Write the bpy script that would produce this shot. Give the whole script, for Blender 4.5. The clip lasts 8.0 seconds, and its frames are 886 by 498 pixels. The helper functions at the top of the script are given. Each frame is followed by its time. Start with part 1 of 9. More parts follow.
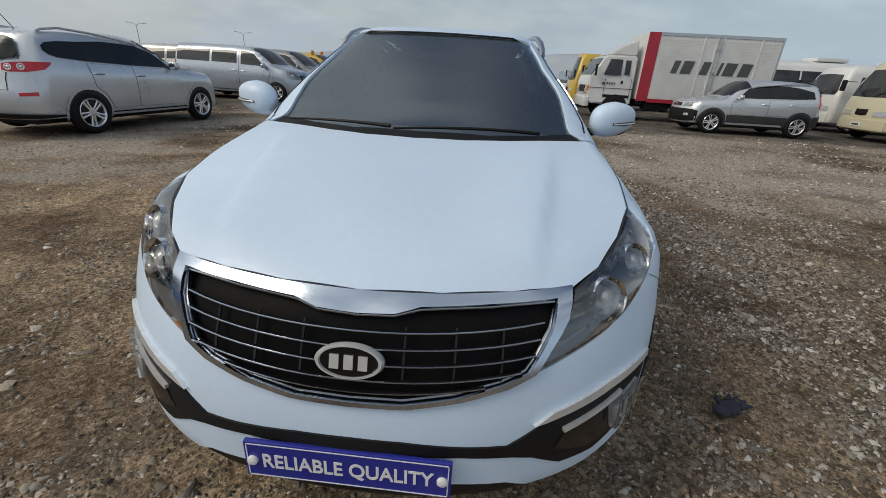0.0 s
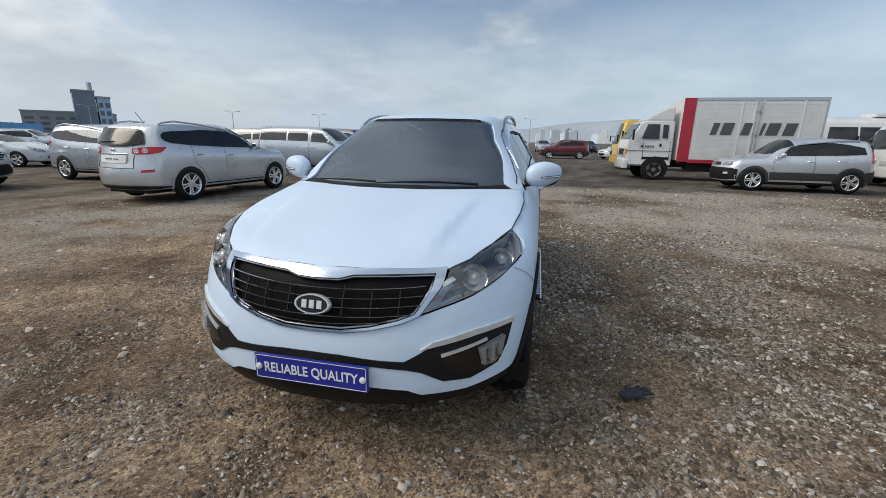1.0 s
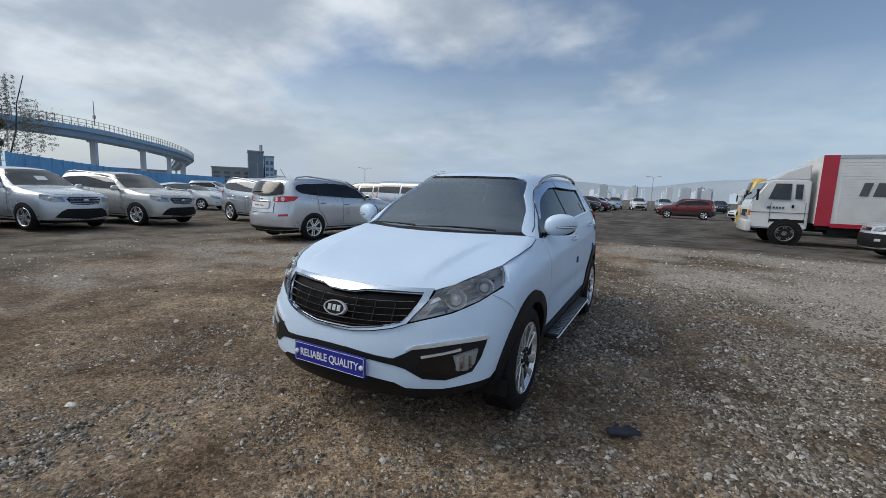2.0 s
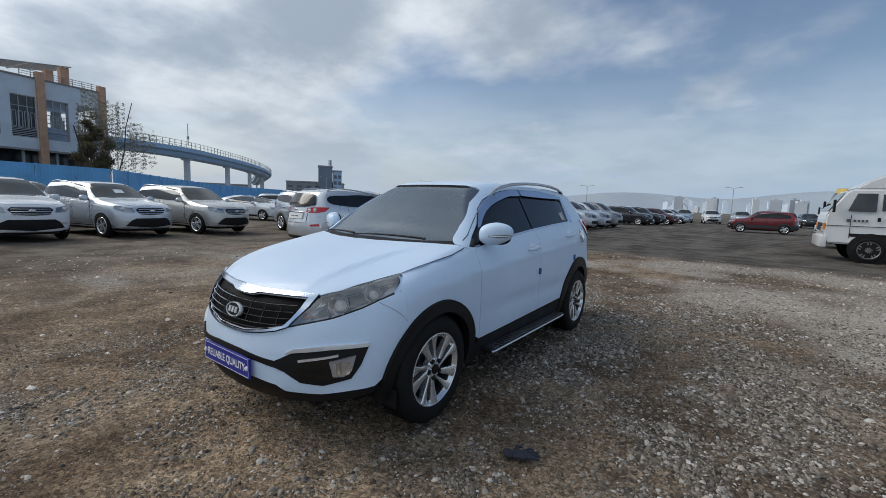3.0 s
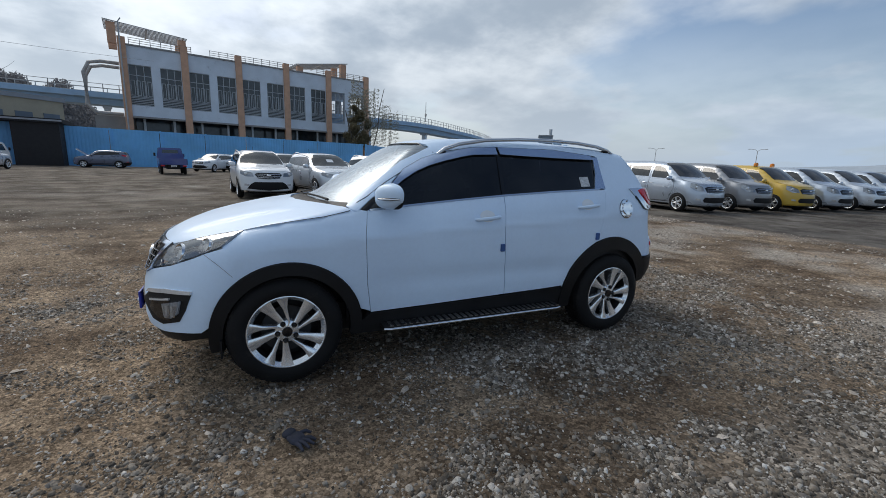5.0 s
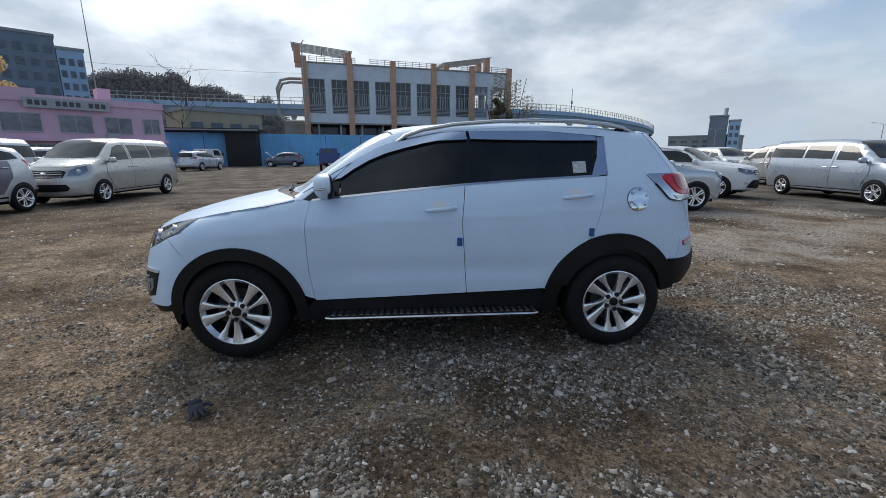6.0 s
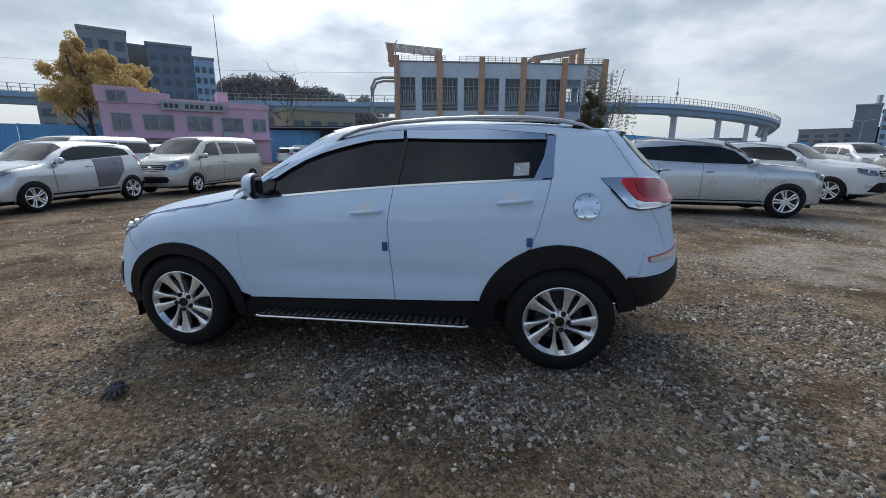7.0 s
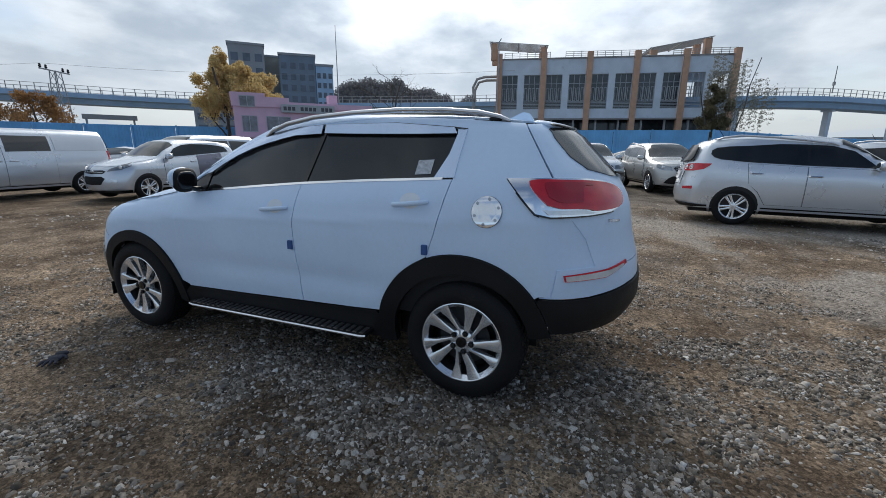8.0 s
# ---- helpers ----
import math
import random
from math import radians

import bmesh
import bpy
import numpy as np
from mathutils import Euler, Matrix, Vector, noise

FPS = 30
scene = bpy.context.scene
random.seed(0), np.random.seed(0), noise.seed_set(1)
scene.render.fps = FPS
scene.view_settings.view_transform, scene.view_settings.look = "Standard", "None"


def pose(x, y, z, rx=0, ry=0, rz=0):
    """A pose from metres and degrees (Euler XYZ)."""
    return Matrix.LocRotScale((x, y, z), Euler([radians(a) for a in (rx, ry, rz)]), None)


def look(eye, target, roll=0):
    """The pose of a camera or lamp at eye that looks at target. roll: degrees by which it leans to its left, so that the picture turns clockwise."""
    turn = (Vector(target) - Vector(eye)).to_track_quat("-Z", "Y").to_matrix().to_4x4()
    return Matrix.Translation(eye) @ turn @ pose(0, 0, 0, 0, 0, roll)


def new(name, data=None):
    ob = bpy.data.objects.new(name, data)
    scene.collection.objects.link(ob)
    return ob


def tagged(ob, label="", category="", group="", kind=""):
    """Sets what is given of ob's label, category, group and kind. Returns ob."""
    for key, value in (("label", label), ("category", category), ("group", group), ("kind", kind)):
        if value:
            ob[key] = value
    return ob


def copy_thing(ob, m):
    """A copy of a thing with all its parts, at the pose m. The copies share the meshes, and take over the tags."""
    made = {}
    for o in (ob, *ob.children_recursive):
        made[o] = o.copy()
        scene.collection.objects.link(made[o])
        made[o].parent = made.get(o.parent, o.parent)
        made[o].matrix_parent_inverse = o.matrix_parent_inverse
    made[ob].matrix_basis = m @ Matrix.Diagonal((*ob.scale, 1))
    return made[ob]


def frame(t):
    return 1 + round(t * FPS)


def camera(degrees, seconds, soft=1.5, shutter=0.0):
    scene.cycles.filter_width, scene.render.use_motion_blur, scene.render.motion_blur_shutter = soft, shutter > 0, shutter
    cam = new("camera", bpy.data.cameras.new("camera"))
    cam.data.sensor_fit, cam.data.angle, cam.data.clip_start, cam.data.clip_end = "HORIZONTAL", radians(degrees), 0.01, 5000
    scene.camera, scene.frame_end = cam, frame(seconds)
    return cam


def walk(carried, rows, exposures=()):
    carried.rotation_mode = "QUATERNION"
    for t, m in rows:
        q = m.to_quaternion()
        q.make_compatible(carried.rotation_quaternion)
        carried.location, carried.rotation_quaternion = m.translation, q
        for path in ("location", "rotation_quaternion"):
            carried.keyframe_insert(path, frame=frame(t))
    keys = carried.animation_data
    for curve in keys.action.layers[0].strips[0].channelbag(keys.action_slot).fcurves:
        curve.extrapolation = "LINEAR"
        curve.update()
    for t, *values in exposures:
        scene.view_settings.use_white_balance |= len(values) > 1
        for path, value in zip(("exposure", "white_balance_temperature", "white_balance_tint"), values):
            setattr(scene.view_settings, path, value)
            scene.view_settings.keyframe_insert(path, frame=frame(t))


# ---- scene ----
cam = camera(93.5, 8.0, soft=0.6)
PATH = [
    (0, (0.255, -1.597, 1.358), (0.132, 0.24, 0.578), 3.3),
    (0.5, (0.494, -1.986, 1.392), (0.24, -0.102, 0.771), 2.2),
    (1, (0.872, -2.29, 1.394), (0.458, -0.399, 0.89), 1.0),
    (1.5, (1.182, -2.542, 1.402), (0.542, -0.69, 1.004), -0.2),
    (2, (1.604, -2.586, 1.395), (0.683, -0.831, 1.128), 2.1),
    (2.2, (1.755, -2.514, 1.39), (0.807, -0.77, 1.142), 2.5),
    (3.3, (2.632, -1.824, 1.397), (1.346, -0.309, 1.168), 2.2),
    (3.5, (2.755, -1.65, 1.37), (1.403, -0.197, 1.122), 2.5),
    (4, (3.083, -1.166, 1.388), (1.583, 0.12, 1.079), 2.4),
    (4.5, (3.335, -0.692, 1.391), (1.658, 0.339, 1.036), 2.5),
    (5, (3.487, -0.139, 1.392), (1.7, 0.67, 0.998), 2.1),
    (5.2, (3.58, 0.087, 1.377), (1.734, 0.745, 0.976), 1.7),
    (6.3, (3.644, 1.484, 1.389), (1.696, 1.482, 0.935), -0.3),
    (6.5, (3.624, 1.623, 1.422), (1.68, 1.525, 0.963), -0.3),
    (7, (3.452, 2.226, 1.411), (1.522, 1.971, 0.951), 0.1),
    (7.5, (3.285, 2.804, 1.418), (1.408, 2.286, 0.961), -1.2),
    (8, (2.928, 3.321, 1.394), (1.115, 2.616, 0.93), 0.4),
]
walk(cam, [(t, look(eye, target, roll)) for t, eye, target, roll in PATH], [(0, -0.1, 7300, 10), (0.5, 0.14, 7000, 10), (1, 0.2, 6900, 10), (1.5, 0.1, 6650, 10), (2, 0.0, 6500, 10), (4.5, 0.03, 6500, 10), (6.5, 0.17, 6500, 10), (8, 0.16, 6500, 10)])

# ---- sky, sun ----
SUN_EL, SUN_AZ = radians(41), radians(-112)      # azimuth from +y towards +x
sun_way = Vector((math.sin(SUN_AZ) * math.cos(SUN_EL), math.cos(SUN_AZ) * math.cos(SUN_EL), math.sin(SUN_EL)))
sun = new("sun", bpy.data.lights.new("sun", "SUN"))
sun.data.energy, sun.data.angle, sun.data.color = 1.5, radians(32), (1.0, 0.93, 0.84)
sun.matrix_world = look(sun_way * 50, (0, 0, 0))

world = bpy.data.worlds.new("sky")
scene.world = world
world.use_nodes = True
wn, wl = world.node_tree.nodes, world.node_tree.links
wn.clear()


def wnode(kind, **inputs):
    n = wn.new(kind)
    for k, v in inputs.items():
        if isinstance(v, bpy.types.NodeSocket):
            wl.new(v, n.inputs[k.replace("_", " ")])
        else:
            n.inputs[k.replace("_", " ")].default_value = v
    return n


def wmath(op, a, b=0.0, c=0.0):
    n = wn.new("ShaderNodeMath")
    n.operation = op
    for i, v in enumerate((a, b, c)):
        if isinstance(v, bpy.types.NodeSocket):
            wl.new(v, n.inputs[i])
        else:
            n.inputs[i].default_value = v
    return n.outputs[0]


def wmix(fac, a, b):
    n = wn.new("ShaderNodeMix")
    n.data_type = "RGBA"
    for i, v in ((0, fac), (6, a), (7, b)):
        if isinstance(v, bpy.types.NodeSocket):
            wl.new(v, n.inputs[i])
        else:
            n.inputs[i].default_value = v
    return n.outputs[2]


nishita = wn.new("ShaderNodeTexSky")
nishita.sky_type, nishita.sun_disc = "NISHITA", False
nishita.sun_elevation, nishita.sun_rotation = SUN_EL, SUN_AZ
nishita.air_density, nishita.dust_density = 1.0, 1.5
coord = wn.new("ShaderNodeTexCoord")
sep = wnode("ShaderNodeSeparateXYZ", Vector=coord.outputs["Generated"])
up = wmath("MAXIMUM", sep.outputs[2], 0.0)
flat = wmath("ADD", up, 0.24)
px, py = wmath("DIVIDE", sep.outputs[0], flat), wmath("DIVIDE", sep.outputs[1], flat)
plane = wnode("ShaderNodeCombineXYZ", X=px, Y=py, Z=0.0)
big = wnode("ShaderNodeTexNoise", Vector=plane.outputs[0], Scale=0.85, Detail=8.0, Roughness=0.5, Distortion=0.0)
fine = wnode("ShaderNodeTexNoise", Vector=plane.outputs[0], Scale=1.9, Detail=9.0, Roughness=0.54, Distortion=0.0)
# how near the veiled sun: 0 far, 1 at it
toward = wn.new("ShaderNodeVectorMath")
toward.operation = "DOT_PRODUCT"
wl.new(coord.outputs["Generated"], toward.inputs[0])
toward.inputs[1].default_value = sun_way
near_sun = wmath("POWER", wmath("MAXIMUM", toward.outputs["Value"], 0.0), 4.0)
# cloud thins out away from the sun, into blue
bias = wmath("MULTIPLY", toward.outputs["Value"], 0.13)
# a break in the clouds to the north-east
rift = wn.new("ShaderNodeVectorMath")
rift.operation = "DOT_PRODUCT"
wl.new(coord.outputs["Generated"], rift.inputs[0])
rift.inputs[1].default_value = (0.40, 0.84, 0.36)
bias = wmath("SUBTRACT", bias, wmath("MULTIPLY", wmath("POWER", wmath("MAXIMUM", rift.outputs["Value"], 0.0), 14.0), 0.28))
cover = wnode("ShaderNodeMapRange", Value=wmath("ADD", big.outputs[0], bias), From_Min=0.44, From_Max=0.58)
cover.interpolation_type = "SMOOTHSTEP"
low = wnode("ShaderNodeMapRange", Value=up, From_Min=0.02, From_Max=0.27, To_Min=1.0, To_Max=0.0)
cover_all = wmath("MAXIMUM", cover.outputs[0], wmath("MULTIPLY", low.outputs[0], 0.9))
thick = wnode("ShaderNodeMapRange", Value=wmath("ADD", wmath("MULTIPLY", fine.outputs[0], 0.6), wmath("MULTIPLY", big.outputs[0], 0.4)), From_Min=0.385, From_Max=0.61)
thick.interpolation_type = "SMOOTHSTEP"
cloud = wmix(thick.outputs[0], (0.86, 0.93, 1.0, 1), (0.38, 0.46, 0.56, 1))
away = wnode("ShaderNodeMapRange", Value=toward.outputs["Value"], From_Min=-0.7, From_Max=0.6)
haze = wmix(away.outputs[0], (0.38, 0.57, 0.84, 1), (0.54, 0.61, 0.68, 1))
cloud = wmix(low.outputs[0], cloud, haze)
glow = wmath("ADD", 0.89, wmath("MULTIPLY", near_sun, 0.38))
cloud_lit = wn.new("ShaderNodeVectorMath")
cloud_lit.operation = "SCALE"
wl.new(cloud, cloud_lit.inputs[0])
wl.new(glow, cloud_lit.inputs[3])
clear = wn.new("ShaderNodeVectorMath")
clear.operation = "SCALE"
wl.new(nishita.outputs[0], clear.inputs[0])
clear.inputs[3].default_value = 0.115
sky_mix = wmix(cover_all, clear.outputs[0], cloud_lit.outputs[0])
back = wnode("ShaderNodeBackground", Color=sky_mix, Strength=1.0)
out = wn.new("ShaderNodeOutputWorld")
wl.new(back.outputs[0], out.inputs[0])
scene.view_settings.exposure = 0.0

# ---- materials ----
def nodes_of(name):
    m = bpy.data.materials.new(name)
    m.use_nodes = True
    return m, m.node_tree.nodes, m.node_tree.links, m.node_tree.nodes["Principled BSDF"]


def noise_at(ns, ls, scale, detail=4.0, rough=0.55, kind="Object"):
    tc, n = ns.new("ShaderNodeTexCoord"), ns.new("ShaderNodeTexNoise")
    ls.new(tc.outputs[kind], n.inputs["Vector"])
    n.inputs["Scale"].default_value, n.inputs["Detail"].default_value, n.inputs["Roughness"].default_value = scale, detail, rough
    return n.outputs[0]


def ramp(ns, ls, fac, lo, hi, a=0.35, b=0.65):
    r = ns.new("ShaderNodeValToRGB")
    ls.new(fac, r.inputs[0])
    for e, p, c in zip(r.color_ramp.elements, (a, b), (lo, hi)):
        e.position, e.color = p, (*c, 1)
    return r.outputs[0]


def blend(ns, ls, fac, a, b, how="MIX"):
    m = ns.new("ShaderNodeMix")
    m.data_type, m.blend_type = "RGBA", how
    for i, v in ((0, fac), (6, a), (7, b)):
        if isinstance(v, bpy.types.NodeSocket):
            ls.new(v, m.inputs[i])
        else:
            m.inputs[i].default_value = v if i == 0 else (*v[:3], 1)
    return m.outputs[2]


def bumped(ns, ls, bsdf, height, strength, dist=0.01):
    b = ns.new("ShaderNodeBump")
    b.inputs["Strength"].default_value, b.inputs["Distance"].default_value = strength, dist
    ls.new(height, b.inputs["Height"])
    ls.new(b.outputs[0], bsdf.inputs["Normal"])


def surface(name, color, rough=0.5, metal=0.0, vary=0.12, scale=3.0, fine=60.0, bump=0.0, coat=0.0, dirt=None, dirt_at=0.6):
    """Colour with large and fine variation, some roughness variation and relief; dirt: a colour that lies on it in blotches."""
    m, ns, ls, p = nodes_of(name)
    lo, hi = [c * (1 - vary) for c in color], [min(1, c * (1 + vary)) for c in color]
    big, small = noise_at(ns, ls, scale), noise_at(ns, ls, fine, 3)
    col = ramp(ns, ls, big, lo, hi)
    grain = ramp(ns, ls, small, (1 - vary * 0.6,) * 3, (1, 1, 1))
    col = blend(ns, ls, 1.0, col, grain, "MULTIPLY")
    if dirt:
        col = blend(ns, ls, ramp(ns, ls, noise_at(ns, ls, scale * 2.3, 7, 0.7), (0, 0, 0), (0.6, 0.6, 0.6), dirt_at, dirt_at + 0.2), col, dirt)
    ls.new(col, p.inputs["Base Color"])
    ls.new(ramp(ns, ls, big, (rough * 0.85,) * 3, (min(1, rough * 1.15),) * 3), p.inputs["Roughness"])
    p.inputs["Metallic"].default_value = metal
    p.inputs["Coat Weight"].default_value, p.inputs["Coat Roughness"].default_value = coat, 0.04
    if bump:
        bumped(ns, ls, p, small, bump)
    return m


def glass(name, tint, rough=0.01, ior=1.5, dust=0.0, gloss=(1, 1, 1)):
    """Thin tinted pane: what is behind it, dimmed, under a Fresnel gloss, with a film of dust."""
    m, ns, ls, p = nodes_of(name)
    ns.remove(p)
    t, g, f, mx = (ns.new("ShaderNode" + k) for k in ("BsdfTransparent", "BsdfGlossy", "Fresnel", "MixShader"))
    g.inputs["Color"].default_value = (*gloss, 1)
    t.inputs[0].default_value, g.inputs["Roughness"].default_value, f.inputs[0].default_value = (*tint, 1), rough, ior
    ls.new(f.outputs[0], mx.inputs[0]), ls.new(t.outputs[0], mx.inputs[1]), ls.new(g.outputs[0], mx.inputs[2])
    last = mx
    if dust:
        d, dm = ns.new("ShaderNodeBsdfDiffuse"), ns.new("ShaderNodeMixShader")
        d.inputs[0].default_value = (0.5, 0.5, 0.48, 1)
        ls.new(ramp(ns, ls, noise_at(ns, ls, 2.5, 6), (dust * 0.5,) * 3, (dust * 1.5,) * 3), dm.inputs[0])
        ls.new(mx.outputs[0], dm.inputs[1]), ls.new(d.outputs[0], dm.inputs[2])
        last = dm
    ls.new(last.outputs[0], ns["Material Output"].inputs[0])
    return m


def paint(name, color, metal=0.0, rough=0.35, dirt=(0.3, 0.26, 0.2), coat=0.7):
    return surface(name, color, rough, metal, 0.04, 1.2, 40, 0.0, coat, dirt, 0.66)


# white body colour carries the blue cast of the sky light on it
sky_cast_white = paint("white car paint", (0.635, 0.785, 0.97), 0.0, 0.48, (0.55, 0.54, 0.52), 0.2)
silver_paint = paint("silver car paint", (0.66, 0.70, 0.75), 0.55, 0.30)
silver_blue = paint("bluish silver car paint", (0.50, 0.56, 0.64), 0.55, 0.30)
champagne_paint = paint("champagne car paint", (0.60, 0.60, 0.58), 0.5, 0.30)
grey_paint = paint("grey car paint", (0.30, 0.31, 0.33), 0.5, 0.36)
pearl_paint = paint("pearl white car paint", (0.76, 0.79, 0.82), 0.0, 0.32)
black_paint = paint("black car paint", (0.02, 0.022, 0.026), 0.1, 0.25)
red_paint = paint("dark red car paint", (0.16, 0.015, 0.022), 0.2, 0.3)
maroon_paint = paint("maroon car paint", (0.08, 0.016, 0.024), 0.2, 0.3)
blue_paint = paint("blue truck paint", (0.03, 0.06, 0.24), 0.1, 0.35)
navy_paint = paint("blue-grey car paint", (0.12, 0.14, 0.2), 0.3, 0.3)
yellow_paint = paint("yellow vehicle paint", (0.62, 0.41, 0.06), 0.0, 0.4)
cream_paint = paint("cream bus paint", (0.66, 0.62, 0.46), 0.0, 0.4)
truck_white = paint("white truck paint", (0.74, 0.75, 0.75), 0.0, 0.4)
black_plastic = surface("black plastic", (0.013, 0.013, 0.014), 0.55, 0, 0.2, 4, 300, 0.15, 0, (0.05, 0.045, 0.04), 0.64)
dark_cladding = surface("dark grey plastic cladding", (0.05, 0.052, 0.055), 0.6, 0, 0.15, 4, 300, 0.1, 0, (0.12, 0.11, 0.09), 0.62)
gloss_black = surface("glossy black", (0.008, 0.008, 0.009), 0.15, 0, 0.1)
chrome = surface("chrome", (0.80, 0.81, 0.83), 0.1, 1.0, 0.03)
satin_metal = surface("satin aluminium", (0.62, 0.63, 0.65), 0.3, 1.0, 0.06)
alloy = surface("silver alloy wheel", (0.84, 0.86, 0.88), 0.22, 0.75, 0.05, 8, 80, 0, 0.5, (0.4, 0.37, 0.33), 0.7)
# darkened also for the shade behind the wheel spokes
steel_dark = surface("brake steel", (0.05, 0.05, 0.052), 0.5, 0.8, 0.3)
rubber = surface("tyre rubber", (0.012, 0.012, 0.013), 0.7, 0, 0.25, 6, 150, 0.3, 0, (0.05, 0.044, 0.036), 0.58)
# gloss of these two panes tinted blue for the sky they mirror
tinted_glass = glass("tinted window glass", (0.016, 0.018, 0.026), 0.01, 1.5, 0.022, (0.85, 0.92, 1.0))
screen_glass = glass("windscreen glass", (0.26, 0.31, 0.34), 0.27, 2.9, 0.02, (0.80, 0.90, 1.0))
van_glass = glass("dark car glass", (0.05, 0.055, 0.06), 0.02, 1.7, 0.05)
rear_pane = glass("dusty rear car glass", (0.05, 0.055, 0.06), 0.12, 1.4, 0.05)
clear_glass = glass("clear lamp glass", (0.95, 0.96, 0.97), 0.02, 2.25)
lamp_red = surface("red lamp lens", (0.62, 0.018, 0.032), 0.2, 0, 0.15, 9, 200, 0, 0.4)
lamp_deep = surface("deep red lamp lens", (0.40, 0.010, 0.020), 0.2, 0, 0.15, 9, 200, 0, 0.5)
# the sky's blue reflection is tinted into this metal's base colour
soft_chrome = surface("chrome with sky tint", (0.58, 0.65, 0.76), 0.14, 1.0, 0.06)
dim_chrome = surface("dull chrome edge", (0.40, 0.42, 0.45), 0.3, 1.0, 0.1)
dash_beige = surface("pale beige dashboard", (0.36, 0.34, 0.29), 0.7, 0, 0.12, 5, 200, 0.1)
odd_door = paint("purple-grey rear door", (0.17, 0.17, 0.22), 0.3, 0.3)
lamp_clear = surface("lamp reflector", (0.78, 0.80, 0.82), 0.16, 0.45, 0.1, 14)
lamp_grey = surface("headlamp housing", (0.50, 0.54, 0.60), 0.25, 0.35, 0.12, 10)
lamp_mid = surface("clear lamp over a grey reflector", (0.56, 0.60, 0.65), 0.2, 0.4, 0.12, 10, 60, 0, 0.5)
lamp_mask = surface("grey lamp mask", (0.07, 0.085, 0.11), 0.25, 0.3, 0.25, 14)
grille_black = surface("matt black grille", (0.008, 0.008, 0.009), 0.6, 0, 0.2)
lamp_amber = surface("amber lamp lens", (0.75, 0.24, 0.02), 0.2, 0, 0.1)
cabin_dark = surface("dark cabin trim", (0.022, 0.022, 0.024), 0.8, 0, 0.2)
cabin_grey = surface("grey dashboard", (0.16, 0.155, 0.145), 0.7, 0, 0.15, 5, 200, 0.1)
plate_blue = surface("blue plate", (0.02, 0.03, 0.30), 0.35, 0, 0.08)
plate_white = surface("white lettering", (0.82, 0.83, 0.85), 0.5, 0, 0.03)
sticker_blue = surface("blue foam protector", (0.04, 0.10, 0.28), 0.7, 0, 0.1)
film_white = surface("grey-white sticker", (0.5, 0.52, 0.54), 0.6, 0, 0.3, 60, 220)
for m_, v_ in ((grille_black, 0.08), (rubber, 0.2), (black_plastic, 0.22)):
    m_.node_tree.nodes["Principled BSDF"].inputs["Specular IOR Level"].default_value = v_
# chrome visor whose blue stands for the sky it mirrors
visor_mat = surface("sky-tinted chrome visor", (0.50, 0.60, 0.76), 0.12, 0.8, 0.06)
glove_mat = surface("dark knitted glove", (0.034, 0.038, 0.058), 0.9, 0, 0.3, 20, 400, 0.5)

# ---- tools for building ----
from mathutils.geometry import delaunay_2d_cdt


def mesh_of(name, verts, faces, mat, normals=None, smooth=True):
    me = bpy.data.meshes.new(name)
    me.from_pydata([tuple(v) for v in verts], [], [tuple(f) for f in faces])
    if mat:
        me.materials.append(mat)
    if smooth:
        me.shade_smooth()
    if normals is not None:
        me.normals_split_custom_set_from_vertices([tuple(n) for n in normals])
    return me


def thing(name, label, category, m=None, group="", kind=""):
    ob = new(name)
    if m is not None:
        ob.matrix_world = m
    return tagged(ob, label, category, group, kind)


def put(name, data, mat, parent=None, label="", smooth=True):
    """Links verts, faces and perhaps normals as one mesh object under a thing or a part."""
    verts, faces, *rest = data
    ob = new(name, mesh_of(name, verts, faces, mat, rest[0] if rest else None, smooth))
    ob.parent = parent
    if label:
        ob["label"] = label
    return ob


def part(name, bm, mat, parent=None, label="", smooth=None):
    """Links a bmesh as one mesh object under a thing or a part; smooth: shades smooth below that many degrees."""
    me = bpy.data.meshes.new(name)
    bm.to_mesh(me)
    bm.free()
    if mat:
        me.materials.append(mat)
    if smooth:
        me.shade_smooth()
        me.set_sharp_from_angle(angle=radians(smooth))
    ob = new(name, me)
    ob.parent = parent
    if label:
        ob["label"] = label
    return ob


def box(bm, x0, x1, y0, y1, z0, z1, m=None):
    vs = [bm.verts.new(v) for v in ((x0, y0, z0), (x1, y0, z0), (x1, y1, z0), (x0, y1, z0), (x0, y0, z1), (x1, y0, z1), (x1, y1, z1), (x0, y1, z1))]
    for f in ((3, 2, 1, 0), (4, 5, 6, 7), (0, 1, 5, 4), (1, 2, 6, 5), (2, 3, 7, 6), (3, 0, 4, 7)):
        bm.faces.new([vs[i] for i in f])
    if m is not None:
        bmesh.ops.transform(bm, matrix=m, verts=vs)
    return vs


def boxes(*rows, bevel=0.0):
    bm = bmesh.new()
    for r in rows:
        box(bm, *r)
    if bevel:
        bmesh.ops.bevel(bm, geom=bm.edges[:], offset=bevel, segments=2, affect="EDGES", profile=0.6)
    return bm


def lathe(profile, n=32, axis="x"):
    """Verts and faces of (axial, radial) points turned round an axis."""
    verts, faces = [], []
    k = len(profile)
    for i in range(n):
        a = 2 * math.pi * i / n
        for ax, r in profile:
            c, s = r * math.cos(a), r * math.sin(a)
            verts.append((ax, c, s) if axis == "x" else (c, s, ax))
    for i in range(n):
        for j in range(k - 1):
            a, b = i * k + j, ((i + 1) % n) * k + j
            faces.append((a, b, b + 1, a + 1) if axis == "z" else (a, a + 1, b + 1, b))
    return verts, faces


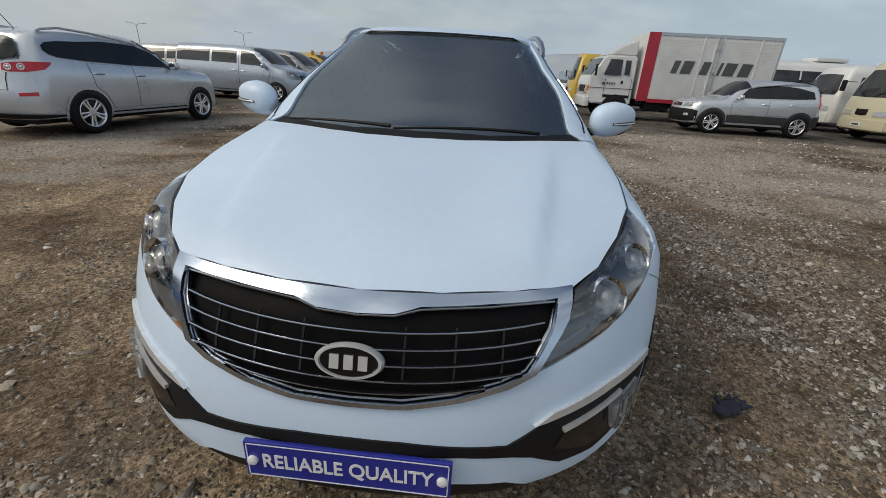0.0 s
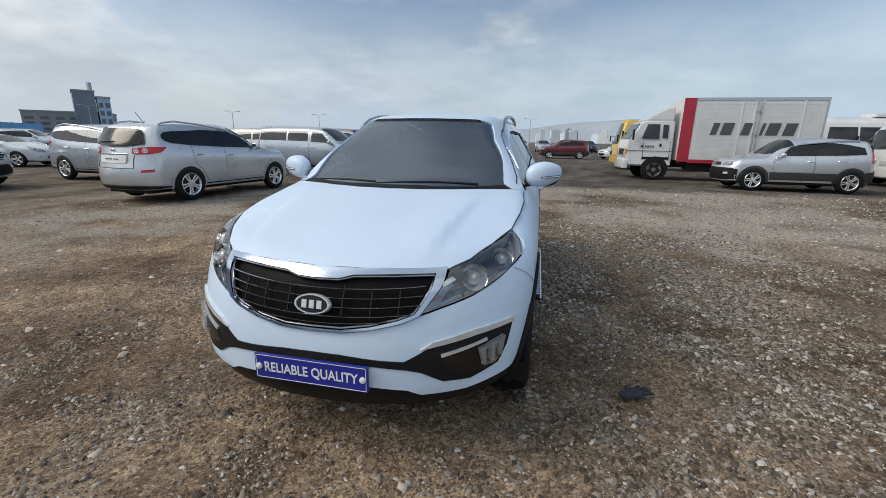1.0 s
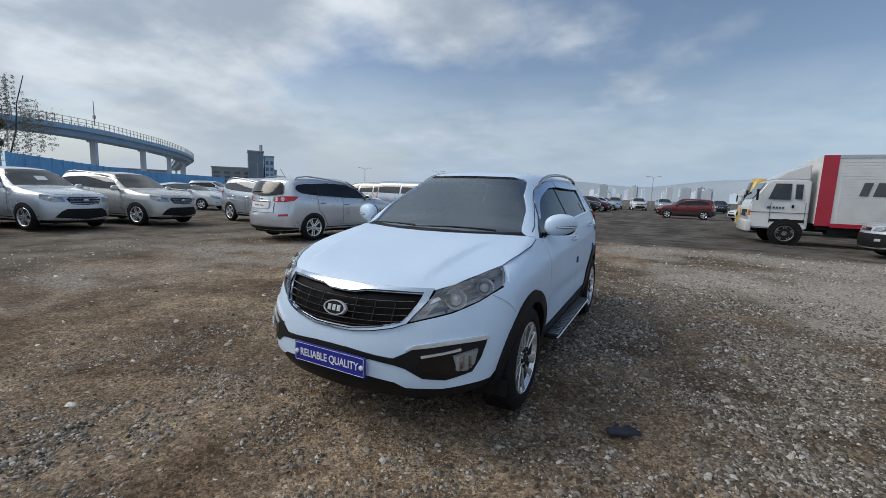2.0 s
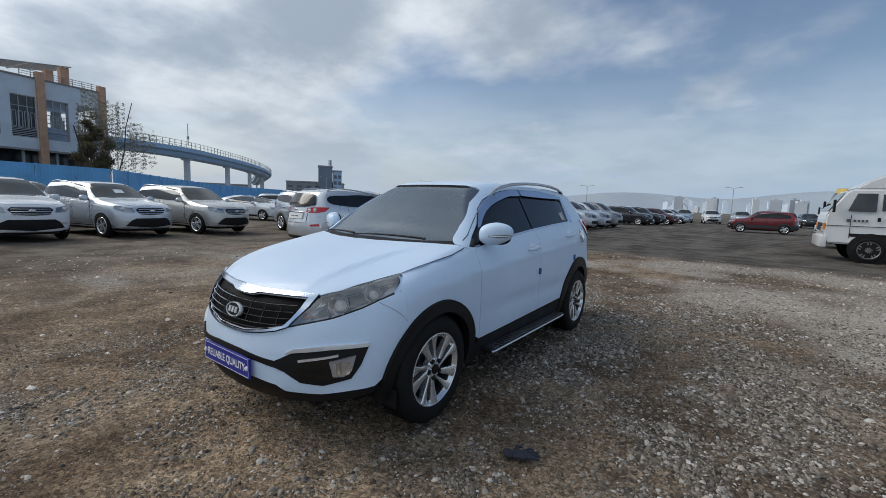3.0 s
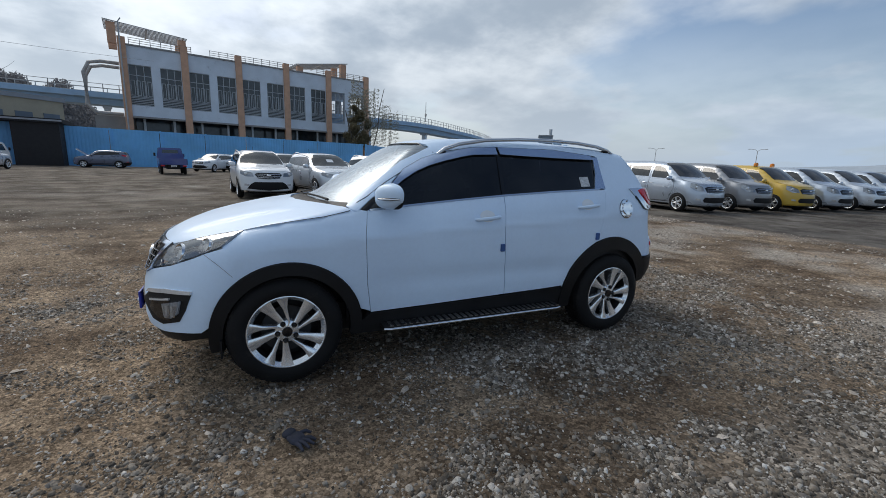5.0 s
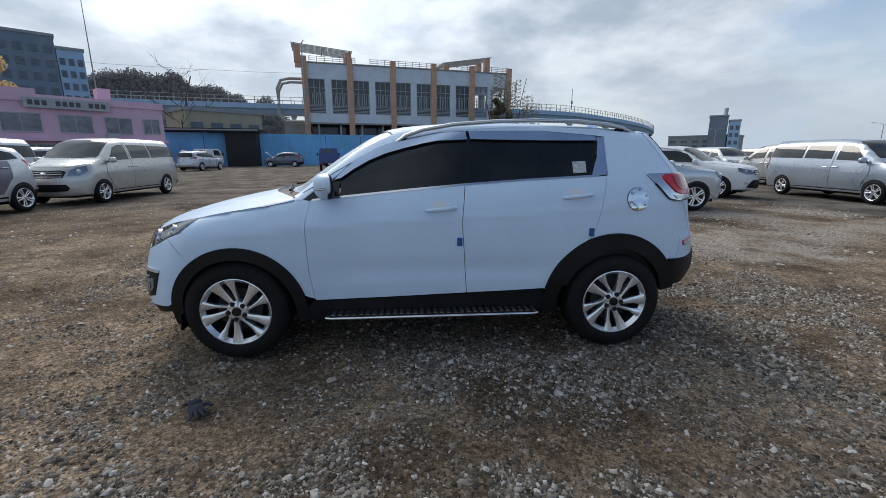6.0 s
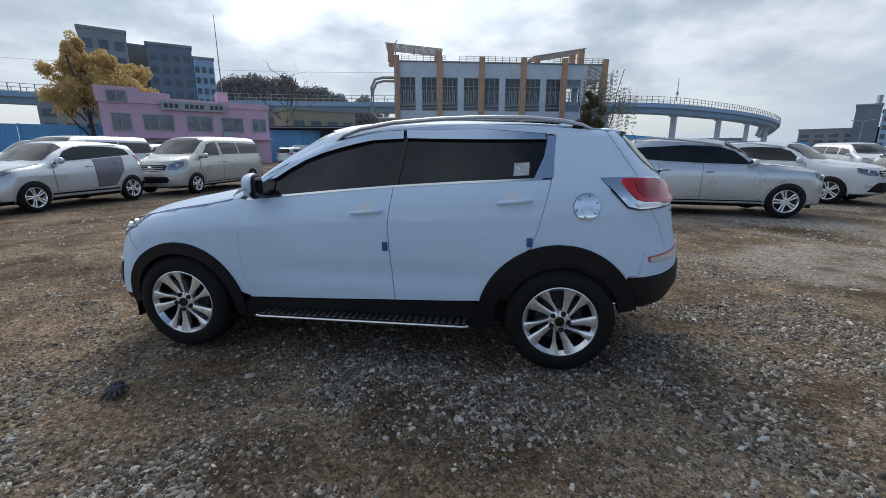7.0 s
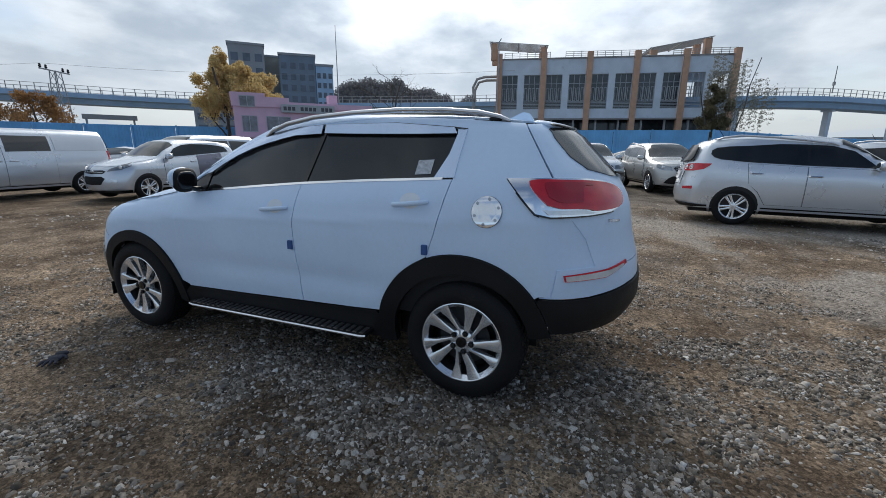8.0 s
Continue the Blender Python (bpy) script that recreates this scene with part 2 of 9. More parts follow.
def lathe_bm(profile, n=32, axis="x", m=None):
    bm = bmesh.new()
    v, f = lathe(profile, n, axis)
    vs = [bm.verts.new(p) for p in v]
    for q in f:
        bm.faces.new([vs[i] for i in q])
    bmesh.ops.remove_doubles(bm, verts=bm.verts[:], dist=1e-5)
    if m is not None:
        bmesh.ops.transform(bm, matrix=m, verts=bm.verts[:])
    bmesh.ops.recalc_face_normals(bm, faces=bm.faces[:])
    return bm


def tube(points, radius, n=8, flat=1.0, caps=True):
    """A bar along points; radius one number or one for each point; flat squeezes it upright."""
    bm, rings = bmesh.new(), []
    pts = [Vector(p) for p in points]
    for i, p in enumerate(pts):
        way = (pts[min(i + 1, len(pts) - 1)] - pts[max(i - 1, 0)]).normalized()
        side = way.cross(Vector((0, 0, 1)))
        side = side.normalized() if side.length > 0.05 else Vector((1, 0, 0))
        over = side.cross(way)
        r = radius[i] if isinstance(radius, (list, tuple)) else radius
        rings.append([bm.verts.new(p + side * r * math.cos(2 * math.pi * k / n) + over * r * flat * math.sin(2 * math.pi * k / n)) for k in range(n)])
    for a, b in zip(rings, rings[1:]):
        for k in range(n):
            bm.faces.new((a[k], a[(k + 1) % n], b[(k + 1) % n], b[k]))
    if caps:
        bm.faces.new(rings[0][::-1]), bm.faces.new(rings[-1])
    bmesh.ops.recalc_face_normals(bm, faces=bm.faces[:])
    return bm


def blob(rx, ry, rz, m=None, power=2.5, u=20, v=12):
    """A rounded superellipsoid."""
    bm = bmesh.new()
    bmesh.ops.create_uvsphere(bm, u_segments=u, v_segments=v, radius=1)
    for w in bm.verts:
        x, y, z = w.co
        d = (abs(x) ** power + abs(y) ** power + abs(z) ** power) ** (1 / power)
        w.co = (rx * x / d, ry * y / d, rz * z / d)
    if m is not None:
        bmesh.ops.transform(bm, matrix=m, verts=bm.verts[:])
    return bm


def curve(points):
    """A smooth function through (x, y) points that does not overshoot."""
    xs, ys = np.array([p[0] for p in points], float), np.array([p[1] for p in points], float)
    h, d = np.diff(xs), np.diff(ys) / np.diff(xs)
    m = np.zeros(len(xs))
    m[0], m[-1] = d[0], d[-1]
    for i in range(1, len(xs) - 1):
        if d[i - 1] * d[i] > 0:
            w1, w2 = 2 * h[i] + h[i - 1], h[i] + 2 * h[i - 1]
            m[i] = (w1 + w2) / (w1 / d[i - 1] + w2 / d[i])

    def at(x):
        x = np.asarray(x, float)
        i = np.clip(np.searchsorted(xs, x) - 1, 0, len(xs) - 2)
        t = (x - xs[i]) / h[i]
        tc = np.clip(t, 0, 1)
        inside = (2 * tc**3 - 3 * tc**2 + 1) * ys[i] + (tc**3 - 2 * tc**2 + tc) * h[i] * m[i] + (3 * tc**2 - 2 * tc**3) * ys[i + 1] + (tc**3 - tc**2) * h[i] * m[i + 1]
        return inside + np.where(t < 0, t * h[i] * m[0], 0) + np.where(t > 1, (t - 1) * h[i] * m[-1], 0)
    return at


def smax(a, b, k):
    h = np.maximum(k - np.abs(a - b), 0) / k
    return np.maximum(a, b) + h * h * k / 4


class Skin:
    """The outer form of a vehicle that faces -y with its front axle at y = 0: the ground plan, the long profile, the noses and the sides."""

    def __init__(s, top, front, rear, plan, belt, crown=0.06, sweep=0.25, lean=0.62, shoulder=0.095, bow_f=(0.3, 0.35), bow_r=(0.35, 0.35), k=0.06, tuck=0.05, knee=0.02, floor=0.1, sculpt=0.0):
        s.top, s.front, s.rear, s.plan, s.belt = curve(top), curve(front), curve(rear), curve(plan), curve(belt)
        s.crown, s.sweep, s.lean, s.shoulder, s.bow_f, s.bow_r, s.k, s.tuck, s.knee = crown, sweep, lean, shoulder, bow_f, bow_r, k, tuck, knee
        s.cf, s.cr, s.floor = 0.25, plan[-1][0] - 0.9, floor
        s.sculpt = sculpt

    def f(s, x, y, z):
        ax = np.abs(x)
        w, b = s.plan(y), s.belt(y)
        low = w - s.tuck * np.maximum(0.72 - z, 0) ** 2 / 0.16 - s.shoulder * 0.75 * np.maximum((z - 0.85) / np.maximum(b - 0.85, 0.1), 0) ** 2
        if s.sculpt:
            # hollow above the sills and a soft crease under the handles
            mid = np.clip((y - 0.45) / 0.5, 0, 1) * np.clip((2.45 - y) / 0.5, 0, 1)
            low = low - s.sculpt * mid * np.exp(-(((z - 0.62) / 0.075) ** 2)) + 0.4 * s.sculpt * np.exp(-(((z - 0.95 - 0.045 * (y - 1.0)) / 0.03) ** 2)) * np.clip((y + 0.2) / 0.5, 0, 1)
        high = w - s.shoulder - (z - b) * s.lean
        side = ax + smax(-low, -high, s.knee)
        x2 = x * x
        t = z - (s.top(y - s.sweep * x2) - s.crown * x2)
        if s.sculpt:
            # a crease along each side of the bonnet
            d = ax - (0.40 + 0.17 * (y + 0.7))
            t = t - 0.013 * np.exp(-((d / np.where(d < 0, 0.15, 0.035)) ** 2)) * np.clip((y + 0.72) / 0.25, 0, 1) * np.clip((0.22 - y) / 0.3, 0, 1)
        fr = s.front(z) + s.bow_f[0] * x2 + s.bow_f[1] * x2 * x2 - y
        re = y - s.rear(z) + s.bow_r[0] * x2 + s.bow_r[1] * x2 * x2
        return smax(smax(smax(side, t, s.k), smax(fr, re, s.k), s.k), s.floor - z, 0.04)

    def normal(s, p):
        e = 1e-3
        g = np.stack([s.f(*(p + e * a).T) - s.f(*(p - e * a).T) for a in np.eye(3)], 1)
        return g / np.maximum(np.linalg.norm(g, axis=1, keepdims=True), 1e-9)

    def cast(s, o, d, length):
        t = np.linspace(0, length, 70)
        p = o[:, None] + d[:, None] * t[None, :, None]
        f = s.f(p[..., 0], p[..., 1], p[..., 2])
        inside = f < 0
        hit = inside.any(1)
        i = np.where(hit, inside.argmax(1), f.argmin(1))
        lo, hi = t[np.maximum(i - 1, 0)], t[i]
        for _ in range(16):
            mid = (lo + hi) / 2
            q = o + d * mid[:, None]
            out_ = s.f(*q.T) > 0
            lo, hi = np.where(out_, mid, lo), np.where(out_, hi, mid)
        return o + d * np.where(hit, (lo + hi) / 2, t[i])[:, None]

    def place(s, uv, mode):
        """Points of the form seen from the side (y, z), the top (x, y), the front or the rear (turn, z)."""
        u, v = np.asarray(uv, float).T
        zero = np.zeros_like(u)
        if mode == "side":
            o, d = np.stack([zero + 1.6, u, v], 1), np.stack([zero - 1, zero, zero], 1)
            return s.cast(o, d, 1.55)
        if mode == "top":
            o, d = np.stack([u, v, zero + 3.2], 1), np.stack([zero, zero, zero - 1], 1)
            return s.cast(o, d, 2.9)
        c, sign = (s.cf, -1) if mode == "front" else (s.cr, 1)
        way = np.stack([np.sin(u), sign * np.cos(u), zero], 1)
        return s.cast(np.stack([zero, zero + c, v], 1) + 2.2 * way, -way, 2.1)

    def uv(s, pts, mode):
        """Turns and heights for (x, y, z) points near the front or the rear."""
        c, sign = (s.cf, -1) if mode == "front" else (s.cr, 1)
        return [(math.atan2(x, sign * (y - c)), z) for x, y, z in pts]


def rounded(points, times=2, keep=0.25):
    """Cuts the corners of a closed outline."""
    for _ in range(times):
        cut = []
        for a, b in zip(points, points[1:] + points[:1]):
            cut += [tuple(p + (q - p) * keep for p, q in zip(a, b)), tuple(q + (p - q) * keep for p, q in zip(a, b))]
        points = cut
    return points


def sheet(skin, outline, mode, off=0.0, step=0.07, flange=0.012, flip=False):
    """A panel cut from the form by an outline; off: how far proud of it. Gives verts, faces, normals."""
    dense = []
    for a, b in zip(outline, outline[1:] + outline[:1]):
        n = max(1, math.ceil(math.hypot(b[0] - a[0], b[1] - a[1]) / step))
        dense += [(a[0] + (b[0] - a[0]) * i / n, a[1] + (b[1] - a[1]) * i / n) for i in range(n)]
    ring_ = np.array(dense)
    lo, hi = ring_.min(0), ring_.max(0)
    nx, ny = (max(1, round(v / step)) for v in hi - lo)
    gu, gv = np.meshgrid(lo[0] + (hi[0] - lo[0]) * np.arange(1, nx) / nx, lo[1] + (hi[1] - lo[1]) * np.arange(1, ny) / ny, indexing="ij")
    inner = np.stack([gu.ravel(), gv.ravel()], 1)
    if len(inner):
        a, b = ring_, np.roll(ring_, -1, 0)
        px, py = inner[:, :1], inner[:, 1:]
        cross = ((a[:, 1] > py) != (b[:, 1] > py)) & (px < (b[:, 0] - a[:, 0]) * (py - a[:, 1]) / np.where(b[:, 1] == a[:, 1], 1e-12, b[:, 1] - a[:, 1]) + a[:, 0])
        d = b - a
        t = np.clip(((px - a[:, 0]) * d[:, 0] + (py - a[:, 1]) * d[:, 1]) / np.maximum((d**2).sum(1), 1e-12), 0, 1)
        gap = np.hypot(px - a[:, 0] - t * d[:, 0], py - a[:, 1] - t * d[:, 1]).min(1)
        inner = inner[(cross.sum(1) % 2 == 1) & (gap > 0.35 * step)]
    n0 = len(dense)
    flat_v = [Vector(q) for q in ring_] + [Vector(q) for q in inner]
    got = delaunay_2d_cdt(flat_v, [(k, (k + 1) % n0) for k in range(n0)], [], 1, 1e-6)
    bm = bmesh.new()
    vs = [bm.verts.new((q[0], q[1], 0)) for q in got[0]]
    for f in got[2]:
        bm.faces.new([vs[k] for k in f])
    bm.verts.index_update()
    uv = np.array([v.co[:2] for v in bm.verts])
    p = skin.place(uv, mode)
    n = skin.normal(p)
    p = p + n * off
    faces = [[v.index for v in f.verts] for f in bm.faces]
    f0 = faces[0]
    if np.dot(np.cross(p[f0[1]] - p[f0[0]], p[f0[2]] - p[f0[0]]), n[f0[0]]) < 0:
        faces = [f[::-1] for f in faces]
    # make every face agree with the form's outward side
    good = []
    for f in faces:
        c = np.cross(p[f[1]] - p[f[0]], p[f[-1]] - p[f[0]])
        good.append(f if np.dot(c, n[f[0]]) >= 0 else f[::-1])
    verts, normals = list(p), list(n)
    if flange:
        for e in bm.edges:
            if len(e.link_faces) == 1:
                a, b = e.verts[0].index, e.verts[1].index
                mid = np.mean([p[v.index] for v in e.link_faces[0].verts], axis=0)
                side = np.cross(p[b] - p[a], n[a])
                side = side / max(np.linalg.norm(side), 1e-9)
                if np.dot(side, p[a] - mid) < 0:
                    side, a, b = -side, b, a
                i = len(verts)
                verts += [p[a], p[b], p[b] - n[b] * flange, p[a] - n[a] * flange]
                normals += [side if flange > 0 else -side] * 4
                good.append((i + 3, i + 2, i + 1, i))
    bm.free()
    if flip:
        m = np.array([-1, 1, 1])
        return [v * m for v in verts], [f[::-1] for f in good], [v * m for v in normals]
    return verts, good, normals


def pair(name, skin, outline, mat, parent, off=0.0, mode="side", label="", **kw):
    """The same panel on both sides."""
    a = put(name, sheet(skin, outline, mode, off, **kw), mat, parent, label)
    b = put(name, sheet(skin, outline, mode, off, flip=True, **kw), mat, parent, label)
    return a, b


def ring(cy, cz, r0, r1, a0, a1, n=14):
    """Outline of an arched band in side view, from angle a0 to a1 (degrees, 0 to the rear, 90 up)."""
    aa = [radians(a0 + (a1 - a0) * i / n) for i in range(n + 1)]
    return [(cy + r1 * math.cos(a), cz + r1 * math.sin(a)) for a in aa] + [(cy + r0 * math.cos(a), cz + r0 * math.sin(a)) for a in reversed(aa)]

# ---- ground ----
def lattice(x, y, size, seed):
    """Smooth noise from 0 to 1 with cells of that size."""
    u, v = np.asarray(x) / size, np.asarray(y) / size
    i, j = np.floor(u), np.floor(v)
    a, b = u - i, v - j
    a, b = a * a * (3 - 2 * a), b * b * (3 - 2 * b)

    def h(p, q):
        w = np.sin(p * 127.1 + q * 311.7 + seed * 74.7) * 43758.5453
        return w - np.floor(w)
    return (h(i, j) * (1 - a) + h(i + 1, j) * a) * (1 - b) + (h(i, j + 1) * (1 - a) + h(i + 1, j + 1) * a) * b


def ground_height(x, y):
    """Slow swells, trodden hollows and clods."""
    h = 0.012 * np.sin(x * 1.7 + 0.6 * y) * np.sin(y * 1.3 - 0.4 * x) + 0.006 * np.sin(5.1 * x + 2.0 * y) * np.cos(4.3 * y) - 0.018
    clod = lattice(x + 0.2 * y, y, 0.11, 12)
    return h + 0.014 * (lattice(x, y - 0.3 * x, 0.34, 11) - 0.5) + 0.022 * np.maximum(clod - 0.47, 0) + 0.008 * (lattice(x, y, 0.06, 13) - 0.5)


def gravel(x, y):
    """How thick the gravel lies, 0 to 1: heaped beside the car and in streaks, thin on the trodden earth."""
    n = 0.45 * lattice(x + 0.3 * y, y * 1.6, 2.6, 1) + 0.3 * lattice(x, y, 1.1, 2) + 0.25 * lattice(x, y, 0.4, 3)
    def spot_at(cx, cy, rx, ry):
        return np.exp(-(((x - cx) / rx) ** 2 + ((y - cy) / ry) ** 2))
    bias = 0.06 * np.tanh((x - 0.4) / 1.2) + 0.10 * np.tanh((x - 2.1) / 0.6) + 0.06 * np.tanh((y - 4) / 4)
    bias = bias + 0.36 * spot_at(1.15, -0.55, 0.5, 0.8) - 0.34 * spot_at(1.64, 0.75, 0.19, 0.75) - 0.22 * spot_at(1.85, 2.3, 0.16, 0.8) - 0.30 * spot_at(0.2, -1.3, 0.62, 0.8) + 0.34 * spot_at(-1.05, -1.6, 0.7, 0.55)
    bias = bias + 0.22 * spot_at(1.12, 1.7, 0.22, 0.7) + 0.22 * spot_at(2.1, 0.8, 0.3, 0.6) + 0.2 * spot_at(-0.9, 1.2, 0.6, 0.9) + 0.22 * spot_at(0.5, 3.5, 0.5, 0.5) - 0.2 * spot_at(1.15, 0.85, 0.2, 0.4)
    t = np.clip((n + bias - 0.40) / 0.18, 0, 1)
    return t * t * (3 - 2 * t)


def pale_stone(x, y):
    """Where pale crushed stone lies over the earth, 0 to 1: spread on the north-east side, in thin streaks elsewhere."""
    n = 0.6 * lattice(x, y, 3.0, 7) + 0.4 * lattice(x, y, 0.9, 8)
    t = np.clip((n - 0.52) / 0.3 + 0.5 * np.tanh((x + 0.6 * y - 5.6) / 2.0), 0, 1)
    run = 0.5 * lattice(x * 0.45 + y, y * 0.5 - x, 1.7, 21) + 0.3 * lattice(x, y, 0.8, 22) + 0.2 * lattice(x, y, 0.3, 23)
    out = np.clip((np.hypot(x - 0.8, y - 0.6) - 3.2) / 3.0, 0, 1)
    out = out * np.clip((y + 1.0) / 3.5, 0.15, 1) * np.clip((x + 11) / 4, 0, 1)
    t = np.maximum(t, 0.72 * out * np.clip((run - 0.42) / 0.2, 0, 1)) * np.clip((12.3 - y) / 1.0, 0, 1)
    return t * t * (3 - 2 * t) * 0.85 * np.clip(np.hypot(x + 0.3, y + 0.9) / 1.6 - 0.2, 0.1, 1)


def build_ground():
    def axis(lo, hi):
        near = np.arange(lo, hi + 0.01, 0.036)
        far = [0.06]
        while far[-1] < 1500:
            far.append(far[-1] * 1.1 + 0.06)
        far = np.array(far)
        return np.concatenate([lo - far[::-1], near, near[-1] + far])
    xs, ys = axis(-3.2, 5.2), axis(-2.4, 6.4)
    X, Y = np.meshgrid(xs, ys, indexing="ij")
    Z = ground_height(X, Y) * np.exp(-((X / 60) ** 2 + (Y / 60) ** 2))
    n, m = X.shape
    idx = np.arange(n * m).reshape(n, m)
    faces = np.stack([idx[:-1, :-1], idx[1:, :-1], idx[1:, 1:], idx[:-1, 1:]], -1).reshape(-1, 4)
    mat, ns, ls, p = nodes_of("gravel and trodden earth")
    # bare earth: clods, crumbs, damp hollows
    dirt = ramp(ns, ls, noise_at(ns, ls, 2.2, 12, 0.78), (0.09, 0.065, 0.044), (0.37, 0.295, 0.22), 0.3, 0.7)
    tc, vor = ns.new("ShaderNodeTexCoord"), ns.new("ShaderNodeTexVoronoi")
    ls.new(tc.outputs["Object"], vor.inputs["Vector"])
    vor.inputs["Scale"].default_value = 42.0
    crumb = ns.new("ShaderNodeTexVoronoi")
    ls.new(tc.outputs["Object"], crumb.inputs["Vector"])
    crumb.inputs["Scale"].default_value = 115.0
    speck = ramp(ns, ls, crumb.outputs["Color"], (0.42, 0.40, 0.37), (2.0, 2.0, 2.0), 0.15, 0.95)
    dirt = blend(ns, ls, 0.8, dirt, speck, "MULTIPLY")
    lump = ramp(ns, ls, vor.outputs["Color"], (0.55, 0.53, 0.51), (1.55, 1.53, 1.5), 0.2, 0.85)
    dirt = blend(ns, ls, 0.75, dirt, lump, "MULTIPLY")
    # crushed stone, each piece of its own tone, dark in the joints
    stone = ramp(ns, ls, vor.outputs["Color"], (0.045, 0.034, 0.025), (0.30, 0.255, 0.205), 0.15, 0.92)
    stone = blend(ns, ls, 1.0, stone, ramp(ns, ls, vor.outputs["Distance"], (1.1,) * 3, (0.42, 0.40, 0.38), 0.25, 0.75), "MULTIPLY")
    att = ns.new("ShaderNodeAttribute")
    att.attribute_name = "gravel"
    mask = ramp(ns, ls, att.outputs["Fac"], (0.06,) * 3, (0.6,) * 3, 0.0, 1.0)
    col = blend(ns, ls, mask, dirt, stone)
    # beyond the open gravel: darker worn asphalt, with a ragged edge
    sp = ns.new("ShaderNodeSeparateXYZ")
    ls.new(tc.outputs["Object"], sp.inputs[0])
    ed = ns.new("ShaderNodeMath")
    ed.operation = "MULTIPLY_ADD"
    ls.new(noise_at(ns, ls, 0.5, 5, 0.6), ed.inputs[0])
    ed.inputs[1].default_value = 2.4
    ls.new(sp.outputs[1], ed.inputs[2])
    far = ns.new("ShaderNodeMapRange")
    far.inputs["From Min"].default_value, far.inputs["From Max"].default_value = 13.0, 13.4
    ls.new(ed.outputs[0], far.inputs["Value"])
    asphalt = ramp(ns, ls, noise_at(ns, ls, 0.8, 8, 0.7), (0.085, 0.08, 0.075), (0.19, 0.178, 0.165), 0.3, 0.7)
    col = blend(ns, ls, far.outputs[0], col, asphalt)
    west = ns.new("ShaderNodeMath")
    west.operation = "MULTIPLY_ADD"
    ls.new(noise_at(ns, ls, 0.35, 6, 0.6), west.inputs[0])
    west.inputs[1].default_value = 7.0
    ls.new(sp.outputs[0], west.inputs[2])
    worn = ns.new("ShaderNodeMapRange")
    worn.inputs["From Min"].default_value, worn.inputs["From Max"].default_value = -1.0, -6.0
    worn.inputs["To Max"].default_value = 0.75
    ls.new(west.outputs[0], worn.inputs["Value"])
    trodden = ramp(ns, ls, noise_at(ns, ls, 0.9, 10, 0.72), (0.10, 0.092, 0.082), (0.25, 0.232, 0.208), 0.3, 0.7)
    col = blend(ns, ls, worn.outputs[0], col, trodden)
    wet = ramp(ns, ls, noise_at(ns, ls, 0.17, 5, 0.55), (0.94, 0.91, 0.87), (1.38, 1.33, 1.25), 0.35, 0.65)
    col = blend(ns, ls, 1.0, col, wet, "MULTIPLY")
    damp = ramp(ns, ls, noise_at(ns, ls, 0.75, 9, 0.62), (0.50, 0.46, 0.43), (1.17, 1.17, 1.17), 0.38, 0.58)
    col = blend(ns, ls, 1.0, col, damp, "MULTIPLY")
    # pale crushed stone
    pale = ns.new("ShaderNodeAttribute")
    pale.attribute_name = "pale"
    chips = ramp(ns, ls, vor.outputs["Color"], (0.28, 0.25, 0.21), (0.68, 0.62, 0.545), 0.1, 0.9)
    col = blend(ns, ls, pale.outputs["Fac"], col, chips)
    ls.new(col, p.inputs["Base Color"])
    p.inputs["Roughness"].default_value = 0.92
    p.inputs["Specular IOR Level"].default_value = 0.2
    h1 = blend(ns, ls, 0.45, vor.outputs["Color"], crumb.outputs["Color"])
    h2 = blend(ns, ls, 0.4, noise_at(ns, ls, 22, 9, 0.72), crumb.outputs["Color"])
    mixh = blend(ns, ls, mask, h2, h1)
    bumped(ns, ls, p, mixh, 1.0, 0.05)
    g = new("ground", mesh_of("ground", np.stack([X, Y, Z], -1).reshape(-1, 3), faces, mat))
    a = g.data.attributes.new("gravel", "FLOAT", "POINT")
    a.data.foreach_set("value", gravel(X, Y).ravel().astype(np.float32))
    pa = g.data.attributes.new("pale", "FLOAT", "POINT")
    pa.data.foreach_set("value", pale_stone(X, Y).ravel().astype(np.float32))
    tagged(g, "open lot of brown earth and loose grey gravel", "ground", kind="structure")


build_ground()

# ---- the white car ----
hero_skin = Skin(
    top=[(-0.95, 0.72), (-0.74, 0.865), (-0.6, 0.93), (-0.4, 0.995), (-0.15, 1.055), (0.1, 1.105), (0.27, 1.14), (0.45, 1.255), (0.7, 1.42), (0.95, 1.555), (1.1, 1.59),
         (1.35, 1.612), (1.8, 1.622), (2.3, 1.61), (2.8, 1.57), (3.1, 1.53), (3.5, 1.44)],
    front=[(0.2, -0.74), (0.28, -0.83), (0.36, -0.868), (0.46, -0.87), (0.56, -0.862), (0.66, -0.84), (0.76, -0.80), (0.84, -0.755), (0.9, -0.70)],
    rear=[(0.3, 3.40), (0.42, 3.49), (0.55, 3.555), (0.72, 3.545), (0.9, 3.50), (1.1, 3.46), (1.24, 3.38), (1.4, 3.23), (1.55, 3.09)],
    plan=[(-0.9, 0.80), (-0.5, 0.86), (-0.25, 0.895), (0.0, 0.905), (0.6, 0.905), (1.6, 0.905), (2.3, 0.905), (2.64, 0.895), (3.0, 0.86), (3.6, 0.80)],
    belt=[(-0.8, 0.93), (-0.2, 1.02), (0.4, 1.08), (0.71, 1.10), (1.17, 1.15), (1.56, 1.185), (2.44, 1.24), (3.2, 1.27)], sculpt=0.013)


def sym(half):
    """A whole outline from its half with x >= 0, ordered from the middle round to the middle."""
    return half + [(-p[0], *p[1:]) for p in reversed(half)]


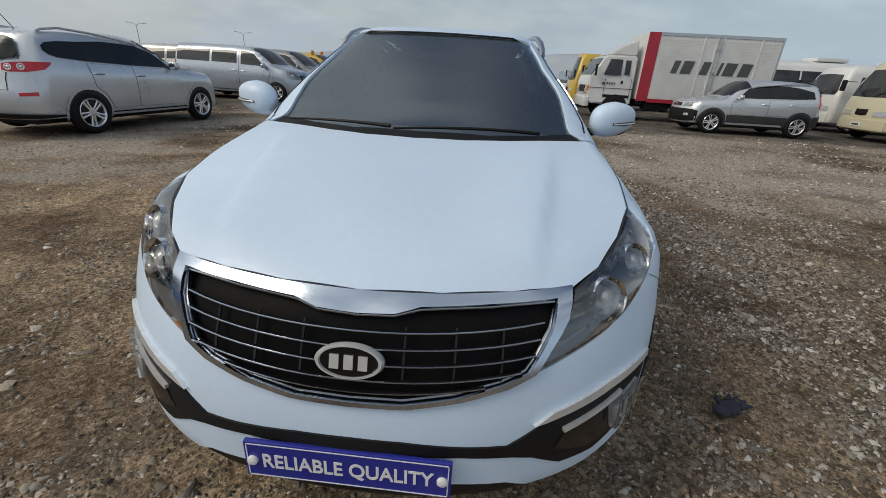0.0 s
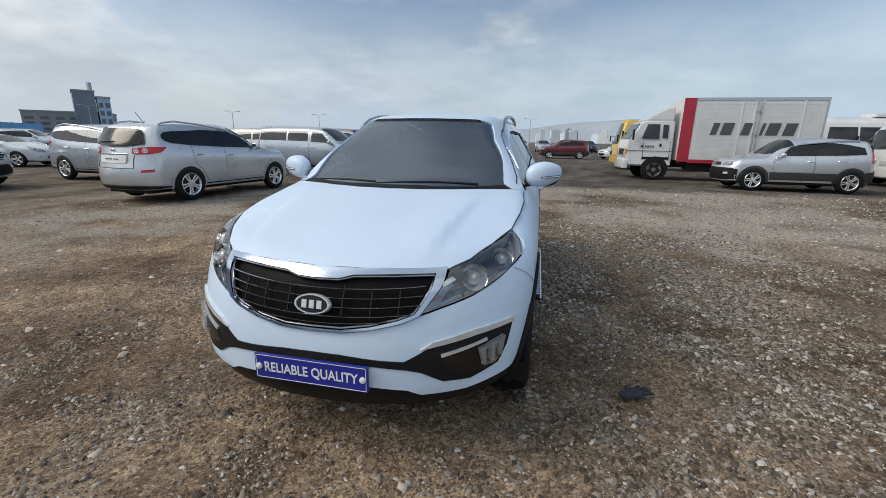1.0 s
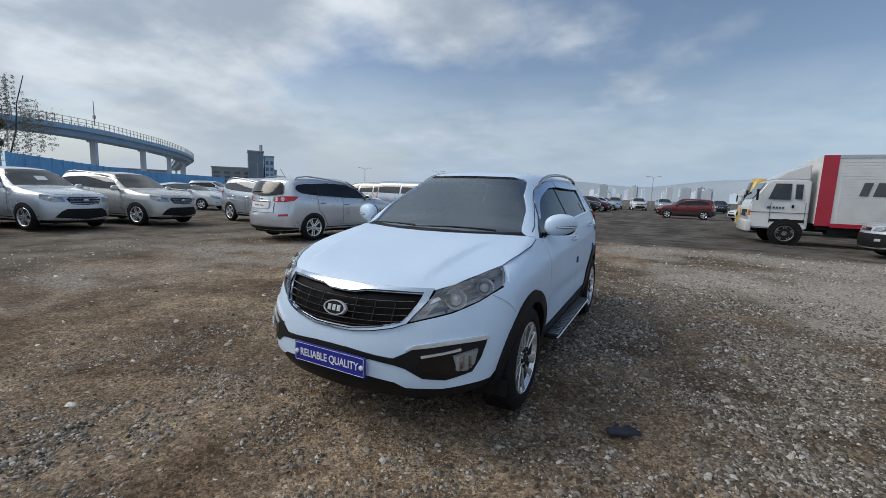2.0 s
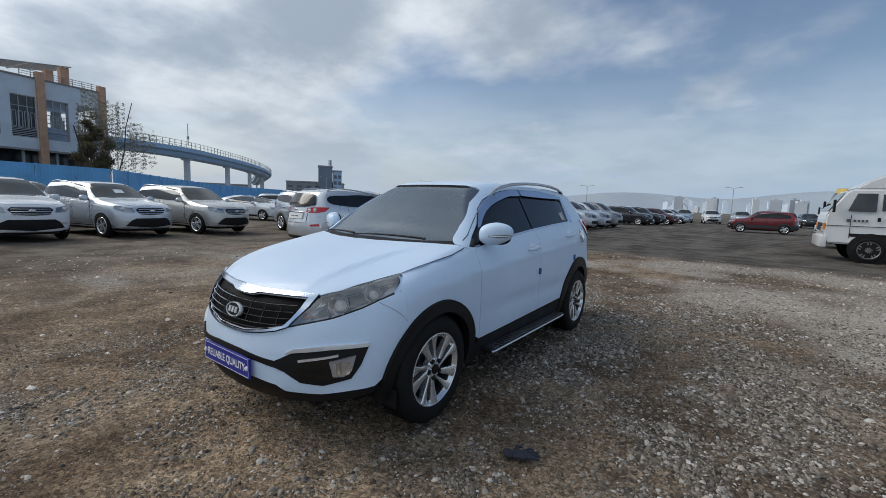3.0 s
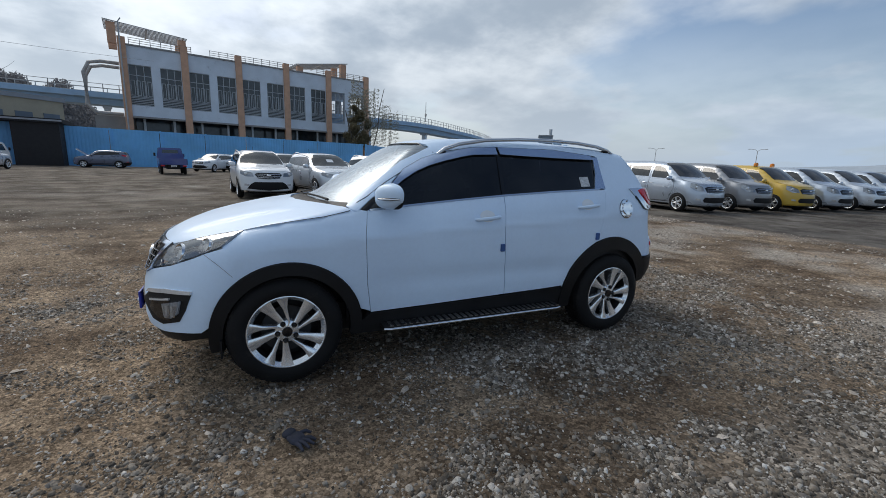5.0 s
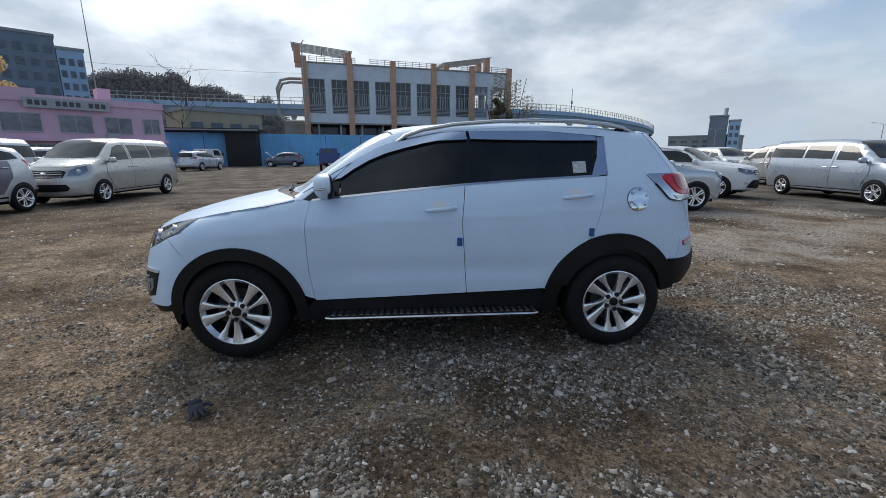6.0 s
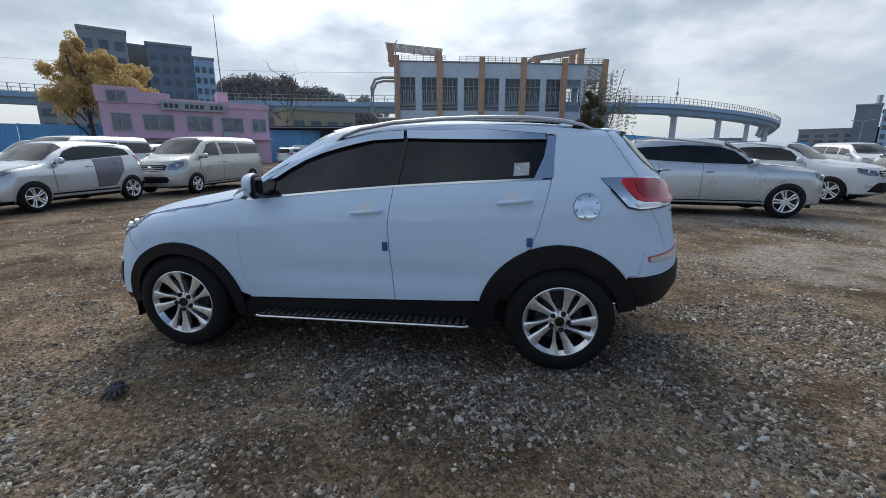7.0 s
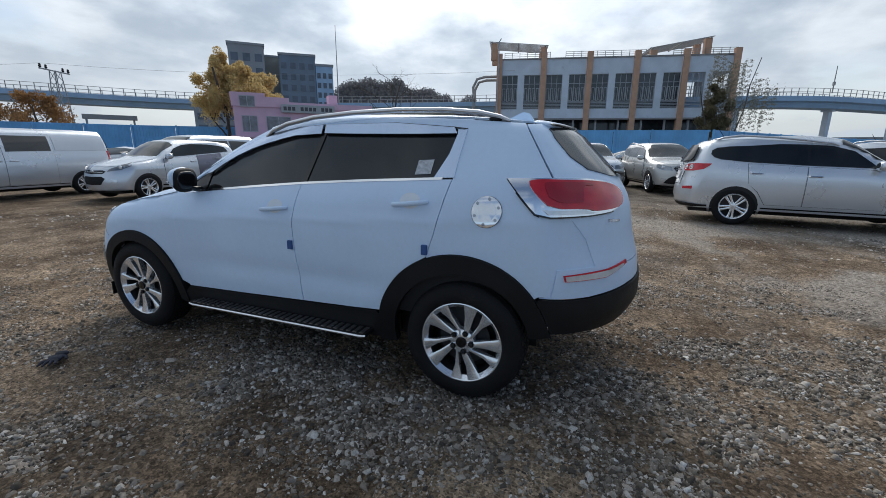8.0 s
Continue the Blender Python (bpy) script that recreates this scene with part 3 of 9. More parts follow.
def on_side(skin, *yz):
    return [tuple(p) for p in skin.place(yz, "side")]


def wheel(name, parent, m, tyre_r, rim_r, width, spokes, mat, spoke_shape, caps=True):
    """A wheel whose outer face looks along +x at x = 0: tyre, rim, spokes, hub, nuts, brake disc."""
    w = new(name)
    w.parent, w.matrix_local = parent, m
    prof = [(-0.02, rim_r - 0.012), (-0.006, rim_r + 0.004), (0.002, rim_r + 0.03), (0.0, tyre_r - 0.055), (-0.012, tyre_r - 0.022), (-0.032, tyre_r - 0.006), (-0.06, tyre_r)]
    prof += [(-width + 0.06, tyre_r), (-width + 0.02, tyre_r - 0.02), (-width, tyre_r - 0.06), (-width + 0.01, rim_r)]
    tyre = part("tyre", lathe_bm(prof, 56), rubber, w, smooth=50)
    # tread blocks
    bm = bmesh.new()
    for i in range(64):
        a = 2 * math.pi * i / 64
        for k, (x0, x1) in enumerate(((-0.05, -0.028), (-0.10, -0.06), (-0.15, -0.11), (-width + 0.03, -0.16))):
            box(bm, x0, x1, -0.011, 0.011, tyre_r - 0.012, tyre_r + 0.004 - (0.008 if k == 0 else 0), Euler((a + 0.02 * k, 0, 0)).to_matrix().to_4x4())
    part("tread", bm, rubber, tyre)
    # dark metal where the rim is alloy: shade behind the spokes, in colour
    part("barrel", lathe_bm([(-width * 0.8, rim_r - 0.03), (-0.06, rim_r - 0.035), (-0.034, rim_r - 0.026)], 56), steel_dark, w, smooth=40)
    rim = part("rim", lathe_bm([(-0.034, rim_r - 0.026), (-0.03, rim_r - 0.022), (-0.014, rim_r - 0.010), (-0.006, rim_r - 0.003), (-0.008, rim_r + 0.004), (-0.02, rim_r + 0.004)], 56), mat, w, smooth=40)
    for i in range(spokes):
        bm = bmesh.new()
        spoke_shape(bm, rim_r)
        bmesh.ops.transform(bm, matrix=Euler((2 * math.pi * i / spokes, 0, 0)).to_matrix().to_4x4(), verts=bm.verts[:])
        part("spoke", bm, mat, rim, smooth=35)
    if caps:
        part("hub", lathe_bm([(-0.07, 0.075), (-0.034, 0.07), (-0.026, 0.055), (-0.022, 0.033), (-0.02, 0.0)], 28), mat, rim, smooth=40)
        part("centre_cap", lathe_bm([(-0.024, 0.032), (-0.012, 0.030), (-0.008, 0.0)], 24), gloss_black, rim, smooth=40)
        for i in range(5):
            a = radians(81 + 72 * i)
            nut = part("wheel_nut", lathe_bm([(-0.05, 0.010), (-0.014, 0.010), (-0.010, 0.007), (-0.010, 0.0)], 6, m=pose(0, 0.057 * math.cos(a), 0.057 * math.sin(a))), steel_dark, rim)
            part("nut_seat", lathe_bm([(-0.04, 0.017), (-0.017, 0.0165), (-0.0185, 0.0)], 14, m=pose(0, 0.057 * math.cos(a), 0.057 * math.sin(a))), gloss_black, nut)
        part("brake_disc", lathe_bm([(-0.10, 0.15), (-0.085, 0.15), (-0.085, 0.05), (-0.08, 0.0)], 36), steel_dark, w, smooth=30)
    # black disc in place of the shaded space inside the wheel
    part("wheel_back", lathe_bm([(-0.14, rim_r - 0.03), (-0.13, 0.0)], 28), black_plastic, w)
    return w


def loft_spoke(bm, rows):
    """A spoke from rows of (radius, offset across at its root side, half width, face depth, thickness)."""
    rings = []
    for r, c, hw, d, th in rows:
        rings.append([bm.verts.new(p) for p in ((d - th, c - hw * 0.8, r), (d - 0.004, c - hw, r), (d, c - hw * 0.6, r), (d, c + hw * 0.6, r), (d - 0.004, c + hw, r), (d - th, c + hw * 0.8, r))])
    for a, b in zip(rings, rings[1:]):
        for k in range(6):
            bm.faces.new((a[k], a[(k + 1) % 6], b[(k + 1) % 6], b[k]))
    bm.faces.new(rings[0]), bm.faces.new(rings[-1])
    bmesh.ops.recalc_face_normals(bm, faces=bm.faces[:])


def hero_spoke(bm, rim_r):
    """A broad blade and a slim one that leans away from it."""
    loft_spoke(bm, [(0.03, 0.008, 0.012, -0.020, 0.05), (0.06, 0.012, 0.014, -0.022, 0.045), (0.15, 0.004, 0.024, -0.020, 0.04), (rim_r - 0.008, 0.0, 0.040, -0.008, 0.03)])
    slim = bmesh.new()
    loft_spoke(slim, [(0.03, 0.008, 0.008, -0.022, 0.05), (0.06, 0.020, 0.007, -0.026, 0.045), (0.15, 0.008, 0.013, -0.022, 0.04), (rim_r - 0.010, 0.0, 0.034, -0.009, 0.03)])
    bmesh.ops.transform(slim, matrix=Euler((radians(-28), 0, 0)).to_matrix().to_4x4(), verts=slim.verts[:])
    me = bpy.data.meshes.new("slim")
    slim.to_mesh(me)
    slim.free()
    bm.from_mesh(me)
    bpy.data.meshes.remove(me)


def lettering(name, text, size, mat, parent, m, depth=0.002, label="", width=None):
    """Raised letters as a mesh; the text stands in the x-z plane and faces -y."""
    cu = bpy.data.curves.new(name, "FONT")
    cu.body, cu.size, cu.extrude, cu.align_x, cu.align_y = text, size, depth, "CENTER", "CENTER"
    cu.offset = size * 0.018
    tmp = bpy.data.objects.new(name, cu)
    me = bpy.data.meshes.new_from_object(tmp)
    bpy.data.objects.remove(tmp)
    co = [v.co.x for v in me.vertices]
    k = width / (max(co) - min(co)) if width else 1.0
    me.transform(m @ Euler((radians(90), 0, 0)).to_matrix().to_4x4() @ Matrix.Diagonal((k, 1, 1, 1)))
    me.materials.clear()
    me.materials.append(mat)
    ob = new(name, me)
    ob.parent = parent
    if label:
        ob["label"] = label
    return ob


def build_hero():
    S = hero_skin
    car = thing("suv", "white compact SUV with black wheel arches, parked on gravel", "car")
    F = lambda pts: S.uv(pts, "front")
    R = lambda pts: S.uv(pts, "rear")
    arch_f, arch_r = (0.02, 0.335), (2.615, 0.345)
    rf, rr = 0.455, 0.505
    def polar(c, r, *aa):
        aa = [a + (b - a) * i / 4 for a, b in zip(aa, aa[1:]) for i in range(4)] + [aa[-1]]
        return [(c[0] + r * math.cos(radians(a)), c[1] + r * math.sin(radians(a))) for a in aa]

    g = 0.0035

    # bonnet, roof, pillars
    hood = [(0, -0.722), (0.2, -0.706), (0.37, -0.67), (0.53, -0.612), (0.61, -0.53), (0.69, -0.395), (0.766, -0.21), (0.795, 0.02), (0.805, 0.25), (0.79, 0.415), (0.67, 0.345), (0.376, 0.19), (0.2, 0.13), (0, 0.108)]
    put("bonnet", sheet(S, sym(hood), "top", 0.002, step=0.028), sky_cast_white, car)
    cowl = [(0, 0.115), (0.2, 0.137), (0.376, 0.197), (0.67, 0.352), (0.755, 0.405), (0.75, 0.465), (0.5, 0.33), (0.3, 0.255), (0, 0.225)]
    put("cowl", sheet(S, sym(cowl), "top", -0.008), black_plastic, car)
    screen = [(0, 0.235), (0.3, 0.265), (0.5, 0.34), (0.765, 0.475), (0.76, 0.53), (0.672, 0.80), (0.602, 1.07), (0.575, 1.086), (0.4, 1.013), (0.2, 0.965), (0, 0.952)]
    ws = put("windscreen", sheet(S, sym(screen), "top", -0.012, step=0.035), screen_glass, car, "tinted windscreen reflecting clouds")
    ws.visible_shadow = False
    for sx in (1, -1):
        seal = S.place([(0.748, 0.465), (0.745, 0.53), (0.700, 0.665), (0.654, 0.80), (0.620, 0.934), (0.590, 1.066)], "top")
        part("screen_seal", tube([(sx * p[0], p[1], p[2] + 0.001) for p in seal], 0.004, 6), gloss_black, car, smooth=60)
    seal = S.place([(x, y) for x, y in ((0.565, 1.075), (0.4, 1.013), (0.2, 0.968), (0, 0.955), (-0.2, 0.968), (-0.4, 1.013), (-0.565, 1.075))], "top")
    part("screen_seal", tube([tuple(p - np.array((0, 0, 0.003))) for p in seal], 0.005, 6), gloss_black, car, smooth=60)
    brim = [(0.455, 1.080), (0.565, 1.166), (0.66, 1.225), (0.69, 1.245), (0.82, 1.359), (0.975, 1.439), (1.137, 1.492)]
    lip = [(float(p[0]), float(p[1])) for p in S.place(brim, "side")]
    inner_edge = [(0.57, 1.2), (0.565, 1.15), (0.589, 1.068), (0.653, 0.80), (0.744, 0.53)]
    pair("pillar", S, [(0.747, 0.47), (0.747, 0.405), (0.79, 0.424)] + lip + inner_edge, sky_cast_white, car, 0.002, "top", flange=0, step=0.02)
    pair("pillar_core", S, [(0.735, 0.48), (0.74, 0.395), (0.785, 0.43)] + [(x - 0.006, y) for x, y in lip] + [(0.575, 1.4), (0.54, 1.4), (0.565, 1.06), (0.63, 0.80), (0.72, 0.54)], sky_cast_white, car, -0.018, "top", flange=0, step=0.025)
    gap = [(0.53, -0.618), (0.612, -0.532), (0.692, -0.396), (0.768, -0.21), (0.797, 0.02), (0.807, 0.25), (0.792, 0.415)]
    pair("bonnet_gap", S, gap + [(x + 0.0045, y - 0.0025) for x, y in reversed(gap)], cabin_dark, car, 0.0025, "top", step=0.04, flange=0)
    roof = [(0, 0.96), (0.2, 0.973), (0.4, 1.018), (0.555, 1.083), (0.575, 1.25), (0.58, 1.6), (0.575, 2.2), (0.565, 2.75), (0.555, 2.86), (0.3, 2.94), (0, 2.96)]
    put("roof", sheet(S, sym(roof), "top", 0.0, step=0.09), sky_cast_white, car)
    # side frame above the doors, from the foot of the windscreen to the tail
    dlo = [(0.455, 1.078), (0.565, 1.164), (0.66, 1.223), (0.69, 1.243), (0.82, 1.357), (0.975, 1.437), (1.137, 1.490), (1.38, 1.534), (1.59, 1.545), (2.12, 1.547), (2.5, 1.516), (2.575, 1.508)]
    frame_top = [(2.6, 1.56), (2.1, 1.583), (1.6, 1.583), (1.3, 1.567), (1.07, 1.527), (0.82, 1.41), (0.55, 1.225), (0.40, 1.108), (0.43, 1.082)]
    pair("side_frame", S, dlo + frame_top, sky_cast_white, car, 0.0, step=0.03)

    pair("wing_core", S, [(-0.335, 0.888), (-0.236, 0.964), (-0.20, 0.987), (-0.16, 0.97), (-0.24, 0.86), (-0.33, 0.85)], sky_cast_white, car, -0.012, step=0.03, flange=0)
    # doors, wings, quarters
    wing = [(0.5185, 1.082), (0.4905, 0.93), (0.4985, 0.62), (0.5255, 0.42)] + polar(arch_f, rf, 14, 35, 55, 72, 90, 108, 125, 140) + [(-0.315, 0.70), (-0.285, 0.80), (-0.30, 0.895)]
    wing += [(-0.225, 0.96), (-0.205, 0.975), (-0.10, 1.0), (0.1, 1.045), (0.30, 1.075), (0.42, 1.098)]
    pair("front_wing", S, wing, sky_cast_white, car, 0.0, step=0.05)
    fd = [(0.522, 1.084), (0.494, 0.93), (0.502, 0.62), (0.53, 0.412), (1.05, 0.425), (1.563, 0.442), (1.547, 0.66), (1.526, 0.94), (1.553, 1.182), (1.17, 1.147), (0.72, 1.104)]
    rd = [(1.5575, 1.184), (1.5305, 0.94), (1.5515, 0.66), (1.5675, 0.442), (1.9, 0.452), (2.12, 0.462)] + polar(arch_r, rr, 168, 150, 132, 118) + [(2.43, 0.82), (2.470, 0.94), (2.545, 1.238), (2.0, 1.215)]
    doors = pair("front_door", S, fd, sky_cast_white, car, 0.002, step=0.035), pair("rear_door", S, rd, sky_cast_white, car, 0.002, step=0.035)
    quarter = [(2.549, 1.24), (2.4735, 0.94), (2.4335, 0.823)] + polar(arch_r, rr, 111, 95, 80, 65, 50, 36) + [(3.04, 0.655), (3.10, 0.66), (3.12, 0.80), (3.06, 1.045), (2.997, 1.077), (2.926, 1.152), (2.836, 1.25), (2.90, 1.254), (3.06, 1.258)]
    quarter += [(2.97, 1.40), (2.885, 1.535), (2.6, 1.557), (2.565, 1.505)]
    pair("rear_quarter", S, quarter, sky_cast_white, car, 0.0, step=0.06)
    for y0, z0, y1, z1 in ((1.285, 1.02, 1.49, 1.037), (2.22, 1.098, 2.43, 1.118)):
        mid = ((y0 + y1) / 2, (z0 + z1) / 2)
        hollow = [(mid[0] + 0.062 * math.cos(a), mid[1] + 0.012 + 0.042 * math.sin(a)) for a in np.linspace(0, 2 * math.pi, 18, endpoint=False)]
        for k in (0, 1):
            d = doors[0 if y0 < 1.5 else 1][k]
            s = 1 - 2 * k
            pts = S.place([(y0, z0), (y0 + 0.02, z0 + 0.002), ((y0 + y1) / 2, (z0 + z1) / 2), (y1 - 0.02, z1), (y1, z1)], "side")
            outs = (0.004, 0.03, 0.037, 0.03, 0.004)
            part("handle", tube([(s * (p[0] + o), p[1], p[2]) for p, o in zip(pts, outs)], [0.009, 0.0135, 0.0145, 0.0135, 0.009], 10, 1.0), sky_cast_white, d, smooth=60)
            put("handle_bowl", sheet(S, hollow, "side", 0.0028, 0.03, 0, flip=bool(k)), pearl_paint, d)
            if y0 < 1.5:
                q = S.place([(y1 - 0.035, z1)], "side")[0]
                part("key_lock", lathe_bm([(-0.01, 0.009), (0.037, 0.009), (0.039, 0.0)], 12, m=Matrix.Translation((s * q[0] if s > 0 else -q[0], q[1], q[2])) @ (Matrix.Identity(4) if s > 0 else pose(0, 0, 0, 0, 0, 180))), chrome, d)

    # windows with chrome line and wind deflectors
    fg = [(0.715, 1.108), (0.80, 1.115), (1.17, 1.151), (1.556, 1.187), (1.60, 1.53), (1.38, 1.52), (1.137, 1.475), (0.975, 1.422), (0.82, 1.342), (0.715, 1.25)]
    rg = [(1.566, 1.188), (2.0, 1.217), (2.45, 1.242), (2.535, 1.50), (2.1, 1.532), (1.61, 1.531)]
    for o, glasses in ((doors[0], pair("door_glass", S, fg, tinted_glass, None, -0.012)), (doors[1], pair("door_glass", S, rg, tinted_glass, None, -0.012))):
        for d, w in zip(o, glasses):
            w.parent = d
    pair("quarter_light", S, [(0.458, 1.078), (0.535, 1.087), (0.708, 1.106), (0.708, 1.252), (0.66, 1.223), (0.565, 1.164)], gloss_black, car, -0.006)
    pair("door_post", S, [(1.546, 1.19), (1.578, 1.19), (1.62, 1.51), (1.588, 1.51)], gloss_black, car, -0.006, flange=0)
    belt_line = [(0.53, 1.079), (0.72, 1.099), (1.17, 1.144), (1.556, 1.178), (2.0, 1.208), (2.49, 1.234)]
    pair("belt_moulding", S, belt_line + [(y + 0.003, z + 0.013) for y, z in reversed(belt_line)], chrome, car, 0.005, flange=0.008)
    for top in ([(0.66, 1.207), (0.69, 1.239), (0.82, 1.357), (0.975, 1.437), (1.137, 1.490), (1.38, 1.534), (1.592, 1.546)], [(1.592, 1.546), (2.12, 1.549), (2.5, 1.519), (2.577, 1.509)]):
        pair("visor_gap", S, top + [(y + 0.002, z - 0.005) for y, z in reversed(top)], gloss_black, car, 0.002, step=0.03, flange=0)
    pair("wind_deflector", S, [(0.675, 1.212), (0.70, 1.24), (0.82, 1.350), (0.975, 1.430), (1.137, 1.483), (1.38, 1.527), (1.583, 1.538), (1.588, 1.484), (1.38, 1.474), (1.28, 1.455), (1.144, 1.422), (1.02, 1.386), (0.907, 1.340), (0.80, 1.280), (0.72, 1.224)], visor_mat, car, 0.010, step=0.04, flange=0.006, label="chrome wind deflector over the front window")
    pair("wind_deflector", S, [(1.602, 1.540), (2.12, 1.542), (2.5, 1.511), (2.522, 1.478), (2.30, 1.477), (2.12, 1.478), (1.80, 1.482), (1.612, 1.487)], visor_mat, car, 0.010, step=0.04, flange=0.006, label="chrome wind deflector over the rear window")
    pair("pillar_trim", S, [(2.44, 1.243), (2.556, 1.247), (2.563, 1.36), (2.577, 1.50), (2.52, 1.503), (2.525, 1.482), (2.50, 1.37)], visor_mat, car, 0.004)
    put("window_sticker", sheet(S, [(2.315, 1.262), (2.41, 1.268), (2.415, 1.345), (2.32, 1.34)], "side", -0.009, 0.05, 0), film_white, car, "small square sticker")
    for y, z in ((1.512, 0.81), (2.425, 0.862)):
        p = S.place([(y, z)], "side")[0]
        part("edge_protector", boxes((p[0] - 0.004, p[0] + 0.016, y - 0.017, y + 0.017, z - 0.028, z + 0.028), bevel=0.005), sticker_blue, car, "blue foam door edge protector")

    # seam between wing and front bumper
    for s in (1, -1):
        part("bumper_seam", tube([(s * (x + 0.0012), y, z) for x, y, z in on_side(S, (-0.425, 0.836), (-0.39, 0.813), (-0.356, 0.788), (-0.318, 0.754), (-0.284, 0.718))], 0.0011, 5), cabin_grey, car)

    # black cladding
    pair("wheel_arch", S, ring(*arch_f, 0.375, rf - g, -8, 192, 60), black_plastic, car, 0.016, step=0.04, flange=0.05)
    pair("wheel_arch", S, ring(*arch_r, 0.395, rr - g, 10, 190, 60), black_plastic, car, 0.016, step=0.04, flange=0.05)
    pair("sill", S, [(0.40, 0.26), (0.44, 0.33), (0.525, 0.404), (1.05, 0.417), (1.565, 0.433), (2.10, 0.453), (2.16, 0.40), (2.22, 0.28), (1.3, 0.25)], black_plastic, car, 0.008, flange=0.04)

    # running boards
    for s in (1, -1):
        bm = boxes((0.80, 0.955, 0.60, 2.06, 0.305, 0.335), bevel=0.008)
        bmesh.ops.transform(bm, matrix=Matrix.Diagonal((s, 1, 1, 1)) @ Matrix.Translation((0, 0, -0.01)), verts=bm.verts[:])
        bmesh.ops.recalc_face_normals(bm, faces=bm.faces[:])
        board = part("running_board", bm, black_plastic, car, smooth=40)
        for i in range(31):
            part("grip_strip", boxes((s * 0.916 - 0.043, s * 0.916 + 0.043, 0.64 + 0.046 * i, 0.665 + 0.046 * i, 0.324, 0.3285)), satin_metal, board)
        part("edge_trim", tube([(s * 0.952, 0.60, 0.306), (s * 0.960, 0.64, 0.304), (s * 0.960, 2.02, 0.304), (s * 0.952, 2.06, 0.306)], 0.010, 8), chrome, board, "bright metal edge strip", smooth=60)

    # front bumper
    white_top = [(0, -0.85, 0.617), (0.14, -0.844, 0.619), (0.263, -0.822, 0.637), (0.375, -0.787, 0.662), (0.446, -0.752, 0.692), (0.52, -0.712, 0.714), (0.645, -0.617, 0.751), (0.75, -0.496, 0.806), (0.80, -0.42, 0.845)]
    white_top += on_side(S, (-0.335, 0.875), (-0.288, 0.885), (-0.270, 0.80), (-0.300, 0.70), *polar(arch_f, rf, 135, 150, 160, 171))
    white_top += [(0.823, -0.47, 0.374), (0.76, -0.579, 0.366), (0.64, -0.69, 0.345), (0.46, -0.785, 0.345), (0.40, -0.80, 0.372), (0.26, -0.848, 0.388), (0, -0.85, 0.392)]
    bumper = put("front_bumper", sheet(S, F(sym(white_top)), "front", -0.0015, step=0.05), sky_cast_white, car)
    strip = [(0, -0.862, 0.532), (0.127, -0.861, 0.529), (0.30, -0.84, 0.512), (0.392, -0.813, 0.506), (0.463, -0.783, 0.545), (0.502, -0.762, 0.570), (0.665, -0.653, 0.598), (0.812, -0.507, 0.612), (0.792, -0.545, 0.51), (0.758, -0.582, 0.436),
             (0.65, -0.683, 0.396), (0.545, -0.754, 0.405), (0.459, -0.791, 0.455), (0.404, -0.812, 0.470), (0.269, -0.846, 0.486), (0.027, -0.868, 0.495), (0, -0.868, 0.495)]
    put("bumper_insert", sheet(S, F(sym(strip)), "front", 0.004, step=0.04, flange=0.006), black_plastic, bumper, "black plastic bumper insert round the fog lamps")
    skirt = [(0, -0.85, 0.41), (0.26, -0.84, 0.405), (0.42, -0.79, 0.385), (0.48, -0.77, 0.355), (0.64, -0.69, 0.35), (0.76, -0.579, 0.368), (0.823, -0.47, 0.376)] + on_side(S, (-0.435, 0.385), (-0.43, 0.335)) + [(0.76, -0.56, 0.31), (0.64, -0.66, 0.285), (0.45, -0.75, 0.265), (0, -0.8, 0.26)]
    put("lower_skirt", sheet(S, F(sym(skirt)), "front", -0.008), black_plastic, bumper)
    for k in (False, True):
        fog_in = [(0.55, -0.73, 0.535), (0.70, -0.62, 0.565), (0.70, -0.62, 0.43), (0.62, -0.70, 0.425), (0.51, -0.76, 0.465)]
        put("fog_recess", sheet(S, F(fog_in), "front", 0.006, flange=0, flip=k), gloss_black, bumper)
        lamp = [(0.668, -0.652, 0.532), (0.765, -0.556, 0.565), (0.754, -0.574, 0.487), (0.728, -0.606, 0.456), (0.688, -0.642, 0.454)]
        fl = put("fog_lamp", sheet(S, F(lamp), "front", 0.012, step=0.03, flange=0.01, flip=k), lamp_mid, bumper, "clear fog lamp")
        put("lens", sheet(S, F(lamp), "front", 0.026, step=0.03, flange=0.016, flip=k), clear_glass, fl).visible_shadow = False
        for i, x0 in enumerate((0.680, 0.700, 0.722, 0.742)):
            x1, lift = x0 + 0.016, 0.10 * (x0 - 0.68)
            facet = [(x0, -1.02 + 0.56 * x0, 0.522 + lift), (x1, -1.02 + 0.56 * x1, 0.526 + lift), (x1, -1.02 + 0.56 * x1, 0.462 + 0.3 * lift * i), (x0, -1.02 + 0.56 * x0, 0.456 + 0.3 * lift * i)]
            put("reflector_facet", sheet(S, F(facet), "front", 0.017 + 0.002 * (i % 2), step=0.03, flange=0.006, flip=k), chrome if i % 2 else lamp_clear, fl)
        blade = [(0.525, -0.74, 0.531), (0.665, -0.653, 0.560), (0.70, -0.62, 0.571), (0.70, -0.62, 0.558), (0.53, -0.745, 0.519)]
        put("lamp_blade", sheet(S, F(blade), "front", 0.014, step=0.03, flip=k), lamp_clear, bumper, "clear lamp strip above the fog recess")
        brow = [(0.455, -0.79, 0.556), (0.50, -0.762, 0.585), (0.66, -0.653, 0.617), (0.815, -0.506, 0.628), (0.812, -0.507, 0.608), (0.665, -0.653, 0.592), (0.51, -0.762, 0.566)]
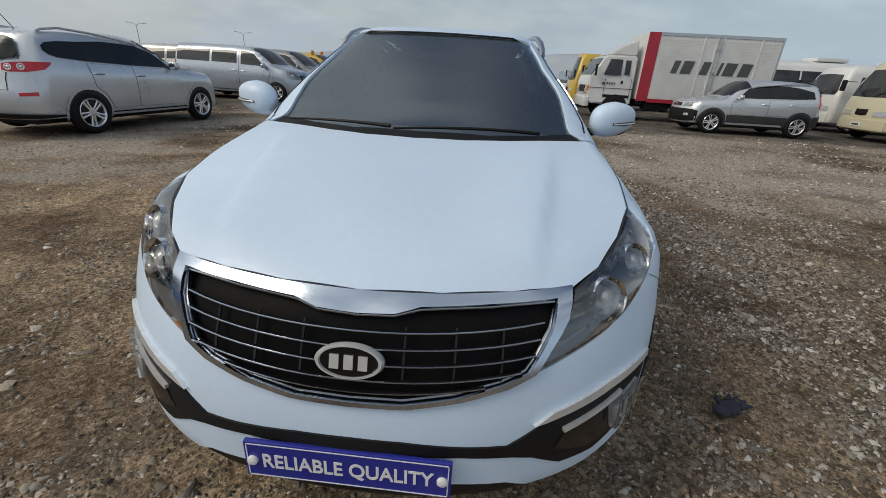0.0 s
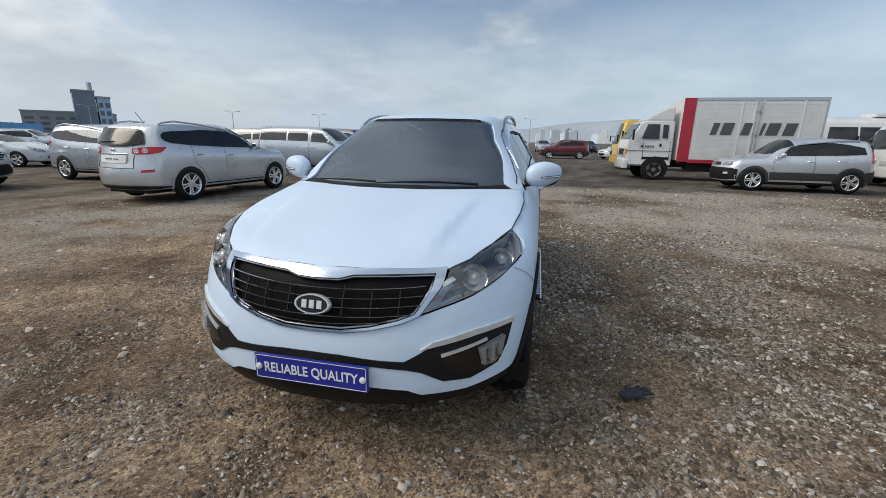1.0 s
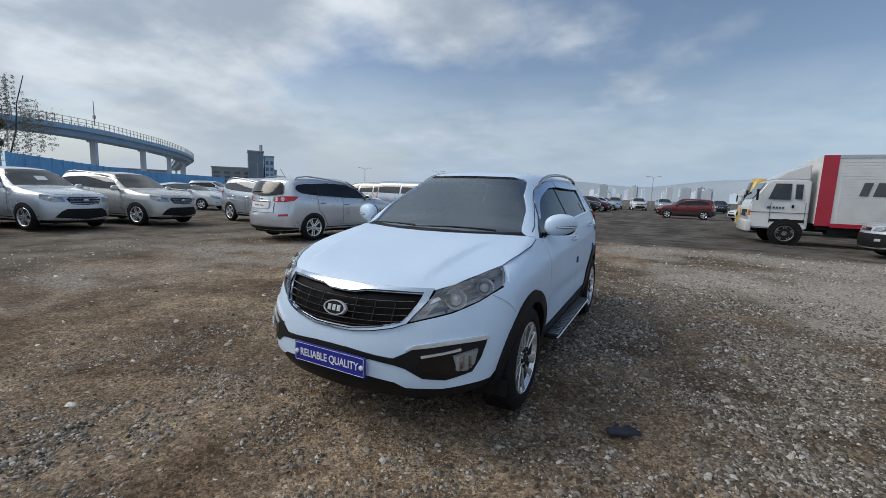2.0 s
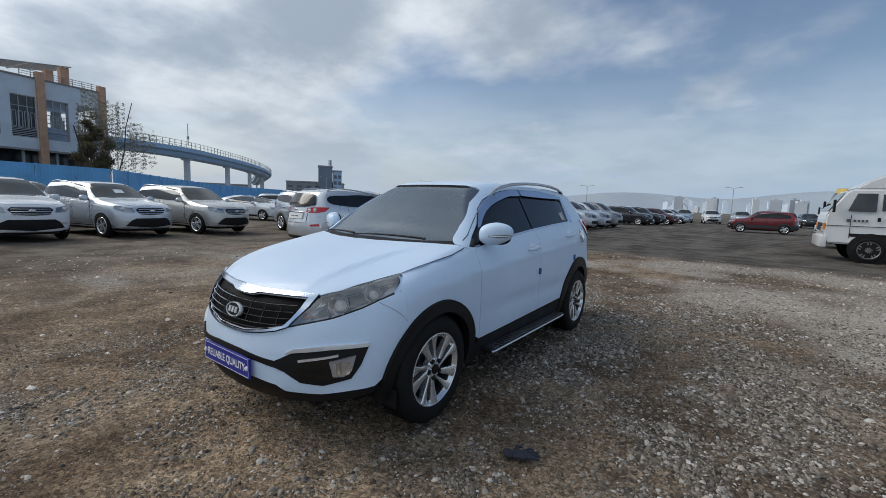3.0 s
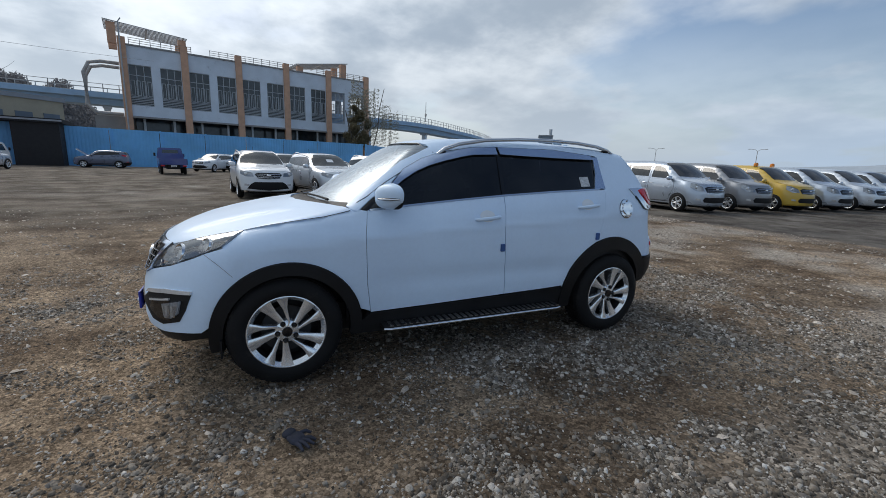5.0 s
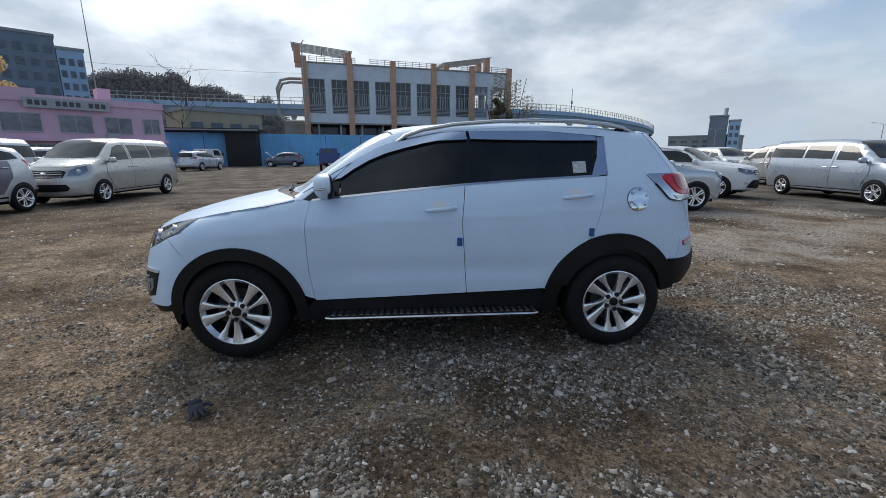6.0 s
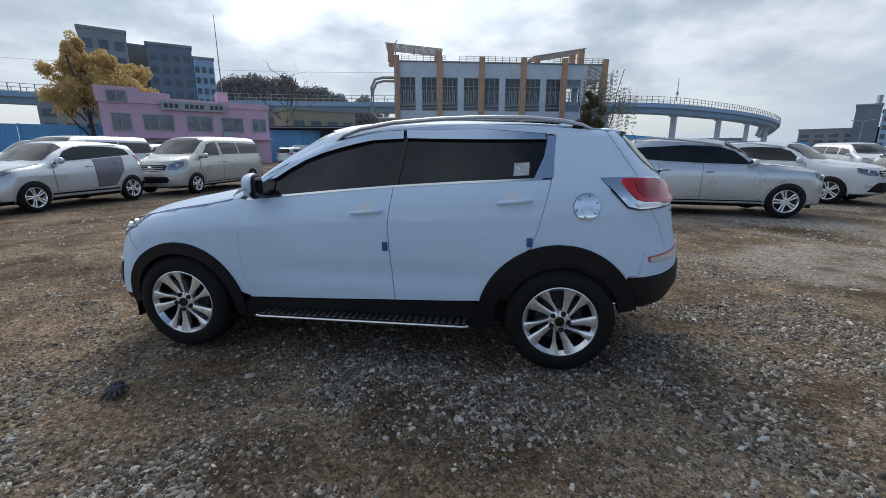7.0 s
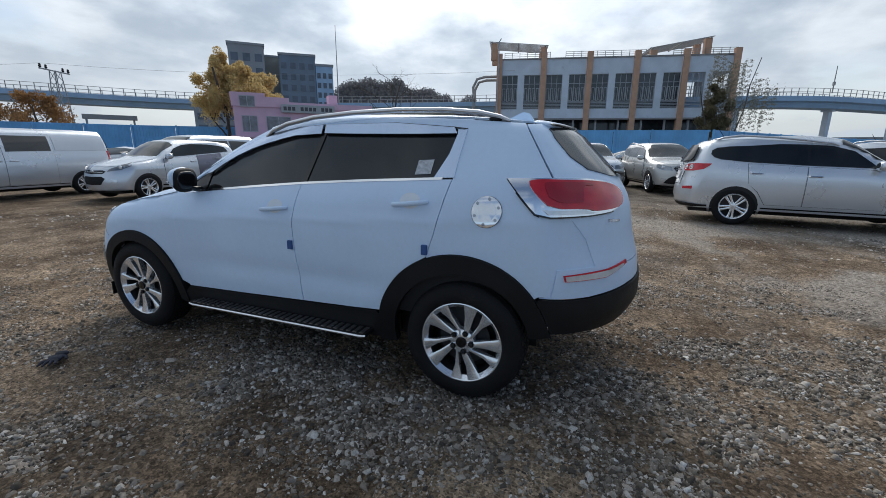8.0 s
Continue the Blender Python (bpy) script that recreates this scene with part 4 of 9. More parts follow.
        # pale reflector tone stands for sky mirrored in the chrome
        put("chrome_brow", sheet(S, F(brow), "front", 0.010, step=0.04, flip=k), lamp_clear, bumper, "bright strip over the fog lamp")

    # radiator grille
    outer = [(0, -0.722, 0.858), (0.2, -0.70, 0.859), (0.37, -0.66, 0.862), (0.527, -0.612, 0.864), (0.505, -0.66, 0.80), (0.474, -0.717, 0.745), (0.44, -0.755, 0.693), (0.375, -0.789, 0.667), (0.263, -0.822, 0.642), (0.14, -0.844, 0.624), (0, -0.85, 0.622)]
    inner = [(0, -0.77, 0.820), (0.095, -0.768, 0.823), (0.155, -0.748, 0.837), (0.325, -0.711, 0.843), (0.489, -0.66, 0.845), (0.476, -0.70, 0.79), (0.450, -0.74, 0.738), (0.422, -0.765, 0.699), (0.36, -0.789, 0.677), (0.25, -0.82, 0.651), (0.13, -0.84, 0.634), (0, -0.844, 0.633)]
    grille = put("grille", sheet(S, F(sym(outer)), "front", -0.022, step=0.05, flange=0), grille_black, car, "black grille with a chrome surround")
    for k in (False, True):
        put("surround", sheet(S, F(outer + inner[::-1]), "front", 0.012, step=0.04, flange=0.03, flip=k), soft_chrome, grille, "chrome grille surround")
    for z, half in ((0.80, 0.472), (0.765, 0.455), (0.73, 0.44), (0.695, 0.40), (0.668, 0.31)):
        row = [(half * (1 - 2 * i / 16), -0.78, z - 0.016 * (1 - (1 - 2 * i / 16) ** 2) + 0.004) for i in range(17)]
        pts = S.place(F([(x, -0.80 + 0.3 * x * x, zz) for x, _, zz in row]), "front")
        part("grille_bar", tube([tuple(p + np.array((0, -0.002, 0))) for p in pts], 0.0065, 6, 0.5), grille_black, grille)
        part("bar_edge", tube([tuple(p + np.array((0, -0.008, 0.0035))) for p in pts], 0.0026, 5, 0.7), soft_chrome, grille)
    for x in (-0.36, -0.24, -0.12, 0.12, 0.24, 0.36):
        ys = S.place(F([(x, -0.75, 0.80), (x, -0.78, 0.73), (x, -0.8, 0.68)]), "front")
        part("grille_rib", tube([tuple(p - np.array((0, -0.004, 0))) for p in ys], 0.0045, 5), gloss_black, grille)
    # dark bar drawn for the gap between bonnet and grille surround
    front_gap_pts = [(x, y) for x, y in sym([(0, -0.728), (0.2, -0.712), (0.37, -0.676), (0.525, -0.618)])]
    front_gap_pts = sorted(front_gap_pts)
    part("bonnet_lip", tube([tuple(p) for p in S.place(front_gap_pts, "top") + np.array((0, -0.002, 0.004))], 0.0045, 6), gloss_black, car, smooth=60)
    edge = [(x * 0.985, y, 0.74 + (z - 0.74) * 0.95) for x, y, z in inner]
    rim_pts = S.place(F(edge + [(-x, y, z) for x, y, z in reversed(edge)]), "front")
    part("inner_bezel", tube([tuple(p + np.array((0, 0.004, 0))) for p in rim_pts], 0.0042, 6), dim_chrome, grille, smooth=60)
    # badge: a chrome oval with a dark field and three plain chrome blocks
    base = S.place(F([(0, -0.8, 0.728)]), "front")[0]
    tilt = pose(0, base[1] - 0.012, 0.728, -16)
    # chrome drawn in a paler, less metallic tone to look brightly lit
    badge = part("badge", lathe_bm([(-0.012, 0.001), (-0.012, 1.0), (0.0, 1.0), (0.008, 0.94), (0.008, 0.86), (0.002, 0.85), (0.002, 0.0)], 40, "z", tilt @ pose(0, 0, 0, 90) @ Matrix.Diagonal((0.083, 0.043, 1, 1))), lamp_clear, grille, "oval chrome badge", smooth=30)
    part("badge_field", lathe_bm([(0.0025, 0.84), (0.0045, 0.8), (0.0045, 0.0)], 36, "z", tilt @ pose(0, 0, 0, 90) @ Matrix.Diagonal((0.083, 0.043, 1, 1))), gloss_black, badge)
    bm = bmesh.new()
    for x0 in (-0.034, 0.0, 0.034):
        box(bm, -0.011, 0.011, -0.009, -0.003, -0.017, 0.017, tilt @ pose(x0, 0, 0))
    part("badge_block", bm, lamp_clear, badge)

    # head lamps
    hl = [(0.452, -0.75, 0.702), (0.52, -0.712, 0.722), (0.645, -0.617, 0.759), (0.75, -0.496, 0.814), (0.80, -0.42, 0.852)] + on_side(S, (-0.335, 0.885), (-0.235, 0.962)) + [(0.768, -0.212, 0.97), (0.69, -0.398, 0.928), (0.607, -0.53, 0.888), (0.535, -0.612, 0.856), (0.512, -0.66, 0.80), (0.48, -0.717, 0.745)]
    for k in (False, True):
        s = -1 if k else 1
        house = put("headlamp", sheet(S, F(hl), "front", -0.048, step=0.025, flange=-0.043, flip=k), lamp_grey, car, "headlamp with two round chrome lenses")
        for (x, y, z), r in (((0.635, -0.565, 0.826), 0.056), ((0.735, -0.41, 0.885), 0.046)):
            p = S.place(F([(x, y, z)]), "front")[0]
            nrm = S.normal(p[None])[0]
            way = Vector((nrm[0] * 0.8, nrm[1] * 0.8 - 0.25, nrm[2] * 0.6)).normalized()
            at = Matrix.Translation(Vector(p) - Vector(nrm) * 0.020) @ way.to_track_quat("Z", "Y").to_matrix().to_4x4()
            mir = Matrix.Diagonal((s, 1, 1, 1))
            bez = part("bezel", lathe_bm([(-0.03, r * 0.55), (0.0, r * 0.85), (0.016, r), (0.02, r * 1.06), (0.0, r * 1.12)], 32, "z", mir @ at), chrome, house, smooth=40)
            part("projector_lens", lathe_bm([(-0.02, r * 0.62), (0.0, r * 0.55), (0.012, r * 0.36), (0.017, 0.0)], 28, "z", mir @ at), lamp_clear, bez, smooth=60)
        fin = [(0.49, -0.728, 0.742), (0.525, -0.71, 0.752), (0.535, -0.69, 0.768), (0.505, -0.705, 0.765)]
        put("lamp_fin", sheet(S, F(fin), "front", -0.03, flip=k), lamp_amber, house, "amber indicator")
        brow = [(0.52, -0.66, 0.822), (0.60, -0.555, 0.874), (0.70, -0.41, 0.921), (0.755, -0.27, 0.95), (0.76, -0.28, 0.941), (0.70, -0.42, 0.900), (0.60, -0.57, 0.850), (0.525, -0.665, 0.800)]
        put("lamp_brow", sheet(S, F(brow), "front", -0.03, step=0.04, flip=k), chrome, house)
        ring_uv = F(hl)
        mid_uv = [sum(q[a] for q in ring_uv) / len(ring_uv) for a in (0, 1)]
        mask = [tuple(m_ + (q_ - m_) * 0.70 for q_, m_ in zip(q, mid_uv)) for q in ring_uv]
        put("lamp_mask", sheet(S, mask, "front", -0.038, step=0.025, flip=k), lamp_mask, house, "grey inner mask")
        cover = put("lamp_cover", sheet(S, F(hl), "front", 0.003, step=0.04, flange=0.01, flip=k), clear_glass, house, "clear plastic cover")
        cover.visible_shadow = False

    # blue advertising plate
    pz = 0.441
    plate = part("advertising_plate", boxes((-0.260, 0.260, -0.882, -0.868, pz - 0.058, pz + 0.058), bevel=0.004), plate_blue, car, "blue plate with white lettering reading RELIABLE QUALITY")
    lettering("plate_text", "RELIABLE QUALITY", 0.062, plate_white, plate, pose(0.0, -0.8825, pz - 0.002), 0.0008, "white capital letters", 0.43)
    bm = bmesh.new()
    for x0, x1, z0, z1 in ((-0.253, 0.253, 0.0505, 0.053), (-0.253, 0.253, -0.053, -0.0505), (-0.253, -0.2505, -0.053, 0.053), (0.2505, 0.253, -0.053, 0.053)):
        box(bm, x0, x1, -0.8833, -0.8815, pz + z0, pz + z1)
    part("plate_border", bm, plate_white, plate)
    for x, z in ((-0.238, 0.0), (0.238, 0.0)):
        part("plate_bolt", lathe_bm([(-0.004, 0.014), (0.006, 0.013), (0.009, 0.007), (0.009, 0.0)], 16, "z", pose(x, -0.883, pz + z, 90)), plate_white, plate, smooth=40)
    part("plate_bracket", boxes((-0.2, 0.2, -0.88, -0.82, pz - 0.04, pz + 0.04)), black_plastic, car)

    # tail: gate, glass, lamps, bumper
    gate = on_side(S, (2.895, 1.53), (2.98, 1.40), (3.07, 1.26)) + [(0.70, 3.12, 1.075), (0.66, 3.22, 0.95), (0.63, 3.27, 0.80)]
    gate = [(0, 3.08, 1.545), (0.3, 3.03, 1.54), (0.5, 2.96, 1.535)] + gate + [(0.3, 3.47, 0.78), (0, 3.51, 0.78)]
    tailgate = put("tailgate", sheet(S, R(sym(gate)), "rear", 0.0, step=0.06), sky_cast_white, car)
    rg2 = [(0, 3.11, 1.53), (0.3, 3.06, 1.52), (0.50, 2.99, 1.51), (0.545, 3.03, 1.46), (0.555, 3.12, 1.36), (0.52, 3.22, 1.295), (0.3, 3.34, 1.25), (0, 3.385, 1.24)]
    put("rear_window", sheet(S, R(sym(rg2)), "rear", 0.005, step=0.06), van_glass, tailgate, "dark rear window")
    bm = blob(0.52, 0.085, 0.022, pose(0, 3.01, 1.536, -12), 3.2, 28, 10)
    for v in bm.verts:
        v.co.y -= 0.22 * v.co.x ** 2
    part("spoiler", bm, sky_cast_white, tailgate, smooth=60)
    bm = blob(0.50, 0.04, 0.010, pose(0, 3.07, 1.533, -12), 3.0, 24, 8)
    for v in bm.verts:
        v.co.y -= 0.22 * v.co.x ** 2
    part("spoiler_underside", bm, gloss_black, tailgate, smooth=60)
    part("rear_wiper", tube([(0.0, 3.405, 1.245), (0.12, 3.40, 1.262), (0.28, 3.36, 1.275)], [0.013, 0.010, 0.006], 8), black_plastic, tailgate)
    put("tailgate_script", sheet(S, R([(0.44, 3.41, 1.012), (0.55, 3.36, 1.022), (0.55, 3.36, 1.036), (0.44, 3.41, 1.026)]), "rear", 0.004, step=0.03, flange=0.003), chrome, tailgate, "small chrome lettering, unreadable")
    for k in (False, True):
        tail = on_side(S, (2.842, 1.248), (2.95, 1.252), (3.045, 1.254)) + [(0.60, 3.24, 1.245), (0.45, 3.345, 1.222), (0.34, 3.385, 1.185), (0.345, 3.40, 1.125), (0.40, 3.395, 1.10), (0.52, 3.35, 1.075), (0.65, 3.25, 1.068)] + on_side(S, (3.07, 1.068), (3.0, 1.083), (2.93, 1.155))
        lampo = put("tail_lamp", sheet(S, R(tail), "rear", 0.012, step=0.04, flange=0.03, flip=k), chrome, car, "red tail lamp with a chrome wedge")
        red = on_side(S, (2.945, 1.232), (2.985, 1.243), (3.045, 1.245)) + [(0.60, 3.24, 1.235), (0.45, 3.345, 1.212), (0.355, 3.385, 1.18), (0.36, 3.40, 1.13), (0.42, 3.39, 1.094), (0.55, 3.33, 1.086), (0.63, 3.265, 1.086), (0.67, 3.23, 1.100)] + on_side(S, (3.07, 1.108), (3.0, 1.165))
        put("red_lens", sheet(S, R(rounded(red, 1)), "rear", 0.020, step=0.04, flange=0.01, flip=k), lamp_red, lampo)
        deep = on_side(S, (3.02, 1.225), (3.045, 1.232)) + [(0.66, 3.19, 1.228), (0.60, 3.245, 1.215), (0.60, 3.25, 1.205), (0.66, 3.20, 1.212), (0.67, 3.20, 1.15), (0.68, 3.195, 1.128)] + on_side(S, (3.06, 1.14))
        put("inner_lens", sheet(S, R(rounded(deep, 1)), "rear", 0.0232, step=0.03, flange=0.003, flip=k), lamp_deep, lampo, "deep red inner lamp")
        clear = [(0.655, 3.245, 1.084), (0.68, 3.215, 1.096)] + on_side(S, (3.07, 1.10), (3.03, 1.104), (3.06, 1.078)) + [(0.66, 3.24, 1.075), (0.62, 3.27, 1.077)]
        put("clear_lens", sheet(S, R(clear), "rear", 0.019, step=0.04, flip=k), lamp_clear, lampo)
        low = [(0.50, 3.36, 1.078), (0.60, 3.285, 1.071), (0.66, 3.24, 1.069)] + on_side(S, (3.075, 1.068), (3.0, 1.083), (2.90, 1.185), (2.893, 1.18), (2.995, 1.075), (3.07, 1.060)) + [(0.66, 3.24, 1.061), (0.60, 3.285, 1.063), (0.50, 3.36, 1.070)]
        put("lamp_seal", sheet(S, R(low), "rear", 0.011, step=0.03, flange=0.01, flip=k), gloss_black, lampo)
        part("lens_seam", tube([tuple(q) for q in S.place(R([((-1 if k else 1) * 0.575, 3.27, z) for z in (1.098, 1.13, 1.17, 1.21, 1.236)]), "rear") + np.array((0, 0.021, 0))], 0.0025, 5), lamp_deep, lampo)
    bump = on_side(S, (3.047, 0.65), (3.105, 0.655), (3.125, 0.80)) + [(0.63, 3.30, 0.80), (0.3, 3.49, 0.775), (0, 3.52, 0.775)]
    bump = [(0, 3.55, 0.66), (0.4, 3.48, 0.665), (0.716, 3.28, 0.645)] + bump
    corner = on_side(S, (3.02, 1.10), (3.02, 1.0), (3.02, 0.655)) + [(0.66, 3.31, 0.655), (0.60, 3.33, 0.78), (0.62, 3.26, 0.95), (0.66, 3.18, 1.10)]
    for k in (False, True):
        put("rear_corner", sheet(S, R(corner), "rear", -0.005, step=0.04, flip=k), sky_cast_white, car)
    rb = put("rear_bumper", sheet(S, R(sym([(p[0], p[1], p[2]) for p in bump[::-1]])), "rear", 0.001, step=0.06), sky_cast_white, car)
    blk = [(0, 3.55, 0.655), (0.4, 3.48, 0.658), (0.716, 3.28, 0.638)] + on_side(S, (3.05, 0.642), *polar(arch_r, rr, 34, 20, 8)) + on_side(S, (3.09, 0.455)) + [(0.6, 3.32, 0.44), (0.3, 3.46, 0.435), (0, 3.48, 0.435)]
    put("bumper_valance", sheet(S, R(sym(blk)), "rear", 0.014, step=0.06, flange=0.03), black_plastic, rb, "black lower rear bumper")
    for k in (False, True):
        refl = on_side(S, (3.155, 0.772), (3.165, 0.738)) + [(0.62, 3.36, 0.735), (0.43, 3.46, 0.78), (0.43, 3.46, 0.80), (0.60, 3.37, 0.78)]
        rl = put("rear_reflector", sheet(S, R(refl), "rear", 0.008, step=0.04, flip=k), lamp_red, rb, "red and clear bumper reflector")
        put("reflector_clear", sheet(S, R(on_side(S, (3.163, 0.766), (3.170, 0.741)) + [(0.62, 3.36, 0.738), (0.47, 3.445, 0.772), (0.47, 3.445, 0.784), (0.60, 3.37, 0.771)]), "rear", 0.011, step=0.04, flip=k), lamp_clear, rl)
        s = -1 if k else 1
        part("tailpipe", tube([(s * 0.52, 3.0, 0.36), (s * 0.52, 3.2, 0.36)], 0.03, 14), chrome, car, smooth=40)
        part("mud_flap", boxes((s * 0.80 - 0.09, s * 0.80 + 0.09, -0.372, -0.362, 0.225, 0.33)), black_plastic, car)

    # fuel flap, aerial, rails
    flap = [(2.757 + 0.078 * math.cos(a), 1.083 + 0.078 * math.sin(a)) for a in np.linspace(0, 2 * math.pi, 28, endpoint=False)]
    cap_gap = [(2.757 + (q[0] - 2.757) * 1.035, 1.083 + (q[1] - 1.083) * 1.035) for q in flap]
    put("flap_gap", sheet(S, cap_gap, "side", 0.003, 0.03, 0), gloss_black, car)
    cap = put("fuel_flap", sheet(S, flap, "side", 0.008, 0.03), chrome, car, "round chrome fuel flap")
    put("flap_centre", sheet(S, [(2.757 + 0.05 * math.cos(a), 1.083 + 0.05 * math.sin(a)) for a in np.linspace(0, 2 * math.pi, 24, endpoint=False)], "side", 0.016, 0.03), chrome, cap)
    for i in range(6):
        a = radians(60 * i + 20)
        put("flap_stud", sheet(S, [(2.757 + 0.064 * math.cos(a) + 0.008 * math.cos(b), 1.083 + 0.064 * math.sin(a) + 0.008 * math.sin(b)) for b in np.linspace(0, 2 * math.pi, 8, endpoint=False)], "side", 0.013, 0.03), dim_chrome, cap)
    for s in (1, -1):
        yy = [1.10, 1.16, 1.28, 1.5, 1.8, 2.1, 2.4, 2.62, 2.74, 2.80]
        lift = [0.0, 0.030, 0.047, 0.052, 0.052, 0.049, 0.043, 0.034, 0.018, 0.0]
        pts = [(s * 0.585, y, S.place([(0.585, y)], "top")[0][2] + l) for y, l in zip(yy, lift)]
        rail = part("roof_rail", tube(pts, [0.016, 0.018, 0.019, 0.019, 0.019, 0.019, 0.019, 0.018, 0.016, 0.012], 10, 0.8), satin_metal, car, "silver roof rail", smooth=60)
        for y in (1.14, 2.72):
            z = S.place([(0.585, y)], "top")[0][2]
            part("rail_foot", blob(0.014, 0.04, 0.012, pose(s * 0.585, y, z + 0.004)), black_plastic, rail, smooth=60)
    bm = bmesh.new()
    prof = [(2.60, 0.0), (2.84, 0.0), (2.80, 0.06), (2.755, 0.072)]
    zr = S.place([(0, 2.72)], "top")[0][2] - 0.006
    rows = [[bm.verts.new((sx * w, y, zr + z)) for (y, z), w in zip(prof, (0.006, 0.03, 0.008, 0.008))] for sx in (1, -1)]
    for a in rows:
        bm.faces.new(a)
    for i in range(4):
        bm.faces.new((rows[0][i], rows[0][(i + 1) % 4], rows[1][(i + 1) % 4], rows[1][i]))
    bmesh.ops.recalc_face_normals(bm, faces=bm.faces[:])
    bmesh.ops.bevel(bm, geom=bm.edges[:], offset=0.005, segments=2, affect="EDGES")
    part("fin_aerial", bm, sky_cast_white, car, smooth=50)

    # mirrors
    for s in (1, -1):
        bm = blob(0.118, 0.088, 0.083, None, 2.6, 28, 18)
        for v in bm.verts:
            x, y, z = v.co
            v.co.y = y * (1.0 if y < 0 else 0.2) * (1 - 0.25 * max(x, 0) / 0.118) + 0.28 * x
            v.co.z = z * (1 - 0.24 * max(x, 0) / 0.118) + 0.012 * x / 0.125
            v.co.x *= s
        bmesh.ops.transform(bm, matrix=Matrix.Translation((s * 0.918, 0.66, 1.185)), verts=bm.verts[:])
        bmesh.ops.recalc_face_normals(bm, faces=bm.faces[:])
        mir = part("door_mirror", bm, sky_cast_white, car, smooth=60)
        # black face stands for the dark surroundings the mirror would show
        bm = blob(0.086, 0.011, 0.058, pose(s * 0.916, 0.684, 1.183, 0, 0, s * 14), 3.0)
        part("mirror_glass", bm, gloss_black, mir, smooth=60)
        rim_b = blob(0.112, 0.024, 0.080, pose(s * 0.914, 0.666, 1.183, 0, 0, s * 15), 2.8)
        part("mirror_rim", rim_b, black_plastic, mir, smooth=60)
        part("indicator_frame", tube([(s * 0.90, 0.568, 1.168), (s * 0.965, 0.590, 1.171), (s * 1.013, 0.630, 1.174), (s * 1.030, 0.672, 1.176)], [0.005, 0.008, 0.008, 0.005], 8), gloss_black, mir, smooth=60)
        part("indicator", tube([(s * 0.905, 0.566, 1.168), (s * 0.967, 0.587, 1.171), (s * 1.016, 0.628, 1.174), (s * 1.033, 0.670, 1.176)], [0.003, 0.005, 0.005, 0.003], 8), lamp_clear, mir, smooth=60)
        part("mirror_foot", tube([(s * 0.80, 0.66, 1.115), (s * 0.85, 0.66, 1.12), (s * 0.905, 0.66, 1.145)], [0.03, 0.026, 0.022], 10, 0.7), gloss_black, mir, smooth=60)

    # wipers
    for x0, y0, x1, y1 in ((0.52, 0.30, -0.10, 0.16), (-0.12, 0.19, -0.62, 0.33)):
        pts = [(x0 + (x1 - x0) * t, y0 + (y1 - y0) * t) for t in np.linspace(0, 1, 7)]
        p3 = S.place(pts, "top") + np.array((0, 0.015, 0.018))
        part("wiper", tube([tuple(p) for p in p3], [0.009, 0.008, 0.007, 0.007, 0.006, 0.005, 0.004], 6), black_plastic, car)

    # cabin
    dash = boxes((-0.70, 0.70, 0.42, 0.95, 0.80, 1.06), bevel=0.06)
    part("dashboard", dash, dash_beige, car, smooth=50)
    part("dash_hood", blob(0.2, 0.16, 0.07, pose(0.36, 0.80, 1.07)), cabin_dark, car, smooth=60)
    wheel_pts = [(0.36 + 0.185 * math.cos(a), 1.0 + 0.185 * math.sin(a) * 0.42, 1.06 + 0.185 * math.sin(a) * 0.9) for a in np.linspace(0, 2 * math.pi, 33)]
    sw = part("steering_wheel", tube(wheel_pts, 0.015, 8), cabin_dark, car, smooth=60)
    part("wheel_boss", blob(0.07, 0.05, 0.06, pose(0.36, 0.985, 1.055)), cabin_dark, sw, smooth=60)
    for x in (0.36, -0.36):
        seat = part("seat", blob(0.25, 0.28, 0.10, pose(x, 1.45, 0.72), 3.5), cabin_dark, car, smooth=60)
        part("backrest", blob(0.24, 0.09, 0.34, pose(x, 1.72, 1.0, 14), 3.5), cabin_dark, seat, smooth=60)
        part("headrest", blob(0.13, 0.05, 0.09, pose(x, 1.80, 1.40, 10), 3), cabin_dark, seat, smooth=60)
    part("rear_bench", blob(0.62, 0.12, 0.36, pose(0, 2.55, 0.98, 14), 4), cabin_dark, car, smooth=60)
    part("interior_mirror", blob(0.11, 0.02, 0.035, pose(0, 0.93, 1.42), 3), cabin_dark, car, smooth=60)
    pair("lining", S, [(0.45, 0.45), (3.0, 0.45), (3.0, 1.2), (2.5, 1.2), (0.55, 1.06)], cabin_dark, car, -0.05, step=0.2, flange=0)
    put("headliner", sheet(S, [(-0.55, 1.1), (0.55, 1.1), (0.55, 2.9), (-0.55, 2.9)], "top", -0.03, 0.2, 0), cabin_grey, car)
    part("underbody", boxes((-0.5, 0.5, -0.62, 3.0, 0.21, 0.42), (-0.64, 0.64, -0.45, 2.9, 0.22, 0.42), (-0.66, 0.66, 0.44, 2.15, 0.24, 0.60), (-0.60, 0.60, -0.60, 0.42, 0.40, 0.84), (-0.60, 0.60, 2.15, 3.1, 0.4, 0.75)), black_plastic, car)
    part("bulkhead", boxes((-0.70, 0.70, 0.40, 0.44, 0.3, 1.04)), cabin_dark, car)

    # wheels
    first = wheel("wheel", car, pose(0.905, 0, 0.345, 34), 0.345, 0.232, 0.22, 5, alloy, hero_spoke)
    for x, y, turn, spin in ((0.905, 2.64, 0, 58), (-0.905, 0, 180, 5), (-0.905, 2.64, 180, 40)):
        w = copy_thing(first, pose(x, y, 0.345, 0, 0, turn) @ pose(0, 0, 0, spin))
        w.parent = car
    return car


